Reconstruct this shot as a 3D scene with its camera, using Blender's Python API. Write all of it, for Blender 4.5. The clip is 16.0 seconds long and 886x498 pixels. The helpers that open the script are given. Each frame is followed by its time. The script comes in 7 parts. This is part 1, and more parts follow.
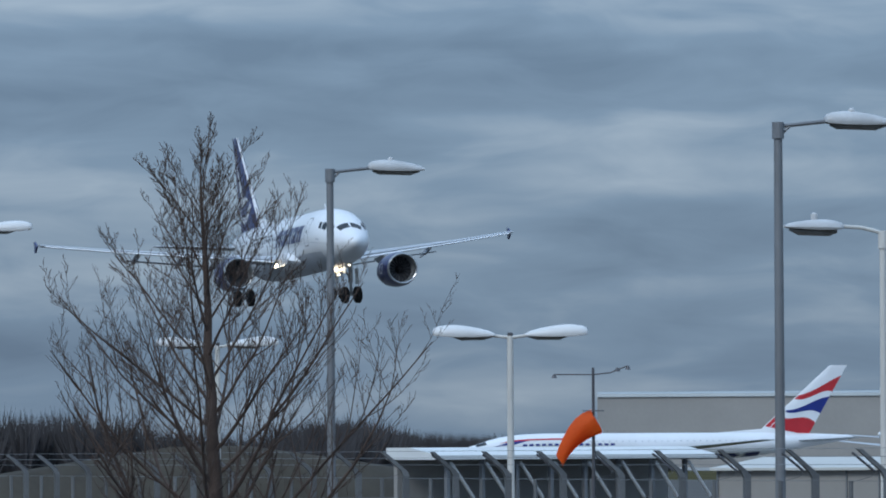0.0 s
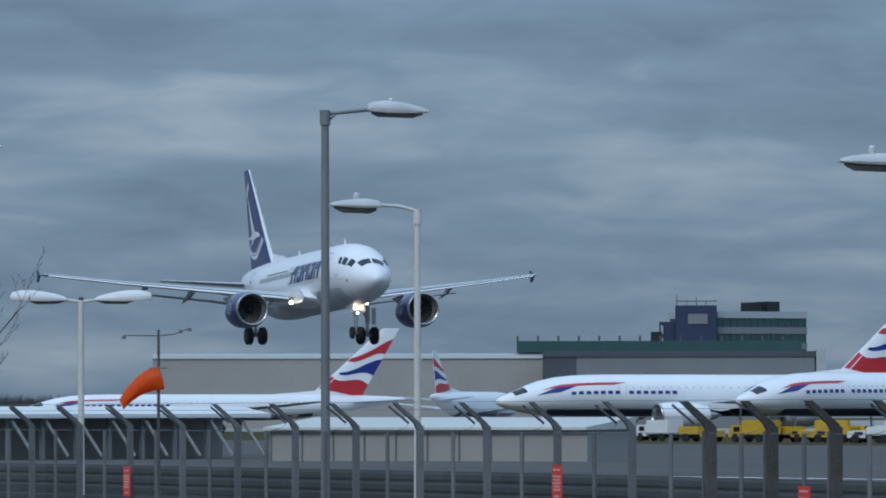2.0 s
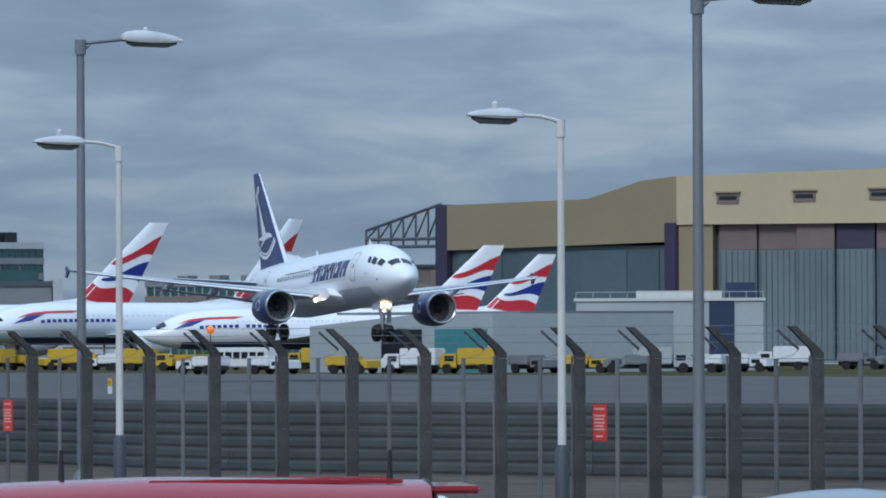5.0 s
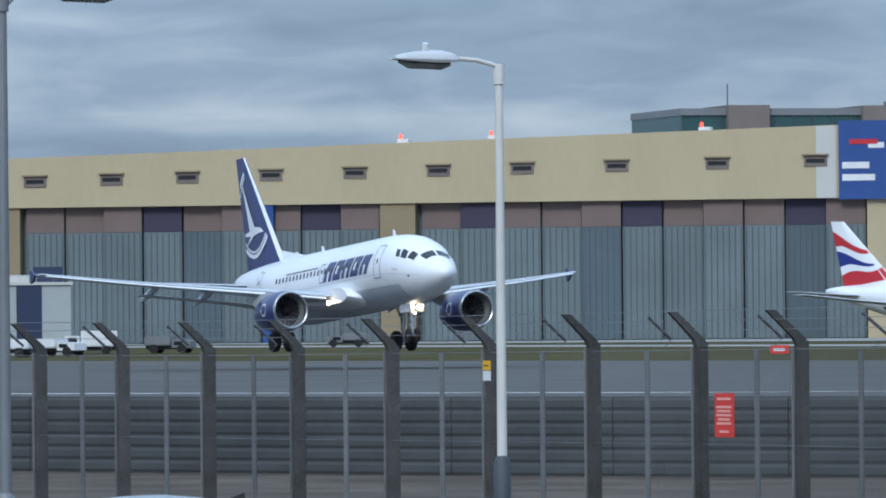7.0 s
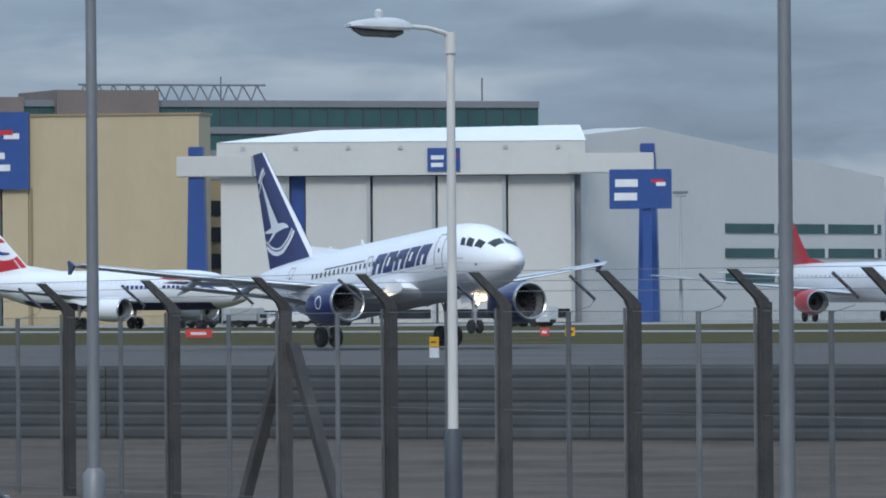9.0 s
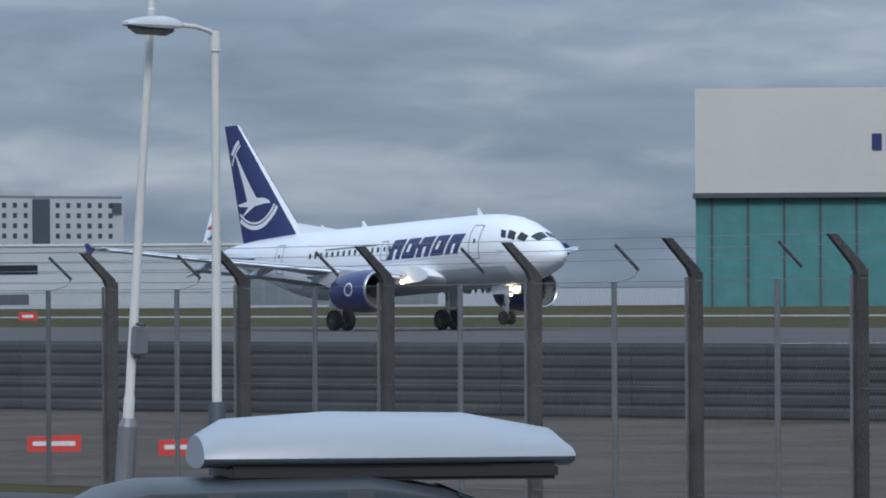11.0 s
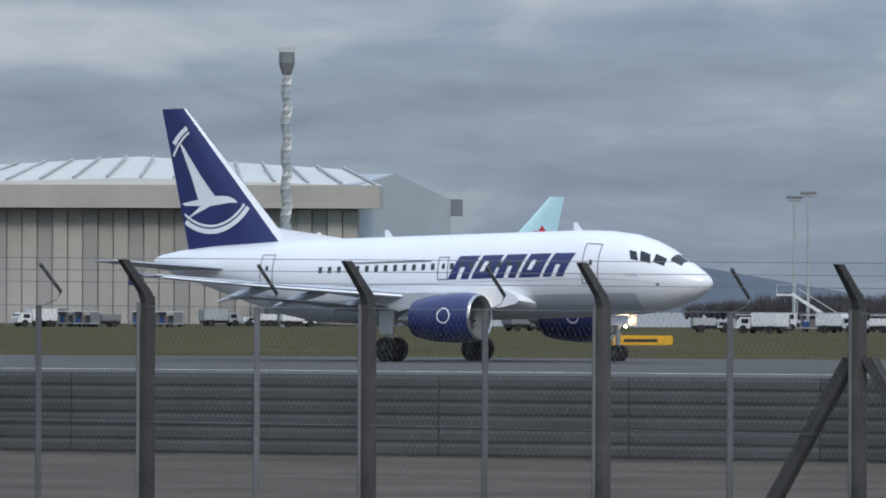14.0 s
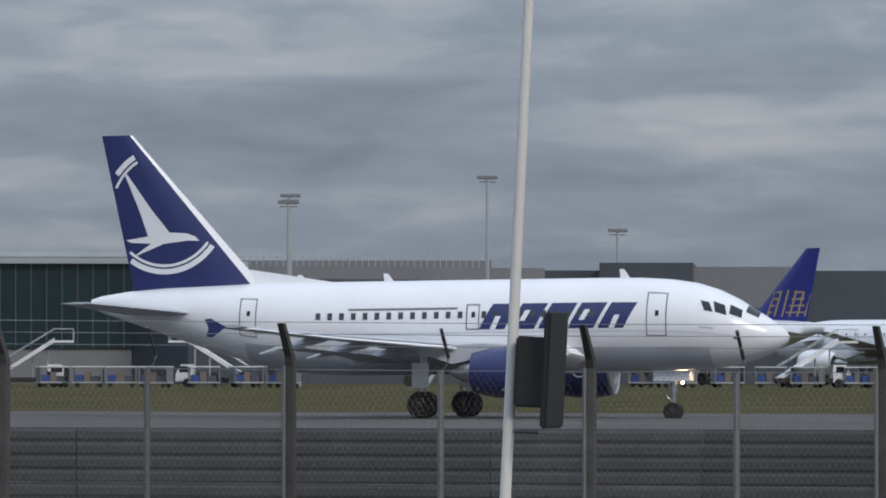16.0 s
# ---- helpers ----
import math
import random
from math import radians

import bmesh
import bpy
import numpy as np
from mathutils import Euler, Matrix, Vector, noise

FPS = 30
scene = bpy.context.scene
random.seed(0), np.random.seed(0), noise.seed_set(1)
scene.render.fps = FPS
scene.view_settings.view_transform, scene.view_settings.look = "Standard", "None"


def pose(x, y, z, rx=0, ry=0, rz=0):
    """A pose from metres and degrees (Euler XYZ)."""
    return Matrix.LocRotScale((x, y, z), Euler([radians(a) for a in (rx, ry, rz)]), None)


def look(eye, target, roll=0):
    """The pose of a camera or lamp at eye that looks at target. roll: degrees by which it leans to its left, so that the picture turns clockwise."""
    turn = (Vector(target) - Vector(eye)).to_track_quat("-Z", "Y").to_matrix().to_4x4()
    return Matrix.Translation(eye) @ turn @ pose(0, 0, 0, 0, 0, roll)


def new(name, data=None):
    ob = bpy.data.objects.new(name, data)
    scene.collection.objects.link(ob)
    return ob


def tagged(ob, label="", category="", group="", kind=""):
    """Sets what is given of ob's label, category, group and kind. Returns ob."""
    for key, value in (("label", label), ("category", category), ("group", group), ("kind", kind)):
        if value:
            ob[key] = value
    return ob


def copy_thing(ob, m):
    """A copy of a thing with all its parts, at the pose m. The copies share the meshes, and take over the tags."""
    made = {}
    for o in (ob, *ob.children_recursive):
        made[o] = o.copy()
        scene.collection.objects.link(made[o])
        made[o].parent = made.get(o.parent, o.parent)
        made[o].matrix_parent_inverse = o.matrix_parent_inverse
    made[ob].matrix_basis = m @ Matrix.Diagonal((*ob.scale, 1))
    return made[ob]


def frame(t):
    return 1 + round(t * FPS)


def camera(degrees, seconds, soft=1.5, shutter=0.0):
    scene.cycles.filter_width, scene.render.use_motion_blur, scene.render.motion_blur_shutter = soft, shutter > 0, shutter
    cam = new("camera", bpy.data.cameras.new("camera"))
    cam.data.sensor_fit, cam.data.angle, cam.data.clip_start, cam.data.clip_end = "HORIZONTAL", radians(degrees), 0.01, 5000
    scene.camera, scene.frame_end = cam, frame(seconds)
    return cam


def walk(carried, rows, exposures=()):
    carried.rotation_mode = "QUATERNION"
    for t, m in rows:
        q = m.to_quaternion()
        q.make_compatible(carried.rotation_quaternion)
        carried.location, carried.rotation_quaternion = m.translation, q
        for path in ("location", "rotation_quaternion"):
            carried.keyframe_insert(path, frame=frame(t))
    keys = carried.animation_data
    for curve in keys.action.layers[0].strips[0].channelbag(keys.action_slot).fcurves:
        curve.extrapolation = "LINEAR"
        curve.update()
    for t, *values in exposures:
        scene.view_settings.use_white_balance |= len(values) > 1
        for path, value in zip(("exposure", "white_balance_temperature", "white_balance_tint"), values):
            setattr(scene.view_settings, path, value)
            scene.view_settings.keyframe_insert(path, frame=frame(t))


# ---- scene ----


def shot(x, y, z, pan, tilt, roll):
    """Camera pose: pan in degrees clockwise from +y, tilt up, roll."""
    return pose(x, y, z, 90 + tilt, 0, -pan) @ pose(0, 0, 0, 0, 0, roll)


def flown(x, y, z, yaw, pitch, bank):
    """Pose of the landing airliner about its main wheels."""
    return Matrix.Translation((x, y, z)) @ Matrix.Rotation(radians(yaw), 4, "Z") @ Matrix.Rotation(radians(-pitch), 4, "Y") @ Matrix.Rotation(radians(bank), 4, "X")


cam = camera(6.904, 16.0, soft=1.9)
walk(cam, [
    (0, shot(-36.57, 10.54, 2.822, -77.601, 1.599, -0.336)),
    (0.3, shot(-33.50, 9.71, 2.811, -77.15, 1.338, -0.347)),
    (0.5, shot(-31.60, 9.20, 2.800, -76.72, 1.175, -0.355)),
    (0.6, shot(-30.79, 8.98, 2.794, -76.547, 1.249, -0.359)),
    (1, shot(-28.69, 8.38, 2.742, -75.859, 0.889, -0.165)),
    (1.5, shot(-28.40, 8.44, 2.745, -75.020, 1.018, 0.123)),
    (2, shot(-24.05, 7.34, 2.673, -74.133, 1.292, -0.084)),
    (2.1, shot(-20.63, 6.29, 2.671, -73.953, 1.245, -0.108)),
    (2.2, shot(-17.21, 5.24, 2.670, -73.773, 1.153, -0.124)),
    (2.3, shot(-13.79, 4.19, 2.669, -73.590, 1.042, -0.137)),
    (2.4, shot(-10.37, 3.14, 2.667, -73.405, 0.937, -0.151)),
    (2.5, shot(-6.95, 2.09, 2.666, -73.216, 0.864, -0.170)),
    (3, shot(0.32, -0.24, 2.624, -72.212, 0.815, -0.326)),
    (3.5, shot(0.23, -0.12, 2.655, -71.473, 0.589, -0.336)),
    (4, shot(0.12, -0.15, 2.655, -70.607, 0.585, -0.245)),
    (4.5, shot(0.03, -0.18, 2.655, -69.671, 0.744, -0.208)),
    (5, shot(-0.15, -0.08, 2.650, -68.209, 0.721, -0.256)),
    (5.2, shot(-0.28, -0.02, 2.670, -67.586, 0.748, -0.237)),
    (5.55, shot(-0.23, -0.04, 2.706, -66.654, 0.713, -0.283)),
    (5.9, shot(-0.17, -0.06, 2.743, -65.735, 0.675, -0.339)),
    (6.25, shot(-0.11, -0.08, 2.780, -64.821, 0.635, -0.396)),
    (6.6, shot(-0.04, -0.11, 2.816, -63.903, 0.593, -0.450)),
    (6.95, shot(0.03, -0.13, 2.852, -62.972, 0.549, -0.493)),
    (7.3, shot(0.10, -0.15, 2.886, -62.021, 0.504, -0.520)),
    (7.5, shot(0.11, -0.14, 2.888, -61.242, 0.449, -0.339)),
    (8, shot(0.47, -0.31, 2.898, -59.331, 0.349, -0.436)),
    (8.5, shot(6.30, -3.72, 2.811, -58.082, 0.360, -0.598)),
    (9, shot(14.62, -9.10, 2.664, -56.052, 0.409, -0.411)),
    (9.5, shot(21.24, -13.76, 2.563, -54.055, 0.375, -0.187)),
    (10, shot(29.08, -19.42, 2.451, -52.190, 0.208, -0.501)),
    (10.2, shot(30.56, -20.68, 2.462, -51.311, 0.195, -0.465)),
    (10.55, shot(31.33, -21.41, 2.511, -49.514, 0.235, -0.387)),
    (10.9, shot(32.02, -22.08, 2.562, -47.715, 0.267, -0.307)),
    (11.25, shot(32.66, -22.71, 2.614, -45.908, 0.302, -0.227)),
    (11.6, shot(33.26, -23.31, 2.666, -44.086, 0.338, -0.147)),
    (11.95, shot(33.85, -23.89, 2.716, -42.243, 0.375, -0.071)),
    (12.3, shot(34.43, -24.46, 2.762, -40.371, 0.411, 0.002)),
    (12.5, shot(34.43, -24.47, 2.756, -38.902, 0.442, -0.001)),
    (13, shot(34.54, -24.61, 2.798, -36.069, 0.243, -0.108)),
    (13.5, shot(37.42, -28.86, 2.752, -32.741, 0.305, -0.015)),
    (14, shot(40.87, -34.81, 2.656, -28.906, 0.441, 0.238)),
    (14.5, shot(43.95, -40.68, 2.635, -25.433, 0.471, -0.048)),
    (15, shot(44.13, -40.87, 2.681, -21.839, 0.567, 0.435)),
    (15.4, shot(44.13, -40.92, 2.649, -18.582, 0.727, 0.017)),
    (15.5, shot(43.98, -40.75, 2.690, -17.822, 0.702, 0.239)),
    (16, shot(44.03, -40.83, 2.629, -14.178, 0.846, 0.051)),
], exposures=[(0, -0.12, 6020, 6), (1, -0.06, 6020, 6), (2, -0.24, 6020, 5), (3, -0.03, 6080, 7), (5, 0.06, 6080, 7), (7.4, 0.35, 6250, 7), (9, 0.18, 6520, 9), (10.2, 0.08, 6460, 10), (12.5, 0.18, 6750, 12), (13.5, 0.24, 6870, 13), (14, 0.2, 6950, 13), (15, 0.05, 7150, 14), (16, 0.0, 7400, 15)])

# ---- light ----
world = bpy.data.worlds.new("overcast")
scene.world = world
world.use_nodes = True
wn, wl = world.node_tree.nodes, world.node_tree.links
wn.clear()
w_out = wn.new("ShaderNodeOutputWorld")
w_bg = wn.new("ShaderNodeBackground")
w_sky = wn.new("ShaderNodeTexSky")
w_sky.sky_type, w_sky.sun_disc = "NISHITA", False
w_sky.sun_elevation, w_sky.sun_rotation = radians(35), radians(132)
w_co = wn.new("ShaderNodeTexCoord")
w_sep = wn.new("ShaderNodeSeparateXYZ")
wl.new(w_co.outputs["Generated"], w_sep.inputs[0])


def cloud_noise(sx, sy, sz, scale, detail, rough, seed, warp):
    mp = wn.new("ShaderNodeMapping")
    mp.inputs["Scale"].default_value = (sx, sy, sz)
    mp.inputs["Location"].default_value = (seed, seed * 0.7, seed * 1.3)
    nz = wn.new("ShaderNodeTexNoise")
    nz.inputs["Scale"].default_value, nz.inputs["Detail"].default_value, nz.inputs["Roughness"].default_value = scale, detail, rough
    nz.inputs["Distortion"].default_value = warp
    wl.new(w_co.outputs["Generated"], mp.inputs[0])
    wl.new(mp.outputs[0], nz.inputs["Vector"])
    return nz.outputs["Fac"]


def w_math(op, a, b=None):
    m = wn.new("ShaderNodeMath")
    m.operation = op
    for i, v in enumerate((a, b)):
        if v is None:
            continue
        if isinstance(v, (int, float)):
            m.inputs[i].default_value = v
        else:
            wl.new(v, m.inputs[i])
    return m.outputs[0]


# long flat cloud banks with ragged edges, grey-blue below, paler above
banks = cloud_noise(5, 5, 46, 2.0, 3, 0.45, 3.1, 0.25)
rags = cloud_noise(20, 20, 74, 2.6, 4, 0.5, 7.7, 0.5)
mixn = w_math("ADD", w_math("MULTIPLY", banks, 0.66), w_math("MULTIPLY", rags, 0.34))
ramp = wn.new("ShaderNodeValToRGB")
wl.new(mixn, ramp.inputs[0])
ramp.color_ramp.elements[0].position, ramp.color_ramp.elements[0].color = 0.34, (0.105, 0.152, 0.225, 1)
ramp.color_ramp.elements[1].position, ramp.color_ramp.elements[1].color = 0.72, (0.31, 0.36, 0.425, 1)
mid_e = ramp.color_ramp.elements.new(0.50)
mid_e.color = (0.155, 0.214, 0.298, 1)
# overcast: the zenith is several times as bright as the horizon
lift = w_math("MULTIPLY_ADD", w_math("POWER", w_math("MAXIMUM", w_sep.outputs["Z"], 0.0), 0.8), 3.4)
lift.node.inputs[2].default_value = 1.0
w_mul = wn.new("ShaderNodeVectorMath")
w_mul.operation = "SCALE"
wl.new(ramp.outputs[0], w_mul.inputs[0])
wl.new(lift, w_mul.inputs["Scale"])
w_nis = wn.new("ShaderNodeVectorMath")
w_nis.operation = "SCALE"
wl.new(w_sky.outputs[0], w_nis.inputs[0])
w_nis.inputs["Scale"].default_value = 0.008
w_add = wn.new("ShaderNodeVectorMath")
wl.new(w_mul.outputs[0], w_add.inputs[0])
wl.new(w_nis.outputs[0], w_add.inputs[1])
wl.new(w_add.outputs[0], w_bg.inputs["Color"])
w_bg.inputs["Strength"].default_value = 1.0
wl.new(w_bg.outputs[0], w_out.inputs[0])

sun = new("sun", bpy.data.lights.new("sun", "SUN"))
sun.data.energy, sun.data.angle, sun.data.color = 1.35, radians(16), (1.0, 0.97, 0.93)
sun.matrix_world = look((115, -105, 110), (0, 0, 0))


# ---- materials ----
def mat(name, col, rough=0.6, metal=0.0, var=0.18, size=1.0, bump=0.0, grain=0.0, coat=0.0, emit=0.0, alpha=1.0, stretch=(1, 1, 1), rand=0.0, spec=0.5):
    """Painted or raw surface: colour varied at two scales (patches of `size` metres and a grain ten times finer)."""
    m = bpy.data.materials.new(name)
    m.use_nodes = True
    n, l = m.node_tree.nodes, m.node_tree.links
    b = n["Principled BSDF"]
    b.inputs["Roughness"].default_value, b.inputs["Metallic"].default_value = rough, metal
    b.inputs["Coat Weight"].default_value = coat
    b.inputs["Specular IOR Level"].default_value = spec
    co = n.new("ShaderNodeTexCoord")
    mp = n.new("ShaderNodeMapping")
    mp.inputs["Scale"].default_value = stretch
    l.new(co.outputs["Object"], mp.inputs[0])
    big, fine = n.new("ShaderNodeTexNoise"), n.new("ShaderNodeTexNoise")
    for t, s, d in ((big, 1.0 / size, 4), (fine, 11.0 / size, 5)):
        t.inputs["Scale"].default_value, t.inputs["Detail"].default_value = s, d
        l.new(mp.outputs[0], t.inputs["Vector"])
    mx = n.new("ShaderNodeMath")
    mx.operation = "MULTIPLY_ADD"
    l.new(fine.outputs["Fac"], mx.inputs[0])
    mx.inputs[1].default_value = 0.45
    l.new(big.outputs["Fac"], mx.inputs[2])
    rp = n.new("ShaderNodeMapRange")
    l.new(mx.outputs[0], rp.inputs[0])
    rp.inputs[1].default_value, rp.inputs[2].default_value = 0.45, 1.0
    rp.inputs[3].default_value, rp.inputs[4].default_value = 1 - var, 1 + var
    val = rp.outputs[0]
    if rand:
        oi = n.new("ShaderNodeObjectInfo")
        rr = n.new("ShaderNodeMapRange")
        l.new(oi.outputs["Random"], rr.inputs[0])
        rr.inputs[3].default_value, rr.inputs[4].default_value = 1 - rand, 1 + rand
        mm = n.new("ShaderNodeMath")
        mm.operation = "MULTIPLY"
        l.new(val, mm.inputs[0])
        l.new(rr.outputs[0], mm.inputs[1])
        val = mm.outputs[0]
    hs = n.new("ShaderNodeHueSaturation")
    hs.inputs["Color"].default_value = (*col, 1)
    l.new(val, hs.inputs["Value"])
    l.new(hs.outputs[0], b.inputs["Base Color"])
    if bump:
        bp = n.new("ShaderNodeBump")
        bp.inputs["Strength"].default_value, bp.inputs["Distance"].default_value = 0.6, bump
        l.new(fine.outputs["Fac"], bp.inputs["Height"])
        l.new(bp.outputs[0], b.inputs["Normal"])
    if emit:
        b.inputs["Emission Color"].default_value, b.inputs["Emission Strength"].default_value = (*col, 1), emit
    if alpha < 1:
        b.inputs["Alpha"].default_value = alpha
    return m


WHITE = mat("aircraft_white", (0.80, 0.82, 0.85), 0.28, var=0.04, size=3, coat=0.4)
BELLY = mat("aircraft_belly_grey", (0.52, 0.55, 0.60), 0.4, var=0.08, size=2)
WINGG = mat("wing_grey", (0.44, 0.47, 0.51), 0.4, var=0.08, size=2)
NAVY = mat("navy_paint", (0.018, 0.028, 0.125), 0.3, var=0.10, size=2, coat=0.3)
RED = mat("red_paint", (0.50, 0.025, 0.035), 0.35, var=0.08, size=2)
VRED = mat("crimson_paint", (0.38, 0.012, 0.025), 0.35, var=0.10, size=2)
BLUE = mat("royal_blue_paint", (0.020, 0.066, 0.240), 0.4, var=0.10, size=2)
UBLUE = mat("fin_blue_paint", (0.015, 0.03, 0.22), 0.35, var=0.10, size=2)
TEALW = mat("ice_blue_paint", (0.42, 0.66, 0.72), 0.35, var=0.06, size=3)
TEAL = mat("teal_door_paint", (0.05, 0.20, 0.21), 0.5, var=0.15, size=2)
GREENP = mat("green_aircraft_paint", (0.035, 0.13, 0.06), 0.4, var=0.1, size=2)
BLACKP = mat("black_paint", (0.012, 0.012, 0.014), 0.4, var=0.1, size=1)
GOLD = mat("tan_line_paint", (0.45, 0.32, 0.16), 0.5, var=0.1, size=1)
RUBBER = mat("tyre_rubber", (0.014, 0.014, 0.015), 0.85, var=0.2, size=0.3)
METAL = mat("bare_metal", (0.45, 0.46, 0.47), 0.3, 0.9, var=0.12, size=0.5)
STEELD = mat("dark_gear_steel", (0.10, 0.10, 0.11), 0.5, 0.4, var=0.2, size=0.4)
GLASSD = mat("dark_window_glass", (0.016, 0.019, 0.024), 0.12, var=0.2, size=1)
CABINW = mat("cabin_window_glass", (0.05, 0.057, 0.066), 0.2, var=0.2, size=1)
LAMPGLOW = mat("lit_landing_lamp", (1.0, 0.80, 0.55), 0.3, emit=9)
WARMGLOW = mat("lit_warm_lamp", (0.9, 0.20, 0.01), 0.3, emit=0.4)
REDGLOW = mat("lit_red_beacon", (1.0, 0.06, 0.03), 0.3, emit=2.5)
GRASS = mat("winter_grass", (0.080, 0.073, 0.041), 0.95, var=0.35, size=14, bump=0.05, spec=0.0)
ASPH = mat("runway_asphalt", (0.098, 0.094, 0.089), 0.85, var=0.2, size=10, bump=0.01, spec=0.1)
TARMAC = mat("car_park_tarmac", (0.082, 0.08, 0.077), 0.85, var=0.22, size=5, bump=0.01, spec=0.15)
DIRT = mat("worn_verge_soil", (0.098, 0.082, 0.068), 0.95, var=0.4, size=3, bump=0.03, spec=0.05)
CONC = mat("apron_concrete", (0.26, 0.255, 0.245), 0.85, var=0.14, size=12)
LINEW = mat("runway_edge_paint", (0.72, 0.72, 0.70), 0.7, var=0.15, size=2)
POSTC = mat("weathered_concrete_post", (0.060, 0.058, 0.056), 0.85, var=0.45, size=0.5, bump=0.02, rand=0.25)
POSTM = mat("galvanised_fence_steel", (0.16, 0.165, 0.17), 0.55, 0.4, var=0.25, size=0.5, rand=0.2)
BARR = mat("noise_barrier_steel", (0.066, 0.071, 0.073), 0.75, 0.0, var=0.22, size=1.6, rand=0.10, stretch=(1, 1, 3), spec=0.2)
LAMPW = mat("white_lamp_column", (0.62, 0.61, 0.58), 0.55, var=0.14, size=0.8, stretch=(1, 1, 0.3))
LAMPGY = mat("grey_lamp_column", (0.20, 0.21, 0.225), 0.5, 0.25, var=0.2, size=0.8, stretch=(1, 1, 0.3))
LAMPHEAD = mat("lamp_hood_plastic", (0.50, 0.51, 0.52), 0.45, var=0.15, size=0.3)
LAMPUND = mat("lamp_bowl_dirty_glass", (0.22, 0.22, 0.21), 0.25, var=0.3, size=0.2)
LBASE = mat("slate_blue_base_paint", (0.058, 0.068, 0.082), 0.6, var=0.2, size=0.4)
BARK = mat("bare_tree_bark", (0.075, 0.052, 0.042), 0.9, var=0.35, size=0.2, bump=0.01)
WOODS = mat("leafless_far_woods", (0.048, 0.046, 0.050), 0.95, var=0.4, size=12)
BEIGE = mat("beige_cladding", (0.43, 0.355, 0.225), 0.6, var=0.06, size=9, stretch=(1, 1, 0.4))
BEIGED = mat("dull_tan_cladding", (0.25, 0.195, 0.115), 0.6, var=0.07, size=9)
PURPLE = mat("dark_plum_cladding", (0.035, 0.028, 0.06), 0.6, var=0.12, size=6)
HDOOR = mat("blue_grey_hangar_door", (0.075, 0.105, 0.125), 0.5, var=0.12, size=7, rand=0.10)
HDOORL = mat("ribbed_hangar_door", (0.13, 0.165, 0.175), 0.5, var=0.12, size=7, rand=0.08)
BROWNP = mat("mauve_brown_panel", (0.16, 0.115, 0.105), 0.6, var=0.1, size=5)
PALE = mat("pale_grey_cladding", (0.53, 0.53, 0.505), 0.55, var=0.05, size=9, rand=0.05)
PALER = mat("white_roof_sheet", (0.70, 0.72, 0.72), 0.5, var=0.06, size=9)
WARML = mat("weathered_concrete_panel", (0.38, 0.365, 0.33), 0.75, var=0.10, size=5, rand=0.06)
WARMG = mat("warm_grey_cladding", (0.30, 0.29, 0.275), 0.6, var=0.07, size=8)
MIDG = mat("mid_grey_cladding", (0.17, 0.18, 0.19), 0.6, var=0.1, size=8)
DARKG = mat("dark_slate_cladding", (0.055, 0.065, 0.08), 0.5, var=0.12, size=8)
BROWNC = mat("brown_concrete", (0.17, 0.14, 0.125), 0.8, var=0.12, size=6)
TERMG = mat("dark_teal_terminal_glass", (0.012, 0.030, 0.036), 0.2, var=0.2, size=5)
GREENG = mat("green_tinted_glazing", (0.035, 0.085, 0.085), 0.25, var=0.18, size=5)
SILVERC = mat("silver_grey_cladding", (0.38, 0.41, 0.42), 0.45, 0.2, var=0.07, size=8)
HOTELW = mat("hotel_render_grey", (0.40, 0.41, 0.41), 0.7, var=0.07, size=6)
DBLUE = mat("dark_blue_tower_cladding", (0.018, 0.030, 0.075), 0.5, var=0.12, size=6)
ORANGE = mat("windsock_orange", (0.85, 0.13, 0.01), 0.7, var=0.12, size=0.6, bump=0.02)
# thin cloth lets daylight through
o_n, o_l = ORANGE.node_tree.nodes, ORANGE.node_tree.links
o_tr, o_mx = o_n.new("ShaderNodeBsdfTranslucent"), o_n.new("ShaderNodeMixShader")
o_tr.inputs["Color"].default_value = (0.95, 0.16, 0.015, 1)
o_mx.inputs[0].default_value = 0.45
o_l.new(o_n["Principled BSDF"].outputs[0], o_mx.inputs[1])
o_l.new(o_tr.outputs[0], o_mx.inputs[2])
o_l.new(o_mx.outputs[0], o_n["Material Output"].inputs[0])
SIGNR = mat("red_sign_plate", (0.62, 0.045, 0.035), 0.5, var=0.08, size=0.4)
SIGNT = mat("pale_red_sign_print", (0.78, 0.36, 0.32), 0.6, var=0.08, size=0.3)
YELLOW = mat("yellow_label", (0.72, 0.38, 0.01), 0.5, var=0.1, size=0.3)
TRUCKY = mat("yellow_vehicle_paint", (0.52, 0.33, 0.02), 0.45, var=0.12, size=1)
TRUCKW = mat("white_vehicle_paint", (0.68, 0.69, 0.70), 0.4, var=0.08, size=1)
REDV = mat("red_van_paint", (0.30, 0.018, 0.028), 0.22, var=0.05, size=1.5, coat=0.7)
GREYS = mat("dull_silver_car_paint", (0.27, 0.29, 0.31), 0.3, 0.3, var=0.03, size=1, coat=0.7)
SILV = mat("silver_car_paint", (0.60, 0.62, 0.64), 0.3, 0.15, var=0.03, size=1, coat=0.7)
DARKV = mat("dark_car_paint", (0.022, 0.034, 0.045), 0.22, 0.2, var=0.05, size=1, coat=0.7)
GREYV = mat("graphite_car_paint", (0.035, 0.038, 0.042), 0.3, 0.0, var=0.05, size=1, spec=0.25)
CARGLASS = mat("tinted_car_glass", (0.030, 0.042, 0.045), 0.12, var=0.15, size=1, spec=0.3)
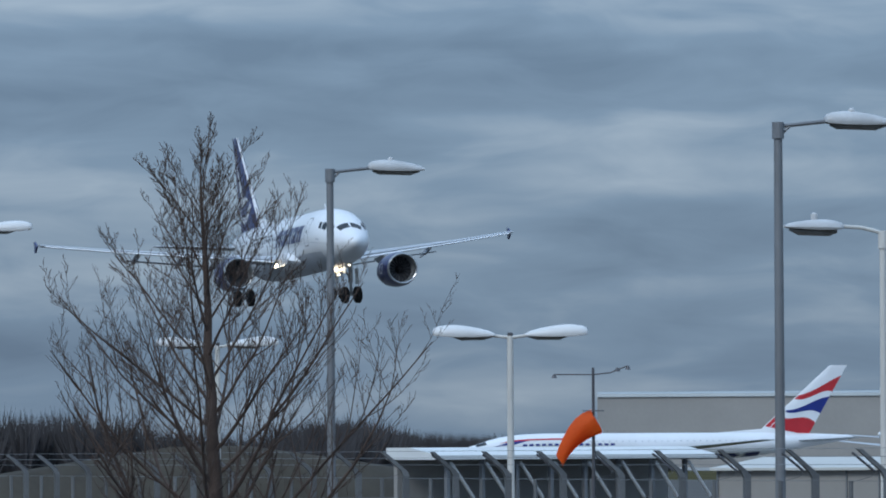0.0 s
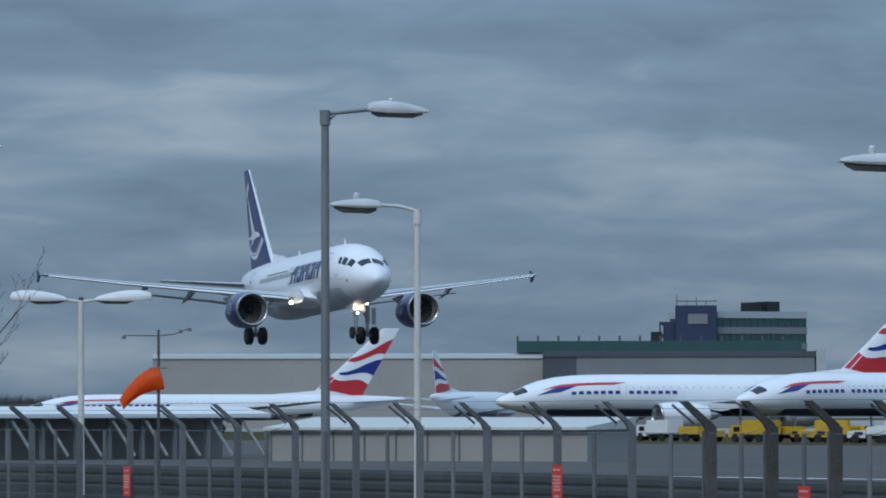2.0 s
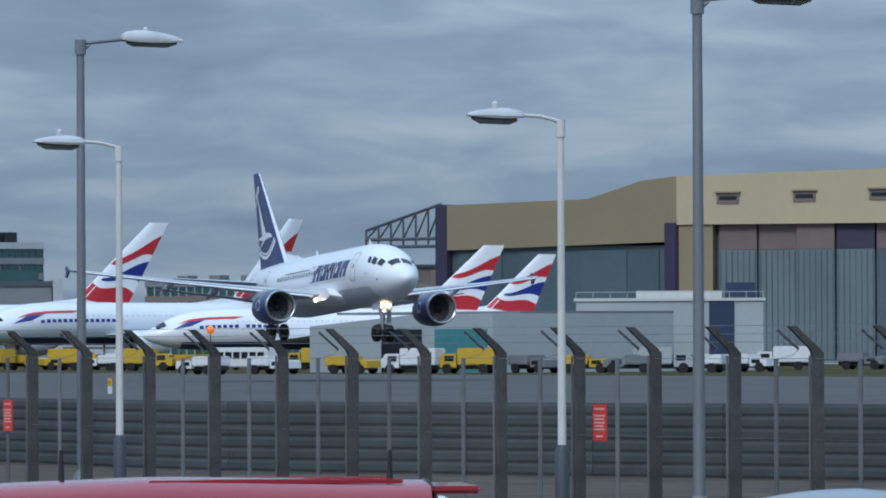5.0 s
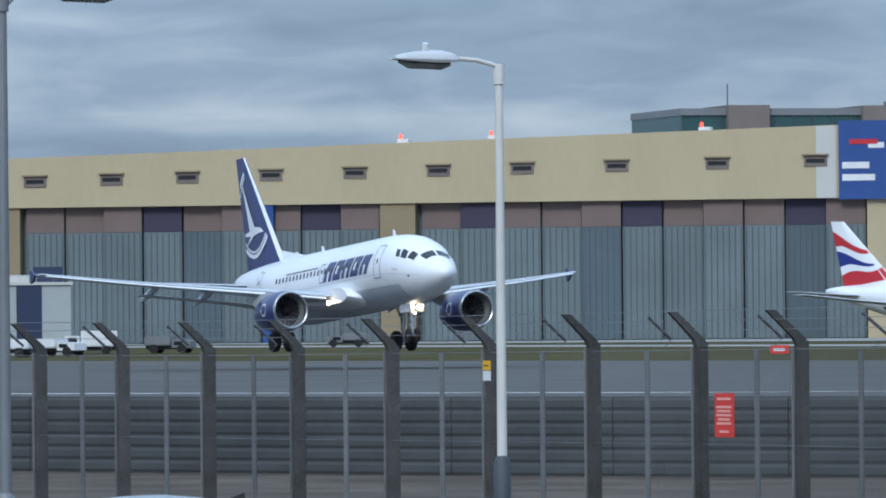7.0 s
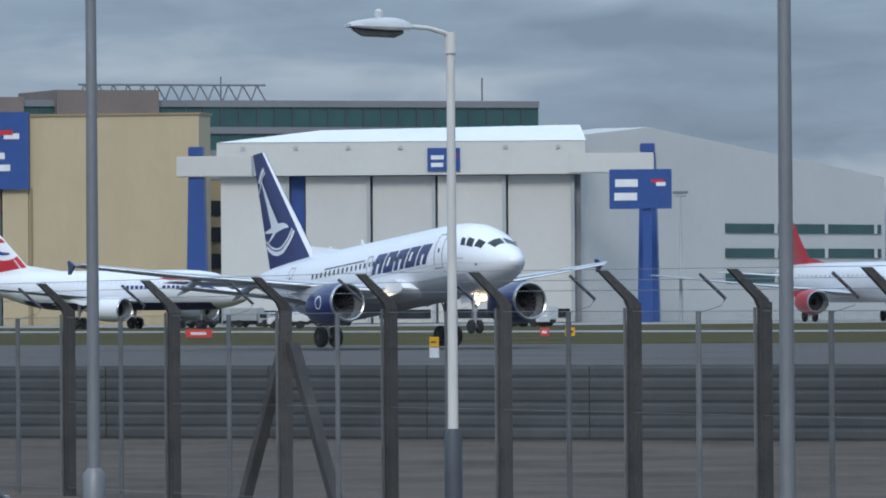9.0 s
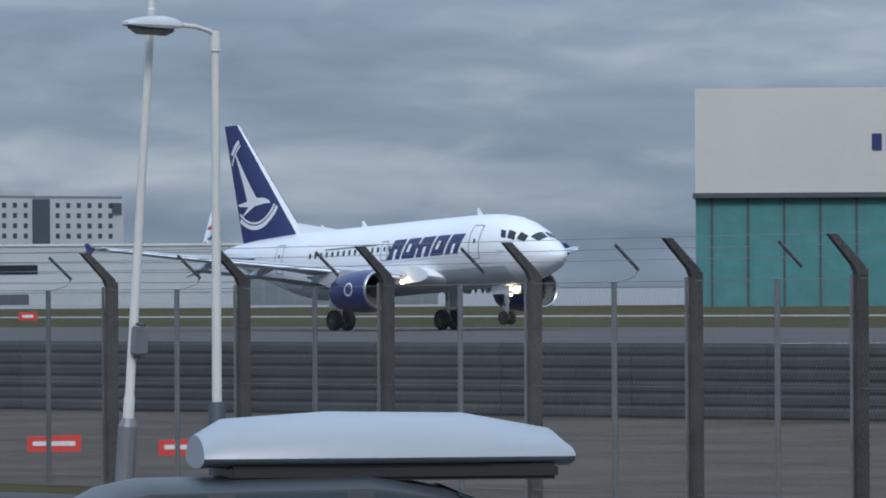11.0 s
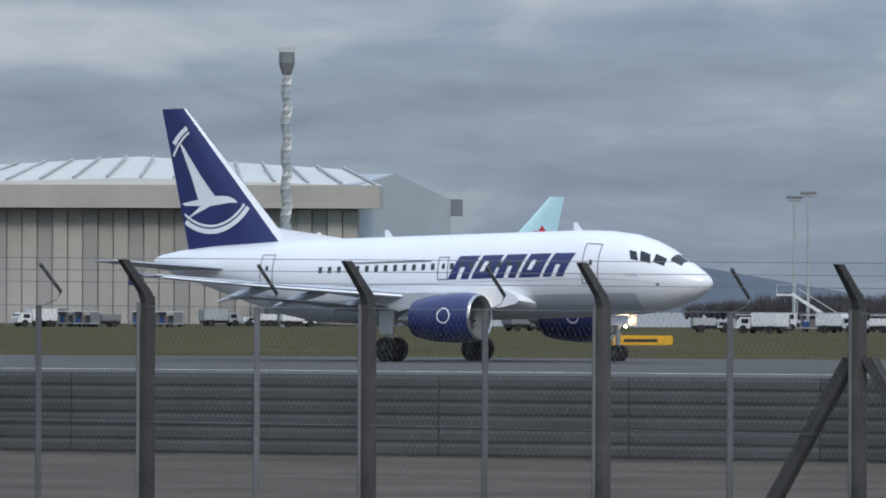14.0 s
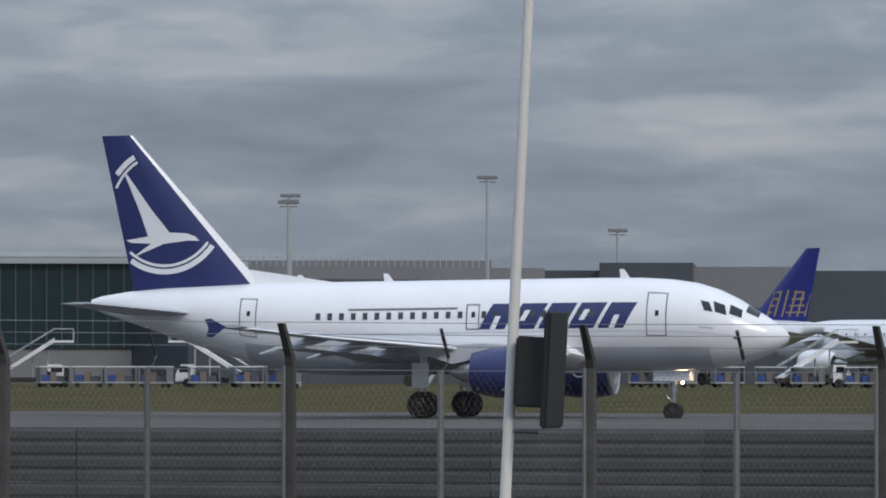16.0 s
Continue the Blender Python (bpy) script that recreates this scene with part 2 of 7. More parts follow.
BOXG = mat("roof_box_grey_plastic", (0.34, 0.37, 0.40), 0.35, var=0.05, size=0.8)
PLASTIC = mat("black_trim_plastic", (0.015, 0.015, 0.016), 0.5, var=0.15, size=0.4)
MOUND = mat("earth_mound_turf", (0.052, 0.045, 0.034), 0.95, var=0.35, size=6)
# distance haze is put into the hill's bluish base colour
HILL = mat("far_hill_haze_tint", (0.075, 0.095, 0.12), 0.95, var=0.2, size=60)


# ---- mesh helpers ----
def part(name, bm, material, parent=None, label="", smooth=False):
    me = bpy.data.meshes.new(name)
    bm.normal_update()
    bm.to_mesh(me)
    bm.free()
    me.materials.append(material)
    if smooth:
        for p in me.polygons:
            p.use_smooth = True
        me.set_sharp_from_angle(angle=radians(40))
    ob = new(name, me)
    if parent:
        ob.parent = parent
    if label:
        ob["label"] = label
    return ob


def empty(name, m=None, label="", category="", group="", kind=""):
    ob = new(name)
    ob.empty_display_size = 0.3
    if m is not None:
        ob.matrix_basis = m
    return tagged(ob, label, category, group, kind)


def box(bm, x0, x1, y0, y1, z0, z1, bev=0.0):
    vs = [bm.verts.new((x, y, z)) for z in (z0, z1) for x, y in ((x0, y0), (x1, y0), (x1, y1), (x0, y1))]
    fs = [bm.faces.new([vs[i] for i in q]) for q in ((3, 2, 1, 0), (4, 5, 6, 7), (0, 1, 5, 4), (1, 2, 6, 5), (2, 3, 7, 6), (3, 0, 4, 7))]
    if bev:
        bmesh.ops.bevel(bm, geom=list({e for f in fs for e in f.edges}), offset=bev, segments=2, affect="EDGES")
    return bm


def loft(bm, rings, close=True, caps=True):
    """Skin between rings of points."""
    rows = [[bm.verts.new(p) for p in r] for r in rings]
    n, made = len(rows[0]), []
    for a, b in zip(rows[:-1], rows[1:]):
        for i in range(n if close else n - 1):
            j = (i + 1) % n
            made.append(bm.faces.new((a[i], a[j], b[j], b[i])))
    if caps and close:
        made.append(bm.faces.new(rows[0][::-1]))
        made.append(bm.faces.new(rows[-1]))
    o = rows[0][0].co
    vol = 0.0
    for f in made:
        p = [v.co - o for v in f.verts]
        vol += sum(p[0].dot(p[k].cross(p[k + 1])) for k in range(1, len(p) - 1))
    if vol < 0:
        for f in made:
            f.normal_flip()
    return bm


def tube(bm, pts, r, n=8):
    """Round bar along points; r is one radius or one for each point."""
    pts = [Vector(p) for p in pts]
    rs = r if isinstance(r, (list, tuple)) else [r] * len(pts)
    rings = []
    for i, p in enumerate(pts):
        d = (pts[min(i + 1, len(pts) - 1)] - pts[max(i - 1, 0)]).normalized()
        up = Vector((0, 0, 1)) if abs(d.z) < 0.9 else Vector((1, 0, 0))
        a = d.cross(up).normalized()
        b = d.cross(a)
        rings.append([p + (a * math.cos(k * math.tau / n) + b * math.sin(k * math.tau / n)) * rs[i] for k in range(n)])
    return loft(bm, rings)


def prism(bm, poly, y0, y1):
    """Extrude a polygon of (x, z) from y0 to y1."""
    return loft(bm, [[(x, y0, z) for x, z in poly], [(x, y1, z) for x, z in poly]])


def B():
    return bmesh.new()


def interp(x, pts):
    """Piecewise linear value at x of (x, value) pairs."""
    return float(np.interp(x, [p[0] for p in pts], [p[1] for p in pts]))


# ---- ground ----
def sheet(name, poly, z, material, label, category="ground"):
    bm = B()
    bm.faces.new([bm.verts.new((x, y, z)) for x, y in poly])
    bmesh.ops.recalc_face_normals(bm, faces=bm.faces)
    ob = part(name, bm, material)
    if ob.data.polygons[0].normal.z < 0:
        ob.data.flip_normals()
    return tagged(ob, label, category, kind="structure")


sheet("ground", [(-4600, -900), (4600, -900), (4600, 4600), (-4600, 4600)], 0.0, GRASS, "flat airfield ground of dull winter grass", "grass")
NEAR = [(-900, 30), (-400, 80), (-281, 108), (-240, 130), (-200, 180), (-164, 213), (-72, 220), (0, 196), (300, 190)]
FAR = [(300, 292), (0, 292), (-60, 300), (-114, 302), (-200, 278), (-318, 278), (-360, 240), (-470, 222), (-900, 190)]
VERGE = [(-900, 30), (-400, 70), (-281, 85), (-240, 95), (-200, 132), (-164, 160), (-72, 168), (0, 148), (300, 142)]
sheet("runway", VERGE + FAR, 0.006, ASPH, "dark grey asphalt runway with white edge line", "runway")
sheet("runway_edge_line", [(x, y + 4) for x, y in NEAR] + [(x, y + 5.2) for x, y in NEAR[::-1]], 0.011, LINEW, "thin white painted runway edge line", "road marking")
sheet("taxiway_near", [(-900, 330), (-470, 345), (-300, 395), (-250, 402), (-250, 424), (-310, 420), (-480, 366), (-900, 350)], 0.006, CONC, "pale concrete taxiway strip crossing the grass", "taxiway")
sheet("taxiway_far", [(-3000, 250), (-1000, 300), (-650, 430), (-560, 640), (-400, 800), (-100, 820), (600, 820), (600, 3000), (-3000, 3000)], 0.006, CONC, "wide pale concrete aircraft apron", "apron")
sheet("pavement", [(-400, -400), (400, -400), (400, 20), (30, 30), (-60, 38), (-150, 33), (-400, 15)], 0.006, TARMAC, "worn grey tarmac of the car park and road", "car park")
sheet("verge", [(-400, 17), (-150, 35), (-60, 40), (-8, 35.5), (-2, 60), (4, 80), (-40, 80), (-91, 79), (-143, 55), (-400, 30)], 0.006, DIRT, "bare brown soil verge along the fence", "verge")

# ---- noise barrier behind the fence: dark ribbed panels between posts ----
BARP = [(-300, 42), (-240, 46), (-173, 51.5), (-143, 51.5), (-117, 61.5), (-106, 68), (-91, 75), (-46, 75.5), (-16, 78), (60, 79), (110, 79)]


def along(poly, step):
    """Points at even steps along a polyline, with the heading of each stretch."""
    out, left = [], 0.0
    for (xa, ya), (xb, yb) in zip(poly[:-1], poly[1:]):
        ln = math.hypot(xb - xa, yb - ya)
        d = left
        while d < ln:
            out.append((xa + (xb - xa) * d / ln, ya + (yb - ya) * d / ln))
            d += step
        left = d - ln
    return out


def rib_panel(w):
    """Box-profiled steel sheet: wide flats with recessed grooves."""
    prof = []
    n = 6
    for i in range(n):
        z0, z1 = 1.42 * i / n + 0.02, 1.42 * (i + 1) / n + 0.02
        prof += [(0.0, z0), (-0.022, z0 + 0.05), (-0.022, z1 - 0.07), (0.0, z1 - 0.02)]
    prof += [(0.0, 1.44), (0.06, 1.44), (0.06, 0.02)]
    return loft(B(), [[(x, y, z) for y, z in prof] for x in (0.0, w)])


barrier = empty("noise_barrier", label="low dark ribbed steel noise barrier beside the runway", category="barrier", kind="structure")
bpts = along(BARP, 3.6)
panel_mesh = None
for (xa, ya), (xb, yb) in zip(bpts[:-1], bpts[1:]):
    ang = math.degrees(math.atan2(yb - ya, xb - xa))
    if panel_mesh is None:
        p = part("panel", rib_panel(3.58), BARR, barrier)
        panel_mesh = p.data
    else:
        p = new("panel", panel_mesh)
        p.parent = barrier
    p.matrix_basis = pose(xa, ya, 0, 0, 0, ang)
    p.scale.x = math.hypot(xb - xa, yb - ya) / 3.6

# ---- airport fence: cranked posts, thin tubes between, wire mesh ----
FEN = [(-260, 32.5), (-235, 34), (-170, 37), (-135, 39), (-117, 40), (-100, 42), (-88, 43), (-77, 44), (-62, 42), (-45, 39.6), (-20, 36.6), (0, 33), (10, 32), (26, 32.5), (60, 33)]
POST_X = [-123.7 + 2.37 * i for i in range(21)] + [-72.7, -69.2, -65.7, -62.6, -59.4, -56.0, -52.8, -49.7, -46.5, -43.4, -40.4, -37.4, -34.3, -31.3, -28.2, -25.2, -22.1, -19.06, -15.83, -12.67, -9.48, -6.5, -3.36, -0.23, 2.69, 5.64, 8.72, 11.75, 14.77, 17.64, 20.83, 23.9, 27.07, 30.1, 33.2, 36.3, 39.4]
LEFT_X = [-123.7 - 3.2 * i for i in range(1, 40)]
TALL = [(-260, 2.86), (-120, 2.86), (-90, 2.84), (-62, 3.02), (-40, 3.0), (-18, 3.18), (-4, 3.16), (10, 3.08), (28, 2.95)]


def cranked_post(name, w, d, material, label, joint=True):
    ob = empty(name, label=label, category="fence post")
    bm = B()
    prism(bm, [(-w / 2, 0), (w / 2, 0), (w / 2 * 0.9, 2.56), (-w / 2 * 0.9, 2.56)], -d / 2, d / 2)
    part("shaft", bm, material, ob)
    bm = B()
    loft(bm, [[(x, y, 2.50) for x, y in ((-w / 2, -d / 2), (w / 2, -d / 2), (w / 2, d / 2), (-w / 2, d / 2))],
              [(x * 0.9, y - 0.05, 2.60) for x, y in ((-w / 2, -d / 2), (w / 2, -d / 2), (w / 2, d / 2), (-w / 2, d / 2))],
              [(x * 0.72, y * 0.8 - 0.42, 2.93) for x, y in ((-w / 2, -d / 2), (w / 2, -d / 2), (w / 2, d / 2), (-w / 2, d / 2))]])
    part("crank_arm", bm, material, ob)
    if joint:
        bm = B()
        tube(bm, [(-w * 0.62, -d / 2 - 0.02, 0.02), (-w * 0.62, -d / 2 - 0.02, 2.5)], 0.022, 6)
        part("mesh_rail", bm, POSTM, ob, "thin galvanised rail against the post")
    return ob


def fence_y(x):
    return interp(x, FEN)


def fence_turn(x):
    return math.degrees(math.atan2(fence_y(x + 1.5) - fence_y(x - 1.5), 3.0))


post = cranked_post("fence_post", 0.085, 0.155, POSTC, "dark weathered concrete fence post with cranked top")
post["group"] = "posts of the airport fence"
for i, x in enumerate(POST_X):
    ob = post if i == 0 else copy_thing(post, pose(0, 0, 0))
    ob.matrix_basis = pose(x, fence_y(x), 0, 0, 0, fence_turn(x)) @ Matrix.Diagonal((1, 1, interp(x, TALL) / 2.93, 1))
post2 = cranked_post("fence_post", 0.10, 0.10, POSTM, "slim galvanised steel fence post with cranked top", joint=False)
post2["group"] = "posts of the older fence stretch"
for i, x in enumerate(LEFT_X):
    ob = post2 if i == 0 else copy_thing(post2, pose(0, 0, 0))
    ob.matrix_basis = pose(x, fence_y(x), 0, 0, 0, fence_turn(x)) @ Matrix.Diagonal((1, 1, interp(x, TALL) / 2.93, 1))


def mid_tube():
    ob = empty("fence_tube", label="thin galvanised fence tube with bent outrigger", category="fence post", group="thin tubes of the airport fence")
    bm = B()
    tube(bm, [(0, 0, 0), (0, 0, 2.46)], 0.034, 8)
    part("upright", bm, POSTM, ob)
    bm = B()
    tube(bm, [(0, 0.0, 2.44), (0, 0.30, 2.52), (0, 0.36, 2.6), (0, 0.02, 2.88)], [0.004, 0.004, 0.02, 0.02], 6)
    part("outrigger", bm, STEELD, ob)
    return ob


mt = None
allx = sorted(LEFT_X + POST_X)
for xa, xb in zip(allx[:-1], allx[1:]):
    x = (xa + xb) / 2
    if mt is None:
        mt = mid_tube()
        ob = mt
    else:
        ob = copy_thing(mt, pose(0, 0, 0))
    ob.matrix_basis = pose(x, fence_y(x), 0, 0, 0, fence_turn(x)) @ Matrix.Diagonal((1, 1, interp(x, TALL) / 2.93, 1))


def wire_net():
    """Chain link: crossing diagonal wires on the stretches that the camera passes near, plus line wires."""
    vs, fs = [], []

    def strip(a, b, r):
        d = (b - a).normalized()
        s = Vector((-d.z * 0.5, 0, 0)) if abs(d.z) > 0.99 else Vector((0, 0, 1)) - d * d.z
        s = s.normalized() * r
        t = d.cross(s).normalized() * r
        k = len(vs)
        for p in (a, b):
            vs.extend((p + s, p - s * 0.5 + t * 0.87, p - s * 0.5 - t * 0.87))
        fs.extend(((k, k + 1, k + 4, k + 3), (k + 1, k + 2, k + 5, k + 4), (k + 2, k, k + 3, k + 5)))

    pitch = 0.065
    x = -80.0
    while x < 40:
        h = interp(x, TALL) / 2.93 * 2.46
        for sgn in (1, -1):
            x2 = x + sgn * h * 0.62
            if -83 < x2 < 42:
                strip(Vector((x, fence_y(x) - 0.03, 0.03)), Vector((x2, fence_y(x2) - 0.03, h)), 0.0010)
        x += pitch
    for z, r in ((2.46, 0.005), (1.3, 0.003), (0.12, 0.004)):
        for xa in np.arange(-240, 58, 3.0):
            strip(Vector((xa, fence_y(xa) - 0.04, z * interp(xa, TALL) / 2.93)), Vector((xa + 3, fence_y(xa + 3) - 0.04, z * interp(xa + 3, TALL) / 2.93)), r)
    for k in range(3):
        o, z = -0.14 * (k + 1), 2.58 + 0.12 * (k + 1)
        for xa in np.arange(-240, 58, 3.0):
            strip(Vector((xa, fence_y(xa) + o, z * interp(xa, TALL) / 2.93)), Vector((xa + 3, fence_y(xa + 3) + o, z * interp(xa + 3, TALL) / 2.93)), 0.005)
    me = bpy.data.meshes.new("fence_wire")
    me.from_pydata([tuple(v) for v in vs], [], fs)
    me.materials.append(POSTM)
    return tagged(new("fence_wire", me), "fine chain-link netting and barbed strands on the fence", "fence", kind="stuff")


wire_net()

# stiffening A-frames and warning plates on the fence
for x in (-65.7, 8.7):
    fr = empty("fence_brace", pose(x, fence_y(x), 0, 0, 0, fence_turn(x)), "pair of dark concrete raking struts bracing the fence post", "fence brace", "braces of the fence")
    for sx in (-1, 1):
        bm = B()
        loft(bm, [[(sx * 1.45 + a, b - 0.02, 0.0) for a, b in ((-0.08, 0), (0.08, 0), (0.08, 0.14), (-0.08, 0.14))],
                  [(sx * 0.1 + a, b - 0.02, 2.15) for a, b in ((-0.07, 0), (0.07, 0), (0.07, 0.14), (-0.07, 0.14))]])
        part("strut", bm, POSTC, fr)


def warn_plate():
    ob = empty("warning_sign", label="small upright red warning plate with pale unreadable print", category="sign", group="red plates on the fence")
    part("plate", box(B(), -0.215, 0.215, -0.012, 0.0, -0.27, 0.27, 0.003), SIGNR, ob)
    for i, (w, z) in enumerate(((0.15, 0.20), (0.17, 0.10), (0.15, 0.05), (0.17, 0.0), (0.13, -0.05), (0.16, -0.10), (0.10, -0.20))):
        part("print_bar", box(B(), -w, w, -0.018, -0.0125, z - 0.014, z + 0.014), SIGNT, ob)
    return ob


wp = warn_plate()
for i, (x, z) in enumerate(((-152.47, 1.48), (-129.93, 1.64), (-119.97, 1.41), (-99.24, 1.45), (-78.08, 1.65), (-49.21, 1.67), (-18.25, 1.84), (10.68, 1.64))):
    ob = wp if i == 0 else copy_thing(wp, pose(0, 0, 0))
    ob.matrix_basis = pose(x, fence_y(x) - 0.06, z, 0, 0, fence_turn(x))


# ---- airliners ----
# stations from the nose: distance back, centre height, half width, half height (a 31.45 m twin-jet)
FUS = [(0.0, 3.32, 0.04, 0.04), (0.12, 3.32, 0.30, 0.26), (0.4, 3.34, 0.60, 0.50), (0.9, 3.37, 0.95, 0.80), (1.5, 3.46, 1.25, 1.10), (2.2, 3.58, 1.52, 1.42), (3.0, 3.72, 1.73, 1.68),
       (4.0, 3.84, 1.89, 1.88), (5.2, 3.91, 1.96, 1.99), (6.5, 3.94, 1.975, 2.04), (8, 3.95, 1.975, 2.05), (14, 3.95, 1.975, 2.05), (20, 3.95, 1.975, 2.05), (22, 4.02, 1.93, 1.98), (24, 4.22, 1.75, 1.76),
       (26, 4.50, 1.46, 1.42), (28, 4.80, 1.08, 1.04), (29.8, 5.04, 0.66, 0.66), (31.0, 5.16, 0.34, 0.36), (31.45, 5.20, 0.16, 0.18)]
FIN = ((23.3, 5.75), (29.45, 5.55), (30.9, 12.3), (29.5, 12.3))   # foot front, foot back, tip back, tip front


class Jet:
    """One aircraft: the stations above stretched by kx, ky, kz; x forward from the main wheels, y to port."""

    def __init__(self, thing, kx=1.0, ky=1.0, kz=1.0, tilt=0.0, fin_outline=FIN, fin_height=1.0):
        self.o, self.k, self.tilt, self.fo, self.fh = thing, (kx, ky, kz), tilt, fin_outline, fin_height

    def p(self, s, y, z):
        kx, ky, kz = self.k
        x = 15.3 - s
        return ((x - self.tilt * (z - 4.0)) * kx, y * ky, (z + self.tilt * x) * kz)

    def skin(self, s, a, off=0.0):
        """Point of the fuselage: a in degrees from the top, positive to port."""
        zc, w, h = (float(np.interp(s, [f[0] for f in FUS], [f[i] for f in FUS])) for i in (1, 2, 3))
        a = radians(a)
        return self.p(s, (w + off) * math.sin(a), zc + (h + off) * math.cos(a))

    def fuselage(self, top, n=36, belly=None):
        fine = sorted({*[f[0] for f in FUS], *np.linspace(0.2, 5, 14), *np.linspace(20, 31, 14)})
        bm = loft(B(), [[self.skin(s, 360 * i / n) for i in range(n)] for s in fine])
        part("fuselage", bm, top, self.o, smooth=True)
        if belly:
            self.patch("belly", belly, 2.2, 24.5, 122, 238, 0.012, 30, 14)

    def patch(self, name, material, s0, s1, a0, a1, off=0.02, ns=6, na=6, lean=0.0, label=""):
        """A raised piece of skin. lean: how far the upper edge is shifted forward."""
        bm = B()
        rows = [[self.skin(s0 + (s1 - s0) * i / ns - lean * (1 - j / na), a0 + (a1 - a0) * j / na, off) for i in range(ns + 1)] for j in range(na + 1)]
        loft(bm, rows, close=False)
        return part(name, bm, material, self.o, label, smooth=True)

    def foil(self, name, stations, material, thick=0.12, label=""):
        """A wing or tail surface from (front s, back s, y, z) stations."""
        prof = [(0, 0), (0.02, 0.35), (0.1, 0.78), (0.3, 1.0), (0.6, 0.72), (1.0, 0.04), (0.6, -0.28), (0.3, -0.5), (0.1, -0.45), (0.02, -0.22)]
        bm = loft(B(), [[self.p(f + (b - f) * u, y, z + (b - f) * thick * 0.5 * w) for u, w in prof] for f, b, y, z in stations])
        return part(name, bm, material, self.o, label, smooth=True)

    def fin(self, material, edge=None):
        (a0, z0), (b0, z1), (b1, zt), (a1, _) = self.fo
        bm = B()
        rings = []
        for v in np.linspace(0, 1, 8):
            f, b, z = a0 + (a1 - a0) * v, b0 + (b1 - b0) * v, 5.55 + 6.75 * self.fh * v
            t = 0.30 * (1 - 0.62 * v)
            rings.append([self.p(f, 0, z), self.p(f + (b - f) * 0.12, t * 0.9, z), self.p(f + (b - f) * 0.4, t, z), self.p(b, 0.03, z), self.p(b, -0.03, z), self.p(f + (b - f) * 0.4, -t, z), self.p(f + (b - f) * 0.12, -t * 0.9, z)])
        loft(bm, rings)
        part("fin", bm, material, self.o, smooth=True)
        bm = loft(B(), [[self.p(19.8, 0, 5.9), self.p(22.6, 0.05, 5.95), self.p(22.6, -0.05, 5.95)], [self.p(24.3, 0, 6.62), self.p(25.6, 0.2, 6.0), self.p(25.6, -0.2, 6.0)]])
        part("dorsal_fillet", bm, edge or material, self.o)
        if edge:
            self.fin_band("fin_leading_edge", edge, lambda u: 0.0, lambda u: 1.0, 0.0, 0.075)

    def fin_at(self, u, v, side, off=0.02):
        (a0, _), (b0, _), (b1, _), (a1, _) = self.fo
        f, b = a0 + (a1 - a0) * v, b0 + (b1 - b0) * v
        t = 0.30 * (1 - 0.62 * v)
        y = float(np.interp(u, [0, 0.12, 0.4, 1.0], [0, t * 0.9, t, 0.03]))
        return self.p(f + (b - f) * u, side * (y + off), 5.55 + 6.75 * self.fh * v)

    def fin_band(self, name, material, lo, hi, u0=0.0, u1=1.0, n=12, m=8):
        """A painted area of the fin, on both sides, between two curves of height over chord."""
        for side in (-1, 1):
            bm = B()
            rows = []
            for i in range(n + 1):
                u = u0 + (u1 - u0) * i / n
                rows.append([self.fin_at(u, lo(u) + (hi(u) - lo(u)) * j / m, side) for j in range(m + 1)])
            loft(bm, rows, close=False)
            part(name, bm, material, self.o, smooth=True)

    def fin_shape(self, name, material, poly, off=0.035):
        """A flat plain shape on the fin from (distance back, height) points."""
        (a0, _), (b0, _), (b1, _), (a1, _) = self.fo
        for side in (-1, 1):
            bm = B()
            vs = []
            for s, z in poly:
                v = (z - 5.55) / (6.75 * self.fh)
                f, b = a0 + (a1 - a0) * v, b0 + (b1 - b0) * v
                vs.append(bm.verts.new(self.fin_at(min(max((s - f) / (b - f), 0.0), 1.0), v, side, off)))
            bm.faces.new(vs)
            bmesh.ops.triangulate(bm, faces=bm.faces)
            part(name, bm, material, self.o)

    def wings(self, material, tip, flap=True, fence=True):
        for sd, nm in ((-1, "starboard_wing"), (1, "port_wing")):
            self.foil(nm, [(9.9, 17.2, sd * 1.2, 2.75), (11.6, 17.1, sd * 2.6, 2.95), (14.0, 17.3, sd * 6.3, 3.45), (17.3, 19.4, sd * 12, 4.15), (19.6, 21.1, sd * 16.9, 4.80)], material, 0.12)
            if flap:
                self.foil("flap", [(16.7, 18.6, sd * 2.2, 2.45), (16.9, 18.4, sd * 6.2, 2.95), (18.7, 19.9, sd * 11.0, 3.55)], WINGG, 0.10)
                for y, s in ((4.2, 15.6), (7.6, 16.6), (10.4, 17.9)):
                    bm = loft(B(), [[self.p(s + ds, sd * y + r * math.cos(k * 1.0472) * 0.8, zz + r * math.sin(k * 1.0472)) for k in range(6)]
                                    for ds, r, zz in ((-0.9, 0.03, 2.75 + 0.13 * y), (0.2, 0.2, 2.55 + 0.13 * y), (1.6, 0.22, 2.35 + 0.12 * y), (2.9, 0.05, 1.95 + 0.13 * y))])
                    part("flap_track_fairing", bm, WINGG, self.o, smooth=True)
            if fence:
                bm = B()
                poly = [(20.3, 4.8), (20.95, 5.15), (21.2, 5.12), (21.05, 4.75), (21.15, 4.4), (20.9, 4.36)]
                loft(bm, [[self.p(s, sd * (16.95 + dy), z) for s, z in poly] for dy in (-0.04, 0.06)])
                part("wingtip_fence", bm, tip, self.o)

    def tailplane(self, material):
        for sd in (-1, 1):
            self.foil("tailplane", [(26.2, 29.6, sd * 0.7, 4.65), (29.7, 31.0, sd * 6.2, 5.15)], material, 0.10)

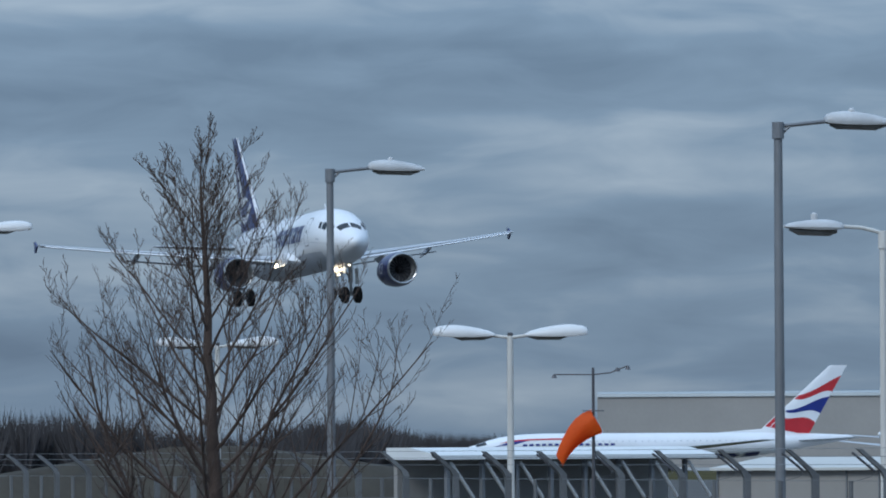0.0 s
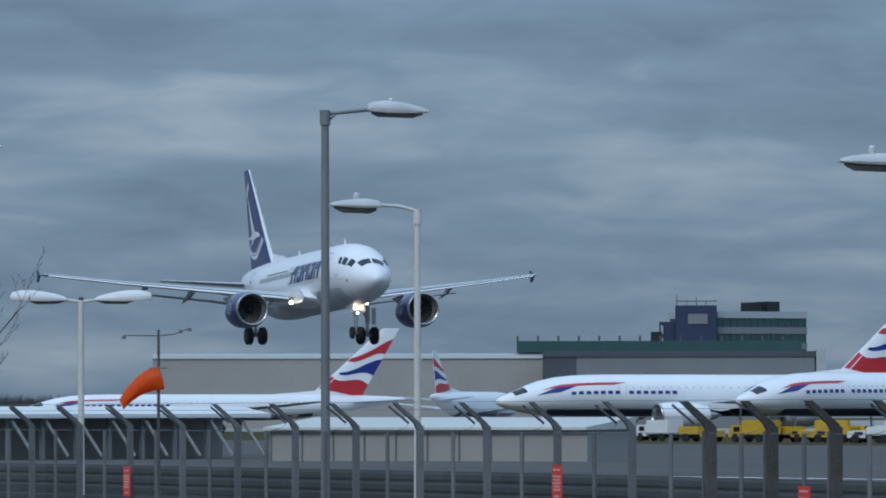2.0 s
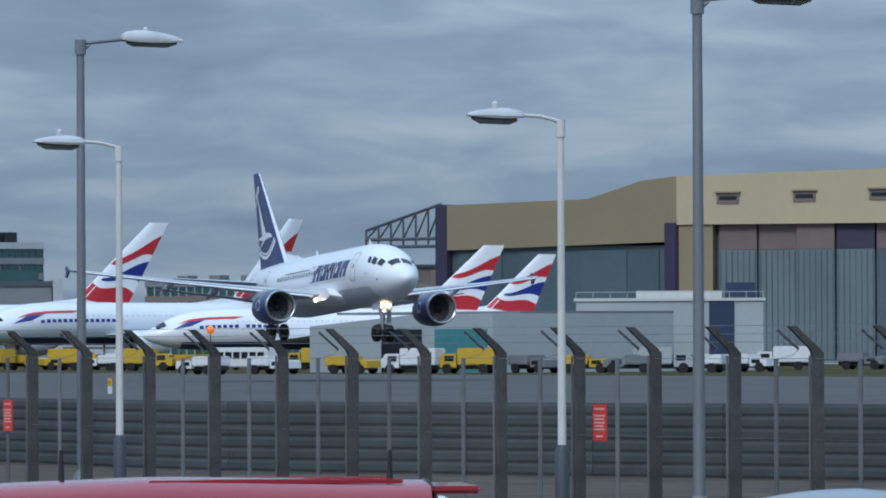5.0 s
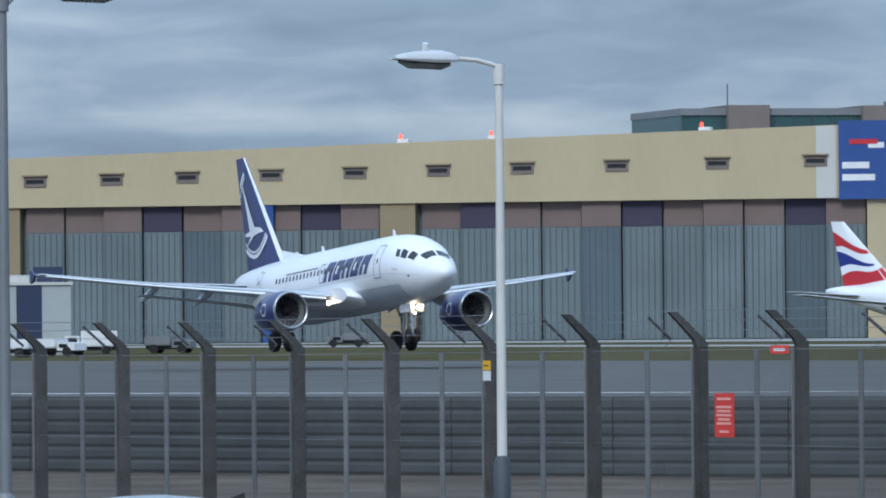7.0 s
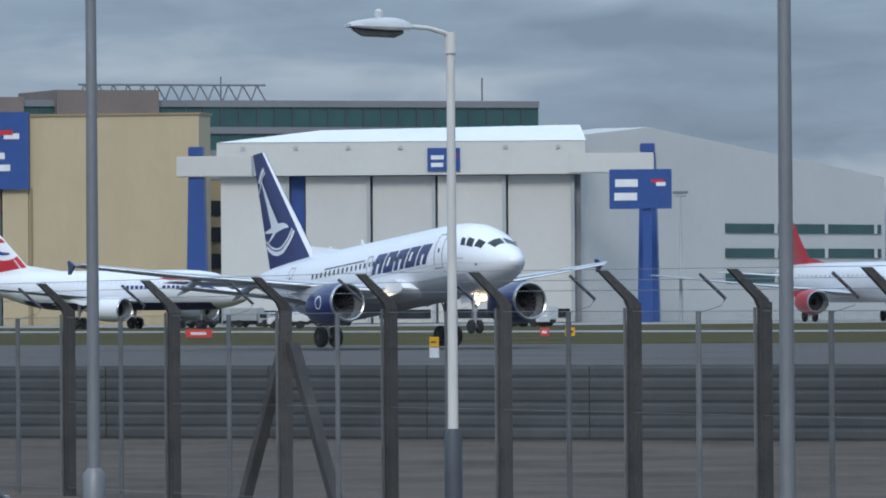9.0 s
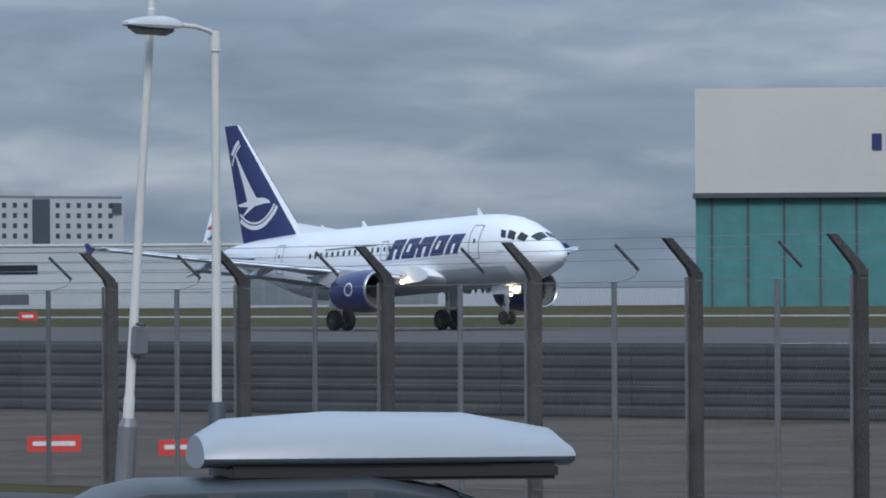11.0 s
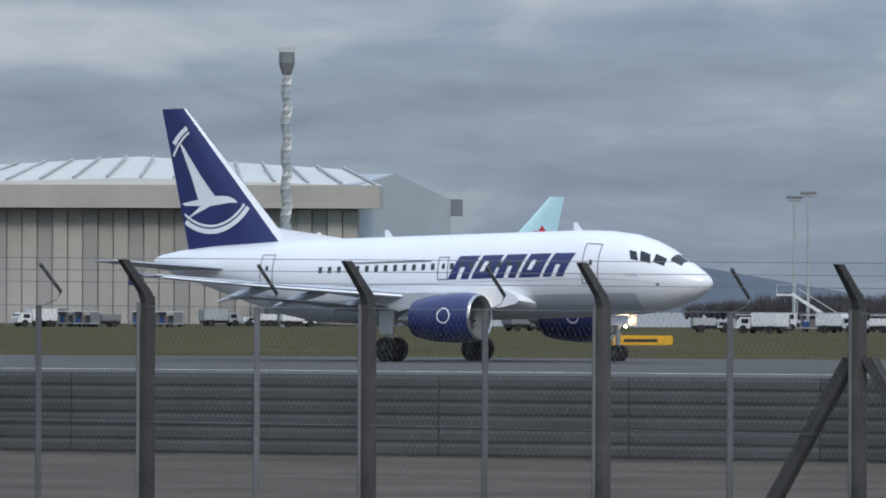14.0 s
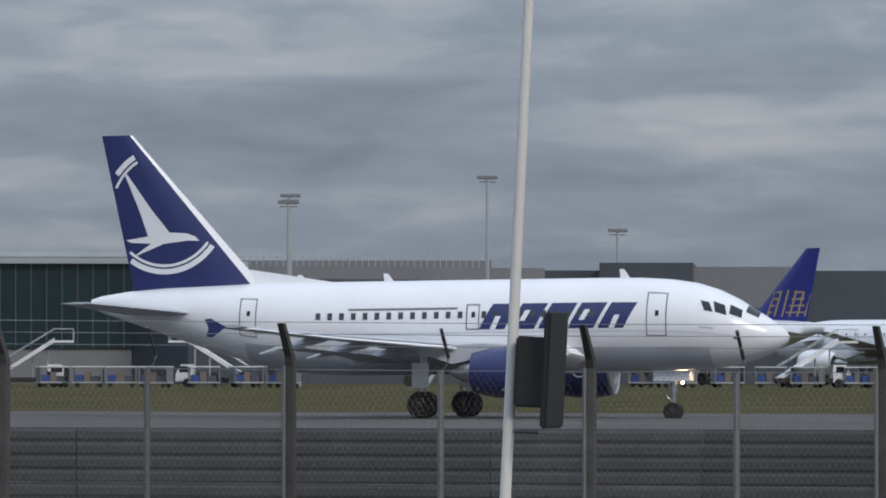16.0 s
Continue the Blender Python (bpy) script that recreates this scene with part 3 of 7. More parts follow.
    def engine(self, y, s0, cowl, lip, zc=1.95, r=1.08, length=3.5):
        for sd in (-1, 1):
            n = 28
            outer = [(0.0, 0.93), (0.12, 1.0), (0.7, 1.08), (1.7, 1.08), (2.7, 0.98), (length, 0.80)]
            inner = [(length, 0.74), (2.6, 0.55), (0.9, 0.82), (0.25, 0.84), (0.0, 0.93)]

            def ring(ds, rr):
                return [self.p(s0 + ds, sd * y + r * rr * math.cos(k * math.tau / n) / self.k[1] * self.k[2], zc + r * rr * math.sin(k * math.tau / n)) for k in range(n)]

            bm = loft(B(), [ring(*q) for q in outer[1:]] + [ring(*inner[0])], caps=False)
            nac = part("engine_cowl", bm, cowl, self.o, smooth=True)
            bm = loft(B(), [ring(*q) for q in ((0.25, 0.84), (0.05, 0.87), (0.0, 0.93), (0.03, 0.97), (0.14, 1.003))], caps=False)
            part("intake_lip", bm, lip, nac, "polished metal intake ring", smooth=True)
            bm = loft(B(), [ring(*q) for q in ((0.24, 0.84), (0.9, 0.82), (0.95, 0.80))], caps=False)
            part("intake_duct", bm, MIDG, nac, smooth=True)
            bm = loft(B(), [ring(0.95, 0.82), ring(0.96, 0.28), ring(0.55, 0.04)])
            part("fan", bm, BLACKP, nac, "dark fan with spinner", smooth=True)
            for k in range(18):
                a = k * math.tau / 18
                ca, sa, cb, sb = math.cos(a), math.sin(a), math.cos(a + 0.2), math.sin(a + 0.2)
                bm = B()
                pts = [self.p(s0 + 0.93, sd * y + r * q * c_ * self.k[2] / self.k[1], zc + r * q * s_) for q, c_, s_ in ((0.28, ca, sa), (0.8, ca, sa))] + [self.p(s0 + 0.80, sd * y + r * q * c_ * self.k[2] / self.k[1], zc + r * q * s_) for q, c_, s_ in ((0.8, cb, sb), (0.28, cb, sb))]
                bm.faces.new([bm.verts.new(q) for q in pts])
                if self.o.get("near"):
                    part("fan_blade", bm, STEELD, nac)
                else:
                    bm.free()
            bm = loft(B(), [ring(length - 0.4, 0.5), ring(length + 0.5, 0.36), ring(length + 1.1, 0.05)])
            part("exhaust_cone", bm, METAL, nac, smooth=True)
            if self.o.get("near"):
                # plain pale ring mark on both flanks of the cowl
                for out in (-1, 1):
                    bm = B()
                    for k in range(24):
                        quad = []
                        for rr, t in ((0.30, k), (0.37, k), (0.37, k + 1), (0.30, k + 1)):
                            ds, dz = 1.35 + rr * math.cos(t * math.tau / 24), 0.1 + rr * math.sin(t * math.tau / 24)
                            quad.append(bm.verts.new(self.p(s0 + ds, sd * y + out * (math.sqrt((r * 1.085) ** 2 - dz * dz) + 0.012), zc + dz)))
                        bm.faces.new(quad)
                    part("ring_mark", bm, WHITE, nac, "pale ring mark")
            bm = loft(B(), [[self.p(s, sd * y + dy, z) for s, dy, z in ((s0 + 1.0, -w, zc + r), (s0 + 1.0, w, zc + r), (s0 + 4.4, w, zc + r * 0.35), (s0 + 4.4, -w, zc + r * 0.35))] if q == 0 else
                            [self.p(s, sd * y + dy, z) for s, dy, z in ((s0 + 3.2, -w, zt), (s0 + 3.2, w, zt), (s0 + 6.6, w, zt - 0.15), (s0 + 6.6, -w, zt - 0.15))] for q, w, zt in ((0, 0.2, 0), (1, 0.16, 2.35 + 0.145 * y))])
            part("pylon", bm, cowl if cowl is not NAVY else WINGG, self.o)

    def wheel(self, s, y, r, w, parent, rim=True):
        n = 22
        prof = [(0.0, 0.3), (0.05, 0.62), (0.0, 0.86), (0.2, 1.0), (0.8, 1.0), (1.0, 0.86), (0.95, 0.62), (1.0, 0.3)]
        bm = loft(B(), [[self.p(s + r * q * math.cos(k * math.tau / n) / self.k[0], y + (t - 0.5) * w, r / self.k[2] + r * q * math.sin(k * math.tau / n) / self.k[2]) for k in range(n)] for t, q in prof])
        ty = part("tyre", bm, RUBBER, parent, smooth=True)
        bm = loft(B(), [[self.p(s + r * q * math.cos(k * math.tau / 12) / self.k[0], y + t * w, r / self.k[2] + r * q * math.sin(k * math.tau / 12) / self.k[2]) for k in range(12)] for t, q in ((-0.5, 0.3), (-0.46, 0.56), (0.46, 0.56), (0.5, 0.3))])
        part("rim", bm, STEELD, parent, smooth=True)

    def gear(self, s, y, r, w, spread, zt, name):
        keep, self.tilt = self.tilt, 0.0
        bm = B()
        tube(bm, [self.p(s, y, r), self.p(s, y, zt * 0.6)], 0.11, 10)
        tube(bm, [self.p(s, y, zt * 0.5), self.p(s, y, zt)], 0.16, 10)
        tube(bm, [self.p(s, y - spread, r), self.p(s, y + spread, r)], 0.09, 8)
        tube(bm, [self.p(s, y, zt * 0.55), self.p(s - 0.9, y * 0.75, zt)], 0.06, 8)
        tube(bm, [self.p(s, y, zt * 0.32), self.p(s + 0.35, y, zt * 0.45), self.p(s, y, zt * 0.6)], 0.04, 6)
        leg = part(name, bm, METAL, self.o, smooth=True)
        for d in (-spread, spread):
            self.wheel(s, y + d, r, w, leg)
        self.tilt = keep
        return leg


def union_fin(j):
    """Flag-like waves in red, white and blue."""
    j.fin_band("fin_red_wave", RED, lambda u: 0.52 + 0.10 * u - 0.035 * math.sin(u * math.tau), lambda u: 0.56 + 0.29 * u - 0.02 * math.sin(u * math.tau), 0.03, 1.0)
    j.fin_band("fin_blue_wave", UBLUE, lambda u: 0.36 - 0.05 * u - 0.03 * math.sin(u * math.tau), lambda u: 0.37 + 0.18 * u ** 1.5 - 0.03 * math.sin(u * math.tau), 0.12, 1.0)
    j.fin_band("fin_red_foot", RED, lambda u: 0.13 - 0.13 * u, lambda u: 0.31 - 0.13 * u - 0.035 * math.sin(u * math.tau), 0.02, 1.0)


WIDE_FIN = ((23.4, 5.75), (27.8, 5.55), (31.0, 12.3), (29.6, 12.3))
SWEPT_FIN = ((23.4, 5.75), (28.8, 5.55), (31.3, 12.3), (29.5, 12.3))


def flag_jet(m, kx, ky, kz, label, engines=True, fin_outline=FIN, fin_height=1.0):
    th = empty("parked_airliner", m, label, "airliner", "parked airliners")
    j = Jet(th, kx, ky, kz, 0.0, fin_outline, fin_height)
    j.fuselage(WHITE, 24)
    j.patch("belly", NAVY, 3.0, 23.5, 128, 232, 0.015, 20, 8)
    j.fin(WHITE)
    union_fin(j)
    for a0, a1 in ((58, 72), (288, 302)):
        sg = 1 if a0 < 180 else -1
        # plain ribbon mark and title bar near the nose, both sides
        j.patch("ribbon_red", RED, 2.6, 7.4, sg * 52, sg * 60, 0.02, 10, 3, lean=-0.9)
        j.patch("ribbon_blue", UBLUE, 2.2, 3.7, sg * 60, sg * 76, 0.02, 8, 3, lean=-1.2)
        for k in range(14):
            j.patch("title_bar", UBLUE, 4.4 + 0.5 * k + (0.45 if k > 6 else 0), 4.72 + 0.5 * k + (0.45 if k > 6 else 0), sg * 77, sg * 86, 0.02, 1, 2)
        for k in range(30):
            j.patch("cabin_window", BELLY, 7.6 + 0.52 * k, 7.74 + 0.52 * k, sg * 66, sg * 70, 0.02, 1, 1)
    for sg in (-1, 1):
        j.patch("cockpit_window", GLASSD, 1.0, 1.75, sg * 8, sg * 52, 0.02, 4, 4)
    j.wings(WINGG, WHITE, flap=False, fence=False)
    j.tailplane(WINGG)
    if engines:
        j.engine(5.9, 8.6, WHITE, METAL, zc=2.0, r=1.15, length=3.4)
    j.gear(15.3, -3.8, 0.62, 0.4, 0.5, 2.9, "main_gear")
    j.gear(15.3, 3.8, 0.62, 0.4, 0.5, 2.9, "main_gear")
    j.gear(5.1, 0, 0.5, 0.25, 0.3, 2.6, "nose_gear")
    return th


# the landing airliner
hero = empty("landing_airliner", None, "white twin-jet airliner landing with navy fin and engines", "airliner")
hero["near"] = 1
H = Jet(hero, tilt=0.021, fin_height=1.045)
H.fuselage(WHITE, 40)
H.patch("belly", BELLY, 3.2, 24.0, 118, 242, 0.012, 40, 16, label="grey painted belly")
H.fin(NAVY, WHITE)
for r0, r1 in ((2.40, 2.52), (2.60, 2.84)):
    for k in range(60):
        a, b = k * math.tau / 60, (k + 1) * math.tau / 60
        quad = [(28.0 + r * math.sin(t), 9.28 + r * math.cos(t)) for r, t in ((r0, a), (r1, a), (r1, b), (r0, b))]
        if all(5.9 < z < 12.4 and 23.3 + 0.88 * (z - 5.55) + 0.55 < s < 29.4 + 0.2 * (z - 5.55) for s, z in quad):
            H.fin_shape("ring_piece", WHITE, quad)
H.fin_shape("bird_wing", WHITE, [(29.85, 10.9), (29.7, 10.85), (28.6, 9.3), (27.75, 8.26), (28.25, 8.0), (28.75, 8.02), (29.15, 9.2)])
H.fin_shape("bird_body", WHITE, [(29.8, 7.98), (28.8, 8.02), (27.75, 8.28), (27.0, 8.24), (26.6, 8.1), (26.4, 7.9), (26.9, 7.92), (27.4, 7.86), (28.2, 7.78), (29.6, 7.86)])
H.fin_shape("bird_tail", WHITE, [(28.6, 7.84), (28.1, 7.77), (29.0, 7.42), (29.55, 7.2)])
H.wings(WINGG, NAVY)
for sd in (-1, 1):
    H.foil("slat", [(11.2, 11.9, sd * 2.7, 2.75), (13.55, 14.3, sd * 6.3, 3.25), (17.0, 17.5, sd * 12, 4.02), (19.35, 19.8, sd * 16.6, 4.68)], WHITE, 0.3, "white extended leading-edge slat")
    H.foil("wing_root_fairing", [(8.4, 18.2, sd * 1.0, 2.5), (9.2, 17.6, sd * 2.25, 2.75)], WHITE, 0.16)
H.tailplane(WINGG)
H.engine(5.75, 9.1, NAVY, METAL)
H.gear(15.3, -3.8, 0.58, 0.42, 0.46, 2.9, "main_gear")
H.gear(15.3, 3.8, 0.58, 0.42, 0.46, 2.9, "main_gear")
ng = H.gear(5.1, 0, 0.39, 0.22, 0.25, 2.4, "nose_gear")


wing_parts = []
for ob in hero.children:
    if ob.name.split(".")[0] in ("starboard_wing", "port_wing", "flap", "flap_track_fairing", "wingtip_fence", "slat"):
        ob["side"] = sum(v.co.y for v in ob.data.vertices) / len(ob.data.vertices)
        wing_parts.append(ob)


def glow_ball(jet, s, y, z, r, material, name):
    bm = B()
    bmesh.ops.create_icosphere(bm, subdivisions=2, radius=r, matrix=Matrix.Translation(jet.p(s, y, z)))
    part(name, bm, material, jet.o, "lit landing lamp", smooth=True)


glow_ball(H, 4.75, -0.16, 1.75, 0.13, LAMPGLOW, "nose_lamp")
glow_ball(H, 4.75, 0.16, 1.75, 0.13, LAMPGLOW, "nose_lamp")
glow_ball(H, 4.75, 0.0, 1.42, 0.08, LAMPGLOW, "taxi_lamp")
glow_ball(H, 11.2, -2.55, 2.5, 0.14, LAMPGLOW, "wing_lamp")
glow_ball(H, 11.2, 2.55, 2.5, 0.14, LAMPGLOW, "wing_lamp")
bm = B()
box(bm, *sorted((15.3 - 5.9, 15.3 - 4.3)), -0.42, -0.38, 1.7, 2.15)
box(bm, *sorted((15.3 - 5.9, 15.3 - 4.3)), 0.38, 0.42, 1.7, 2.15)
part("nose_gear_door", bm, WHITE, hero)
for sd in (-1, 1):
    bm = box(B(), -0.4, 0.35, sd * 4.25 - 0.04, sd * 4.25 + 0.04, 1.3, 2.4, 0.02)
    part("gear_door", bm, WHITE, hero)
for sg in (-1, 1):
    # cockpit glazing, doors, cabin windows, plain title blocks
    for s0, s1, a0, a1, ln in ((1.2, 1.72, 3, 40, 0.0), (1.85, 2.36, 40, 60, 0.0), (2.46, 2.94, 46, 64, 0.12), (3.03, 3.4, 50, 65, 0.2)):
        H.patch("cockpit_window", GLASSD, s0, s1, sg * a0, sg * a1, 0.015, 4, 6, lean=-ln)
    for k in range(24):
        s = 8.2 + 0.533 * k
        if not (13.0 < s < 13.9):
            H.patch("cabin_window", CABINW, s, s + 0.21, sg * 71.5, sg * 80, 0.022, 2, 2)
    for s, w, lo, hi in ((5.0, 0.85, 46, 104), (13.3, 0.55, 62, 94), (23.4, 0.75, 52, 108)):
        for s0, s1, a0, a1 in ((s, s + 0.05, lo, hi), (s + w, s + w + 0.05, lo, hi), (s, s + w, lo, lo + 1.5), (s, s + w, hi - 1.5, hi)):
            H.patch("door_outline", MIDG, s0, s1, sg * a0, sg * a1, 0.018, 3, 8)
        H.patch("door_window", GLASSD, s + w / 2 - 0.08, s + w / 2 + 0.08, sg * 72, sg * 79, 0.02, 1, 2)
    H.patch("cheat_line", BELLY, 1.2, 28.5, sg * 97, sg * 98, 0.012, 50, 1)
    H.patch("service_panel", BELLY, 3.0, 3.6, sg * 88, sg * 91, 0.012, 2, 2)
    H.patch("static_mark", BROWNC, 2.0, 2.15, sg * 98, sg * 103, 0.02, 1, 1)
    # five heavy slanted navy blocks with pale notches, in place of the title
    for k in range(5):
        s0 = 6.9 + 1.32 * k
        H.patch("title_block", NAVY, s0, s0 + 1.14, sg * 62, sg * 93.5, 0.018, 4, 8, lean=0.6)
        H.patch("title_notch", WHITE, s0 + 0.42, s0 + 0.66, sg * (71 if k % 2 else 78), sg * (84 if k % 2 else 94), 0.024, 3, 5, lean=0.26)
    H.patch("name_bar", MIDG, 14.3, 19.2, sg * 66, sg * 68.5, 0.018, 20, 1)
for s, h in ((7.0, 0.42), (17.6, 0.38), (21.5, 0.38)):
    bm = loft(B(), [[H.p(s, 0.02, 5.95), H.p(s + 0.45, 0.02, 5.95), H.p(s + 0.45, -0.02, 5.95), H.p(s, -0.02, 5.95)], [H.p(s + 0.3, 0.01, 5.95 + h), H.p(s + 0.5, 0.01, 5.95 + h), H.p(s + 0.5, -0.01, 5.95 + h), H.p(s + 0.3, -0.01, 5.95 + h)]])
    part("blade_aerial", bm, WHITE, hero)


# ---- lamps ----
def lamp_head(bm, x0, x1, z, w=0.16, h=0.11):
    """Long hooded lantern lying along y, from its blunt inner end x0 to the thin tip x1."""
    ln, rings = x1 - x0, []
    for u, k in ((0.0, 0.42), (0.02, 0.62), (0.10, 0.84), (0.25, 1.0), (0.42, 1.0), (0.6, 0.88), (0.78, 0.68), (0.92, 0.46), (1.0, 0.22)):
        rings.append([(w * (0.4 + 0.6 * k) * math.cos(a), x0 + ln * u, z + h * k * max(math.sin(a), -0.3) + 0.01) for a in np.linspace(0, math.tau, 14, endpoint=False)])
    return loft(bm, rings)


def single_lamp(x, y, ztop, side, tall, lean=0.0, head=True, label=""):
    """Street lamp; side -1: the arm reaches to -y."""
    th = empty("street_lamp", pose(x, y, 0, 0, lean, 0), label or ("tall grey steel street lamp with hooded lantern" if tall else "white steel street lamp with slate-blue base"), "street lamp", "grey street lamps" if tall else "white street lamps")
    col, r = (LAMPGY, 0.085) if tall else (LAMPW, 0.062)
    hb = 0.4 if tall else 1.05
    bm = tube(B(), [(0, 0, 0), (0, 0, hb), (0, 0, hb + 0.09)], [r * 1.75, r * 1.75, r * 1.05], 12)
    part("base", bm, LBASE if not tall else LAMPGY, th, smooth=True)
    bm = tube(B(), [(0, 0, hb), (0, 0, ztop - 0.25), (0, 0, ztop)], [r * 1.02, r * 0.8, r * 0.8], 12)
    part("column", bm, col, th, smooth=True)
    bm = tube(B(), [(0, 0, ztop - 0.24), (0, 0, ztop + 0.015)], r * 1.12, 12)
    part("collar", bm, col, th)
    if not head:
        return th
    ln = 0.95 if tall else 0.75
    if tall:
        pts = [(0, 0, ztop - 0.05), (0, side * ln, ztop + 0.05)]
        brace = tube(B(), [(0, 0, ztop - 0.22), (0, side * 0.2, ztop - 0.03)], 0.025, 6)
        part("brace", brace, col, th)
    else:
        pts = [(0, 0, ztop - 0.03), (0, side * 0.1, ztop + 0.01), (0, side * 0.32, ztop + 0.06), (0, side * ln, ztop + 0.085)]
    part("arm", tube(B(), pts, 0.032 if tall else 0.028, 8), col, th, smooth=True)
    hl = 1.08 if tall else 0.86
    hd = part("lantern", lamp_head(B(), 0, hl, 0, 0.17, 0.165 if tall else 0.12), LAMPHEAD, th, smooth=True)
    hd.matrix_basis = pose(0, side * (ln - (0.2 if tall else 0.14)), ztop + (0.03 if tall else 0.045), -2.0 if tall else 1.0, 0, 0 if side > 0 else 180)
    part("bowl", tube(B(), [(0, 0.08, -0.035), (0, 0.2, -0.06), (0, hl * 0.75, -0.055), (0, hl * 0.92, -0.02)], [0.03, 0.055, 0.055, 0.02], 10), LAMPUND, hd, "grey glass bowl", smooth=True)
    bm = tube(B(), [(0, 0.42, 0.10), (0, 0.42, 0.20), (0, 0.42, 0.225)], [0.05, 0.05, 0.02], 8)
    part("photocell", bm, LAMPHEAD, hd)
    return th


for args in ((-173.07, 38.36, 8.23), (-145.93, 39.88, 7.89), (-118.29, 40.53, 7.79), (-93.46, 41.04, 7.42), (-68.70, 41.39, 8.00), (-49.80, 38.78, 8.00),):
    single_lamp(*args, 1, True)
for args in ((-138.97, 39.57, 6.00), (-113.65, 39.59, 5.86), (-98.58, 41.12, 5.85), (-81.23, 42.42, 6.02), (-58.23, 40.07, 5.87), (-36.14, 37.14, 5.70), (-11.31, 33.54, 6.35), (10.60, 30.42, 6.30),):
    single_lamp(*args, -1, False)


def strap_label(x, y, z):
    lb = empty("column_label", pose(x, y, z), "yellow and white label strapped round the lamp column", "label", "labels on lamp columns")
    part("yellow_plate", box(B(), -0.09, 0.09, -0.095, -0.078, 0.0, 0.12), YELLOW, lb)
    part("white_plate", box(B(), -0.09, 0.09, -0.095, -0.078, -0.13, -0.01), TRUCKW, lb)
    part("print_bar", box(B(), -0.06, 0.06, -0.099, -0.0955, 0.05, 0.065), PLASTIC, lb)


for x, y, z in ((-113.83, 39.57, 1.95), (-58.57, 40.12, 2.12), (10.50, 30.42, 2.15), (-81.42, 42.40, 2.21),):
    strap_label(x, y, z)


def twin_lamp(x, y, ztop):
    th = empty("twin_lamp", pose(x, y, 0, 0, 0, -14), "white street lamp with two opposed white lanterns", "street lamp", "twin-headed lamps")
    part("column", tube(B(), [(0, 0, 0), (0, 0, ztop)], [0.075, 0.055], 12), LAMPW, th, smooth=True)
    part("base", tube(B(), [(0, 0, 0), (0, 0, 1.0), (0, 0, 1.1)], [0.12, 0.12, 0.07], 12), LBASE, th)
    part("cross_arm", tube(B(), [(0, -0.42, ztop + 0.02), (0, 0, ztop - 0.03), (0, 0.42, ztop + 0.02)], 0.03, 8), LAMPW, th, smooth=True)
    for sd in (-1, 1):
        hd = part("lantern", lamp_head(B(), 1.12, 0.0, 0, 0.17, 0.17), TRUCKW, th, "white lantern hood", smooth=True)
        hd.matrix_basis = pose(0, sd * 0.28, ztop, 2, 0, 0 if sd > 0 else 180)
        part("bowl", tube(B(), [(0, 0.05, -0.01), (0, 0.2, -0.045), (0, 0.6, -0.06), (0, 0.75, -0.03)], [0.02, 0.035, 0.04, 0.02], 8), LAMPUND, hd, smooth=True)
    part("cap", tube(B(), [(0, 0, ztop - 0.02), (0, 0, ztop + 0.06)], 0.05, 8), STEELD, th)


for x, y, z in ((-166.01, 40.23, 4.95), (-201.65, 41.54, 5.33), (-190.54, 34.05, 7.61),):
    twin_lamp(x, y, z)

# thick leaning pole with a meter box, and the pole that carries the back of a road sign
for (x, y, z), lean, kind in (((-37.08, 36.43, 6.41), 5.38, 1), ((-4.16, 31.53, 6.08), 3.02, 0), ((26.69, 30.11, 6.79), 2.74, 2)):
    th = empty("pole", pose(x, y, 0, 0, lean, 0), "weathered cream pole leaning beside the fence", "pole", "cream poles")
    part("shaft", tube(B(), [(0, 0, 0), (0, 0, 1.2), (0, 0, 1.25), (0, 0, z)], [0.07, 0.07, 0.058, 0.05], 12), LAMPW, th, smooth=True)
    if kind == 1:
        part("base", tube(B(), [(0, 0, 0), (0, 0, 0.85), (0, 0, 0.95)], [0.125, 0.125, 0.08], 12), LAMPGY, th)
        part("meter_box", box(B(), 0.06, 0.2, -0.1, 0.1, 1.75, 2.1, 0.02), LAMPGY, th, "small grey box clamped to the pole")
        for zz in (1.72, 2.12):
            part("strap", tube(B(), [(-0.08, 0, zz), (0.2, 0, zz)], 0.02, 6), STEELD, th)
    elif kind == 2:
        part("sign_back", box(B(), 0.40, 0.47, -0.38, 0.38, 1.95, 3.1, 0.02), PLASTIC, th, "black sign panel seen edge-on")
        part("bracket", box(B(), 0.08, 0.395, -0.2, 0.2, 2.15, 2.85, 0.02), PLASTIC, th, "black bracket box")
        for zz in (1.9, 2.3):
            part("strap", tube(B(), [(-0.08, 0, zz), (0.3, 0, zz)], 0.02, 6), STEELD, th)

# ---- windsock on its lamp pole ----
wx, wy, wz = -139.2, 35.3, 4.05
ws = empty("windsock_mast", pose(wx, wy, 0, 0, 0, -14), "dark mast with two arms of floodlights and windsock hoop", "mast")
part("mast", tube(B(), [(0, 0, 0), (0, 0, wz)], [0.035, 0.02], 8), STEELD, ws)
for sd, ln, up in ((-1, 0.56, -0.03), (1, 0.5, 0.09)):
    part("arm", tube(B(), [(0, 0, wz - 0.1), (0, sd * ln * 0.5, wz - 0.09 + up * 0.2), (0, sd * ln, wz - 0.065 + up)], 0.011, 6), STEELD, ws)
    for q in ((1.0,) if sd < 0 else (0.7, 1.0)):
        part("floodlight", tube(B(), [(0, sd * ln * q, wz - 0.065 + up * q), (0, sd * ln * q, wz - 0.12 + up * q)], [0.018, 0.042], 8), STEELD, ws)
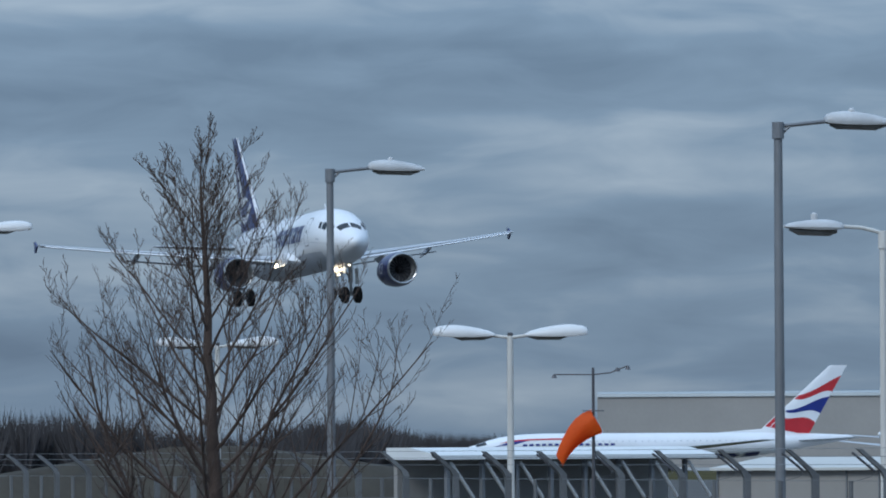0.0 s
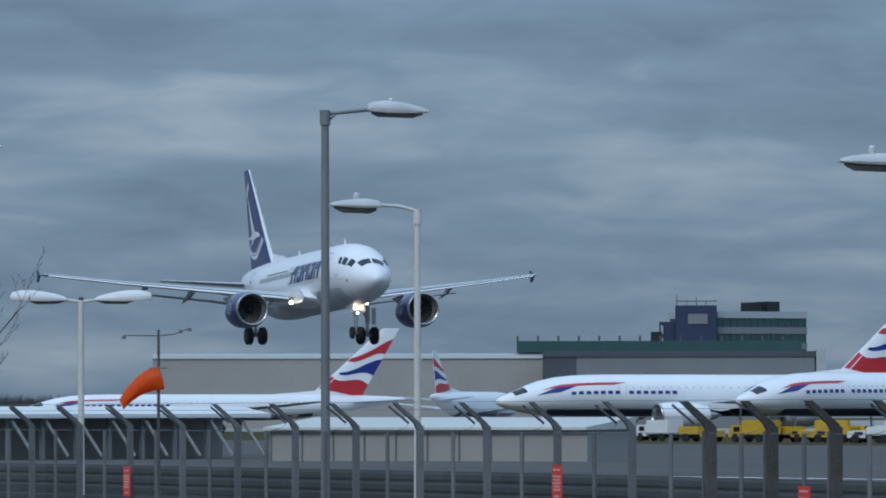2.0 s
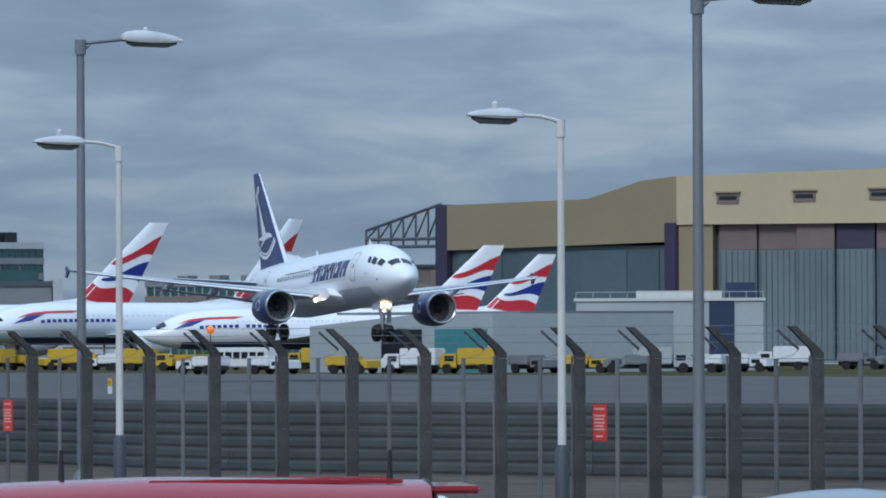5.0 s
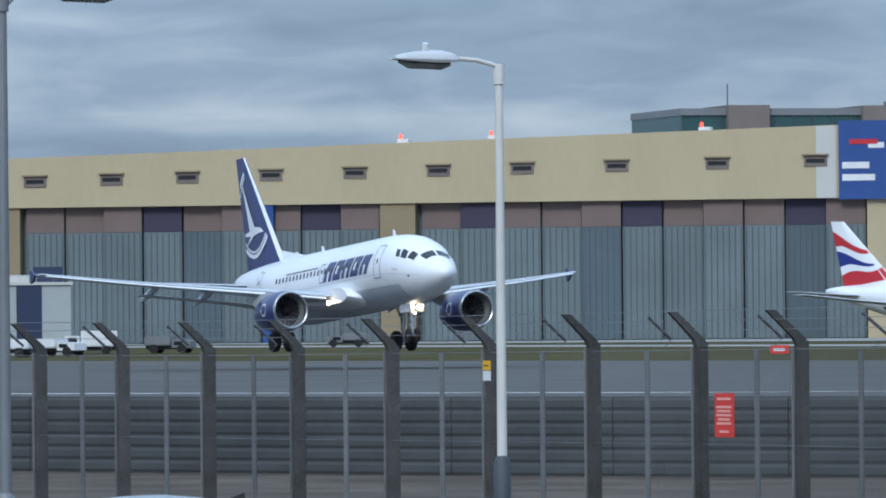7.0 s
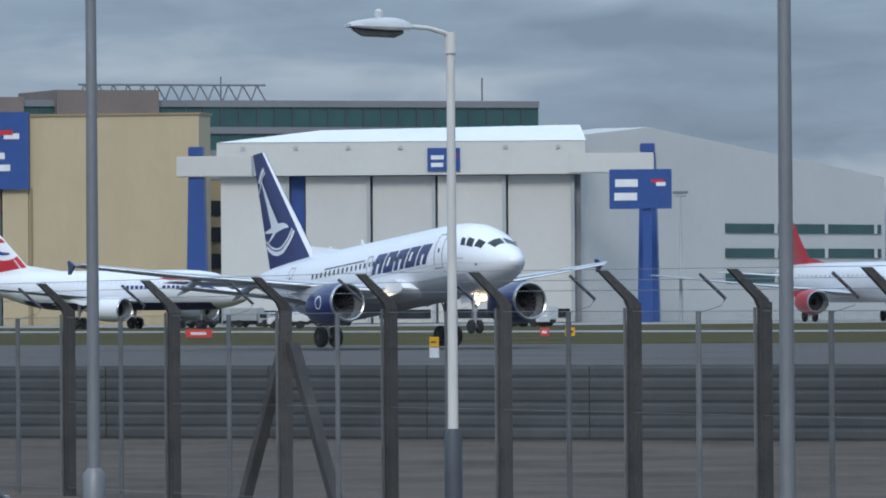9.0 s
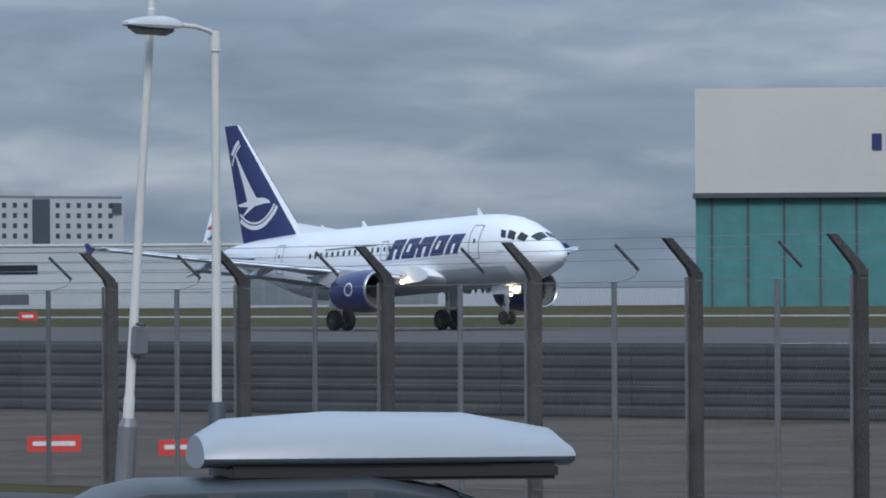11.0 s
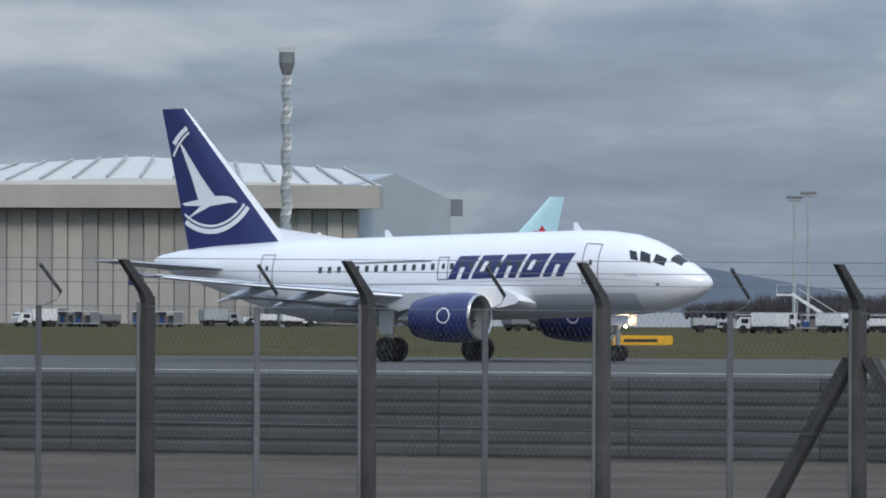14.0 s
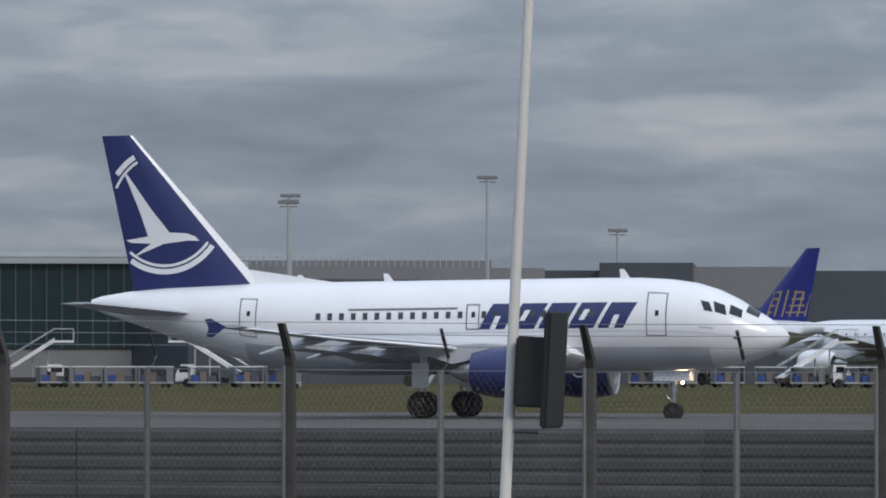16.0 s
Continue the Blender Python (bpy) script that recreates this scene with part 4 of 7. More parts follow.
part("hoop", tube(B(), [(0.01 + 0.15 * math.cos(a), 0.15 * math.sin(a), wz - 0.62) for a in np.linspace(0, math.tau, 17)], 0.008, 6), STEELD, ws)
sock = empty("windsock", None, "bright orange fabric windsock sagging from its hoop", "windsock")
rings = []
for dx, dz, r in ((-0.035, 0.0, 0.185), (0.08, 0.01, 0.18), (0.20, 0.0, 0.167), (0.34, -0.04, 0.148), (0.48, -0.11, 0.13), (0.60, -0.19, 0.118), (0.68, -0.255, 0.108)):
    rings.append([(dx + 0.01 * math.sin(3 * a), r * math.cos(a) * (1 + 0.05 * math.sin(5 * a + dx * 7)), dz + r * math.sin(a) * (1 + 0.05 * math.sin(4 * a + dx * 6))) for a in np.linspace(0, math.tau, 24, endpoint=False)])
part("sleeve", loft(B(), rings, caps=False), ORANGE, sock, smooth=True)
part("mouth_band", loft(B(), [[(x - 0.015, y * 1.02, z * 1.02) for x, y, z in rings[0]], [(x + 0.02, y * 1.03, z * 1.03) for x, y, z in rings[0]]], caps=False), ORANGE, sock)
part("hanger", tube(B(), [(-0.055, 0, -0.18), (-0.055, 0, 0.19)], 0.016, 6), LAMPHEAD, sock, "pale strap down the windsock mouth")

# ---- bare tree ----
def bare_tree(m, height, reach, seed):
    """Young leafless tree: leading trunk, upswept limbs that shorten towards the top, fine twigs."""
    rnd = random.Random(seed)
    th = empty("bare_tree", m, "leafless young tree with many fine upswept branches", "tree")
    big, small = B(), B()

    def bough(p, d, ln, r, depth, lift):
        steps = 6 if depth < 2 else 4
        pts, rad, q = [p], [r], p
        for i in range(steps):
            d = (d + Vector((rnd.uniform(-1, 1), rnd.uniform(-1, 1), rnd.uniform(-0.6, 0.6))) * 0.13 + Vector((0, 0, lift))).normalized()
            q = q + d * (ln / steps)
            pts.append(q)
            rad.append(max(r * (1 - 0.8 * (i + 1) / steps), 0.0023))
        tube(big if depth == 0 else small, pts, rad, 6 if depth < 2 else 3)
        if depth >= 3:
            return
        for k in range((11, 6, 3)[depth]):
            g = 0.18 + 0.78 * (k + rnd.random()) / (11, 6, 3)[depth]
            i = min(int(g * steps), steps - 1)
            at = pts[i].lerp(pts[i + 1], g * steps - i)
            way = (pts[i + 1] - pts[i]).normalized()
            side = Vector((rnd.uniform(-1, 1), rnd.uniform(-1, 1), rnd.uniform(-0.2, 0.5))).normalized()
            bough(at, (way * 0.8 + side * rnd.uniform(0.5, 0.8)).normalized(), ln * (1.05 - 0.6 * g) * rnd.uniform(0.34, 0.55), max(rad[i] * 0.5, 0.0035), depth + 1, 0.085)

    # leading trunk
    n = 14
    line, rad, q = [], [], Vector((0, 0, 0))
    for i in range(n + 1):
        line.append(q)
        rad.append(0.115 * (1 - i / n) ** 0.9 + 0.006)
        q = q + Vector((rnd.uniform(-0.035, 0.035), rnd.uniform(-0.05, 0.03), height / n))
    tube(big, line, rad, 9)
    count = 36
    for k in range(count):
        z = height * (0.16 + 0.80 * (k / count) ** 0.95)
        i = min(int(z / height * n), n - 1)
        at = line[i].lerp(line[i + 1], z / height * n - i)
        a = k * 2.4 + rnd.uniform(-0.4, 0.4)
        f = z / height
        rise = 0.6 + 0.9 * f
        ln = reach * interp(f, [(0.1, 1.3), (0.35, 1.12), (0.6, 0.78), (0.8, 0.5), (1.0, 0.22)]) * rnd.uniform(0.8, 1.12)
        bough(at, Vector((math.cos(a), math.sin(a), rise)).normalized(), ln, max(rad[i] * 0.30, 0.009), 0, 0.06)
    # strong side stems from low on the trunk
    for a, ln, lean in ((-1.75, 3.6, 1.5), (1.4, 2.3, 1.9), (-1.3, 3.0, 0.95)):
        bough(Vector((0, 0, 0.7)), Vector((math.cos(a), math.sin(a), lean)).normalized(), ln, 0.048, 0, 0.04)
    part("trunk", big, BARK, th, smooth=True)
    part("crown", small, BARK, th)
    return th


bare_tree(pose(-117.2, 25.6, 0, 0, 0, 20), 6.11, 2.7, 5)

# ---- cars in the car park ----
def car(m, paint, kind, label, extra="", group="parked cars"):
    """Car along x (front at +x). Side shapes give bonnet, roof and tail; the cabin tapers inwards."""
    th = empty("car" if kind != "van" else "van", m, label, "van" if kind == "van" else "car", group)
    L, Wd, shape = {
        "sedan": (4.7, 0.90, [(2.35, 0.62), (2.2, 0.78), (1.0, 0.98), (-1.55, 1.02), (-2.3, 0.98), (-2.38, 0.6)]),
        "estate": (4.7, 0.91, [(2.35, 0.65), (2.2, 0.82), (1.1, 1.02), (-2.2, 1.06), (-2.36, 0.95), (-2.4, 0.6)]),
        "hatch": (4.1, 0.88, [(2.05, 0.65), (1.9, 0.8), (0.95, 1.0), (-1.9, 1.05), (-2.02, 0.9), (-2.05, 0.55)]),
        "van": (5.0, 0.97, [(2.5, 0.75), (2.42, 1.0), (1.65, 1.22), (-2.4, 1.28), (-2.5, 1.2), (-2.52, 0.6)])}[kind]
    roof = {"sedan": [(1.25, 0.97), (0.75, 1.17), (0.3, 1.32), (-0.1, 1.385), (-0.5, 1.405), (-0.9, 1.37), (-1.3, 1.28), (-1.7, 1.16), (-2.15, 1.01)], "estate": [(1.05, 1.04), (0.3, 1.40), (-0.2, 1.49), (-1.6, 1.46), (-2.3, 1.07)],
            "hatch": [(0.95, 1.02), (0.25, 1.38), (-0.3, 1.47), (-1.45, 1.43), (-1.95, 1.06)], "van": [(1.7, 1.24), (0.95, 1.80), (0.4, 1.93), (-0.8, 1.98), (-2.3, 1.95), (-2.5, 1.28)]}[kind]
    # lower body
    body = [(x, z) for x, z in shape] + [(-L / 2, 0.32), (L / 2 - 0.1, 0.28)]
    bm = B()
    loft(bm, [[(x * 0.985, y, z - (0.05 if abs(y) > Wd - 0.02 and z > 0.5 else 0)) for x, z in body] for y in (-Wd, -Wd * 0.94, Wd * 0.94, Wd)])
    bd = part("body", bm, paint, th, smooth=True)
    # cabin: roof skin and pillars with glass set in
    xs = np.linspace(roof[0][0], roof[-1][0], 22)
    zr = [interp(-x, [(-a, b) for a, b in roof]) for x in xs]
    zb = [interp(-x, [(-a, b) for a, b in shape]) - 0.02 for x in xs]
    rows = []
    for x, zt, z0 in zip(xs, zr, zb):
        zt = max(zt, z0 + 0.015)
        k = (zt - z0) / 0.5
        wt = Wd * (0.94 - 0.20 * min(k, 1.3))
        rows.append([(x, -Wd * 0.95, z0), (x, -wt - 0.02, z0 + (zt - z0) * 0.86), (x, -wt * 0.86, zt - 0.015), (x, 0, zt + 0.015), (x, wt * 0.86, zt - 0.015), (x, wt + 0.02, z0 + (zt - z0) * 0.86), (x, Wd * 0.95, z0)])
    bm = loft(B(), rows, close=False)
    part("cabin", bm, paint, th, smooth=True)

    def glass(nm, i0, i1, j0, j1, lo, hi):
        """Glass strip over the cabin skin between rows i0..i1, on the strip j0-j1."""
        bm = B()
        out = []
        for i in range(i0, i1 + 1):
            a, b = Vector(rows[i][j0]), Vector(rows[i][j1])
            nrm = Vector((0, math.copysign(1, a.y + b.y), 0.3)).normalized() * 0.008
            out.append([a.lerp(b, lo) + nrm, a.lerp(b, hi) + nrm])
        loft(bm, out, close=False)
        part(nm, bm, CARGLASS, th, smooth=True)

    spans = {"sedan": ((2, 8), (8, 14)), "estate": ((4, 8), (9, 13), (14, 18)), "hatch": ((4, 9), (10, 15), (16, 18)), "van": ((5, 8), (10, 14))}[kind]
    for i0, i1 in spans:
        glass("side_window", i0, i1, 0, 1, 0.14, 0.96)
        glass("side_window", i0, i1, 6, 5, 0.14, 0.96)
    for nm, (i0, i1) in (("windscreen", (1, 6) if kind == "sedan" else (1, 5)), ("rear_window", (20, 21) if kind == "van" else (15, 20) if kind == "sedan" else (18, 20))):
        bm = B()
        out = []
        for i in range(i0, i1 + 1):
            r = [Vector(p) for p in rows[i]]
            up = Vector((0.012 if i < 8 else -0.012, 0, 0.01))
            out.append([r[1].lerp(r[2], 0.3) + up, r[2] + up, r[3] + up, r[4] + up, r[5].lerp(r[4], 0.3) + up])
        loft(bm, out, close=False)
        part(nm, bm, CARGLASS, th, smooth=True)
    for wx_ in (L * 0.30, -L * 0.29):
        for sd in (-1, 1):
            wh = part("wheel", tube(B(), [(wx_, sd * (Wd - 0.2), 0.32), (wx_, sd * (Wd + 0.005), 0.32)], 0.32, 18), RUBBER, th)
            part("rim", tube(B(), [(wx_, sd * (Wd - 0.02), 0.32), (wx_, sd * (Wd + 0.012), 0.32)], 0.20, 10), METAL, wh)
    for sd in (-1, 1):
        part("mirror", box(B(), *sorted((roof[0][0] - 0.38, roof[0][0] - 0.18)), *sorted((sd * (Wd + 0.02), sd * (Wd + 0.2))), roof[0][1] + 0.0, roof[0][1] + 0.16, 0.03), paint, th)
        part("tail_light", box(B(), -L / 2 - 0.005, -L / 2 + 0.12, *sorted((sd * (Wd - 0.28), sd * (Wd - 0.03))), 0.82, 0.98, 0.02), SIGNR, th, "red tail light")
        part("headlight", box(B(), L / 2 - 0.25, L / 2 - 0.06, *sorted((sd * (Wd - 0.4), sd * (Wd - 0.08))), 0.60, 0.74, 0.03), METAL, th)
    if kind == "sedan":
        # bright strip round the side glazing
        for j0, j1 in ((0, 1), (6, 5)):
            edge = [Vector(rows[i][j0]).lerp(Vector(rows[i][j1]), 0.95) + Vector((0, math.copysign(0.012, rows[i][j0][1]), 0)) for i in range(2, 15)]
            sill = [Vector(rows[i][j0]).lerp(Vector(rows[i][j1]), 0.14) + Vector((0, math.copysign(0.012, rows[i][j0][1]), 0)) for i in (14, 12, 9, 5, 2)]
            part("window_trim", tube(B(), edge + sill, 0.012, 5), METAL, th, "bright metal strip round the side windows")
    if extra == "rails":
        for sd in (-1, 1):
            part("roof_rail", tube(B(), [(0.0, sd * 0.58, 1.47), (-0.1, sd * 0.58, 1.53), (-1.5, sd * 0.58, 1.51), (-1.6, sd * 0.58, 1.45)], 0.02, 6), PLASTIC, th)
    if extra == "ribs":
        for k in range(5):
            part("roof_rib", box(B(), -2.15, -0.75, -0.5 + 0.25 * k - 0.02, -0.5 + 0.25 * k + 0.02, 1.95, 1.978, 0.006), paint, th)
        part("spoiler", box(B(), -2.58, -2.3, -0.62, 0.62, 1.885, 1.935, 0.02), paint, th)
        for yy, xx in ((-0.4, -0.3), (0.2, -2.1)):
            part("aerial", tube(B(), [(xx, yy, 1.95), (xx, yy, 2.16)], [0.022, 0.012], 6), PLASTIC, th)
    if extra == "fin":
        part("roof_aerial", prism(B(), [(-1.0, 1.34), (-1.25, 1.28), (-1.22, 1.43)], -0.02, 0.02), PLASTIC, th)
    if extra == "beacon":
        part("beacon", tube(B(), [(-0.4, 0, 1.39), (-0.4, 0, 1.56), (-0.4, 0, 1.58)], [0.07, 0.065, 0.03], 12), WARMGLOW, th, "orange roof beacon")
    if extra == "box":
        rings = []
        for x, k in ((1.0, 0.25), (0.9, 0.6), (0.4, 0.95), (-0.4, 1.0), (-1.0, 0.85), (-1.15, 0.5)):
            rings.append([(x, 0.42 * math.cos(a) * (0.8 + 0.2 * k), 1.58 + 0.01 + (0.26 * k * math.sin(a) if math.sin(a) > 0 else 0.06 * math.sin(a))) for a in np.linspace(0, math.tau, 20, endpoint=False)])
        part("roof_box", loft(B(), rings), BOXG, th, "pale grey plastic roof box", smooth=True)
        part("roof_box_tray", box(B(), -1.0, 0.9, -0.36, 0.36, 1.46, 1.55, 0.02), PLASTIC, th)
    return th


car(pose(-79.2, 21.9, 0, 0, 0, 79.5), DARKV, "estate", "dark blue-green estate car with black roof rails", "rails")
car(pose(-55.4, 16.5, 0, 0, 0, 83.5), GREYS, "estate", "pale silver estate car with roof rails", "rails")
car(pose(-41.56, 13.7, 0, 0, 0, 253.5) @ Matrix.Diagonal((1.07, 0.93, 0.93, 1)), REDV, "van", "dark red panel van with ribbed roof and spoiler", "ribs")
car(pose(-53.9, 19.9, 0, 0, 0, 244.7), TRUCKW, "hatch", "white hatchback parked beyond the red van")
car(pose(-55.6, 25.2, 0, 0, 0, 248.2), GREYS, "sedan", "silver saloon car with shark-fin aerial", "fin")
car(pose(-50.8, 26.8, 0, 0, 0, 67.0), GREYV, "sedan", "graphite saloon car parked by the fence")
car(pose(-14.9, 13.7, 0, 0, 0, 55.3) @ Matrix.Diagonal((1, 1, 0.93, 1)), SILV, "sedan", "bright silver saloon car")
car(pose(1.0, 6.2, 0, 0, 0, 57.3), GREYV, "estate", "grey estate car carrying a roof box", "box")
car(pose(20.4, 3.4, 0, 0, 0, 201.4), SILV, "sedan", "silver saloon car near the fence")
# cars that drive by on the road
leaving_car = car(None, GREYV, "hatch", "dark grey hatchback driving away with a lit tail lamp", group="moving cars")
black_car = car(None, GREYV, "sedan", "black saloon car driving past with chrome window line", group="moving cars")
service_car = car(None, TRUCKW, "sedan", "white service car driving past with orange beacon", "beacon", "moving cars")

# striped bollards along the road
bol = None
for x, y in ((-135.5, 40.7), (-134.9, 41.6), (-134.4, 42.3), (-133.2, 39.0), (-133.7, 40.1), (-152.1, 37.0), (-151.7, 37.8)):
    if bol is None:
        bol = empty("bollard", pose(x, y, 0), "thin red and white striped plastic bollard", "bollard", "striped bollards")
        part("post", tube(B(), [(0, 0, 0), (0, 0, 0.62)], 0.05, 10), SIGNR, bol)
        for z in (0.2, 0.38, 0.54):
            part("band", tube(B(), [(0, 0, z), (0, 0, z + 0.05)], 0.053, 10), TRUCKW, bol)
        part("foot", tube(B(), [(0, 0, 0), (0, 0, 0.05)], 0.11, 10), PLASTIC, bol)
    else:
        copy_thing(bol, pose(x, y, 0))
# low red and white road barriers behind the fence
for i, (x, y) in enumerate(((-55.6, 50.7), (-52.0, 50.3))):
    rb = empty("road_barrier", pose(x, y, 0, 0, 0, 50), "red and white plastic road barrier lying by the fence", "road barrier", "road barriers")
    part("body", prism(B(), [(-0.42, 0), (0.42, 0), (0.42, 0.27), (-0.42, 0.24)], -0.05, 0.05), SIGNR, rb)
    part("white_band", box(B(), -0.33, 0.33, -0.056, -0.0505, 0.10, 0.17), TRUCKW, rb)


# ---- far buildings: front face along x from the left corner, depth to +y ----
def building(name, m, label, category="building"):
    return empty(name, m, label, category)


def slab(th, name, material, x0, x1, z0, z1, y0=0.0, y1=30.0, label=""):
    return part(name, box(B(), x0, x1, y0, y1, z0, z1), material, th, label)


# long grey hangar with a rounded roof edge
m, L = pose(-1404.2, 341.3, 0, 0, 0, 74.88), 75.4
th = building("grey_hangar", m, "long low warm-grey hangar with rounded white roof edge", "hangar")
zt = 14.52
part("wall", prism(B(), [(0, 0), (L, 0), (L, zt - 1), (0, zt - 1)], 0, 60), WARMG, th)
part("roof", loft(B(), [[(x, y, z) for y, z in ((-0.4, zt - 1), (-0.25, zt - 0.4), (1.0, zt), (59, zt), (60, zt - 1))] for x in (0, L)]), SILVERC, th)
m, L = pose(-1365.4, 408.3, 0, 0, 0, 72.26), 54.0
th = building("dark_hangar", m, "long dark slate hangar behind the parked airliners", "hangar")
zt = 14.68
slab(th, "wall", DARKG, 0, L * 0.12, 0, zt - 0.5, 0, 50)
slab(th, "wall", MIDG, L * 0.12, L * 0.96, 0, zt - 1, 0, 50)
slab(th, "roof", DARKG, 0, L, zt - 1, zt, -0.4, 52)
slab(th, "end_fin", SILVERC, L * 0.965, L, 0, zt + 0.3, -0.6, 50)
slab(th, "roof_plant", GREENG, -L * 0.1, L * 0.92, zt, zt + 2.2, 20, 40)
for k in range(14):
    slab(th, "roof_post", STEELD, -L * 0.1 + k * L * 0.073, -L * 0.1 + k * L * 0.073 + 0.4, zt + 2.2, zt + 3.2, 20, 20.4)
slab(th, "roof_tank", BLACKP, L * 0.38, L * 0.42, zt + 2.2, zt + 4.0, 24, 28)
# dark blue tower block with glazed office wing
m, L = pose(-1494.4, 472.4, 0, 0, 0, 72.22), 12.1
th = building("tower_block", m, "dark blue tower block with rooftop aerials and pale panel")
zt = 25.53
slab(th, "shaft", DBLUE, L * 0.28, L, 0, zt, 0, 18)
slab(th, "stair_tower", DBLUE, 0, L * 0.27, 0, zt - 3.4, 2, 18)
slab(th, "panel", MIDG, L * 0.5, L * 0.84, zt - 3.9, zt - 1.8, -0.3, -0.05, "pale grey panel with unreadable mark")
for k in range(4):
    slab(th, "stair_window", SILVERC, L * 0.03, L * 0.07, zt - 6 - 2.6 * k, zt - 4.2 - 2.6 * k, 1.7, 1.95)
    slab(th, "aerial", STEELD, L * (0.3 + 0.17 * k), L * (0.3 + 0.17 * k) + 0.15, zt, zt + (2.2, 1.2, 1.8, 1.1)[k], 4, 4.2)
slab(th, "roof_rail", STEELD, L * 0.28, L, zt + 0.8, zt + 1.0, 0.2, 0.4)
m, L = pose(-1492.5, 484.8, 0, 0, 0, 106.67), 22.7
th = building("office_block", m, "banded office block of glass and pale concrete")
zt = 23.92
slab(th, "core", GREENG, 0, L, 0, zt - 0.2, 0.3, 18)
for k in range(8):
    slab(th, "spandrel", MIDG if k else SILVERC, -0.2, L + 0.2, zt - 1.0 - 3.3 * k, zt + 0.4 - 3.3 * k, 0, 18.3)
for k in range(14):
    slab(th, "mullion", DARKG, L * k / 13 - 0.1, L * k / 13 + 0.1, 0, zt - 1.0, 0.1, 0.29)
slab(th, "roof_tank", BLACKP, L * 0.50, L * 0.62, zt + 0.4, zt + 2.4, 4, 8)
slab(th, "roof_tank", BLACKP, L * 0.68, L * 0.82, zt + 0.4, zt + 2.6, 4, 8)
# low brown office and plant blocks beyond the fins
m, L = pose(-1413.9, 499.7, 0, 0, 0, 40.81), 41.2
th = building("low_office", m, "low flat office row with long window bands")
zt = 15.34
slab(th, "core", GREENG, 0, L, 0, zt - 0.5, 0.4, 25)
for k in range(4):
    slab(th, "band", BROWNC if k % 2 else MIDG, -0.2, L, zt - 1.4 - 3.0 * k, zt - 0.2 - 3.0 * k, 0, 25.3)
for k in range(22):
    slab(th, "mullion", SILVERC, L * k / 22, L * k / 22 + 0.25, 0, zt - 1.4, 0.15, 0.39)
for k in range(5):
    slab(th, "roof_unit", MIDG, L * (0.1 + 0.18 * k), L * (0.16 + 0.18 * k), zt - 0.2, zt + 1.0, 6, 10)
m, L = pose(-1262.3, 478.0, 0, 0, 0, 3.64), 55.1
th = building("plant_house", m, "square brown concrete plant house with a lower wing")
zt = 16.07
slab(th, "block", BROWNC, 0, L * 0.52, 0, zt, 0, 25)
slab(th, "parapet", DARKG, -0.2, L * 0.53, zt, zt + 0.5, -0.3, 25)
slab(th, "window", GLASSD, L * 0.22, L * 0.30, zt - 5.5, zt - 3.0, -0.1, -0.02)
slab(th, "wing", BROWNC, L * 0.52, L, 0, zt - 3.0, 2, 25)
slab(th, "louvre", DARKG, L * 0.55, L * 0.95, zt - 7.5, zt - 4.5, 1.85, 1.98)
slab(th, "roof_unit", BROWNC, L * 0.72, L * 0.98, zt - 3.0, zt - 0.6, 6, 20)

# beige hangar: lower wing with a rising roofline, then the tall front with vents and sliding doors
m, L = pose(-891.4, 356.8, 0, 0, 0, 21.98), 42.0
th = building("hangar_wing", m, "dull tan hangar wing with dark doors and upswept roofline", "hangar")
z0, z1 = 20.42, 23.45
zs = z0 - 5.88
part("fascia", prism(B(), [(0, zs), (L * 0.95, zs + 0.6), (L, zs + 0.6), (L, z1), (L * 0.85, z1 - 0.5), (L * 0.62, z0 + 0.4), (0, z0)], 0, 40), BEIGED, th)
slab(th, "door_wall", HDOOR, 0, L * 0.96, 0, zs + 0.2, 1.0, 38)
slab(th, "jamb", PURPLE, L * 0.955, L, 0, zs + 3.0, -0.3, 38)
slab(th, "end_wall", PURPLE, -2.2, -0.05, 0, z0 + 0.1, 0, 40)
for k in range(1, 7):
    slab(th, "door_leaf", HDOOR, L * 0.95 * k / 7 - 4.2, L * 0.95 * k / 7 + 3.8, 0.2, zs - 0.3, 0.7 if k % 2 else 0.85, 0.99)
# open steel gantry sticking out at its left
gx0, gx1, gz0, gz1 = -16.5, -2.2, zs + 0.6, z0 - 0.8
bm = B()
for z in (gz0, gz0 + 1.0):
    tube(bm, [(gx0, 1, z), (gx1, 1, z)], 0.25, 6)
tube(bm, [(gx0, 1, gz0 + 2.2), (gx1, 1, gz1 + 1.0)], 0.22, 6)
for k in range(7):
    x = gx0 + (gx1 - gx0) * k / 6
    tube(bm, [(x, 1, gz0), (x, 1, gz0 + 2.2 + (gz1 + 1.0 - gz0 - 2.2) * k / 6)], 0.15, 6)
    if k < 6:
        tube(bm, [(x, 1, gz0 + 1), (x + (gx1 - gx0) / 6, 1, gz0 + 2.2 + (gz1 + 1.0 - gz0 - 2.2) * (k + 1) / 6)], 0.12, 6)
part("gantry", bm, STEELD, th, "dark steel lattice gantry")
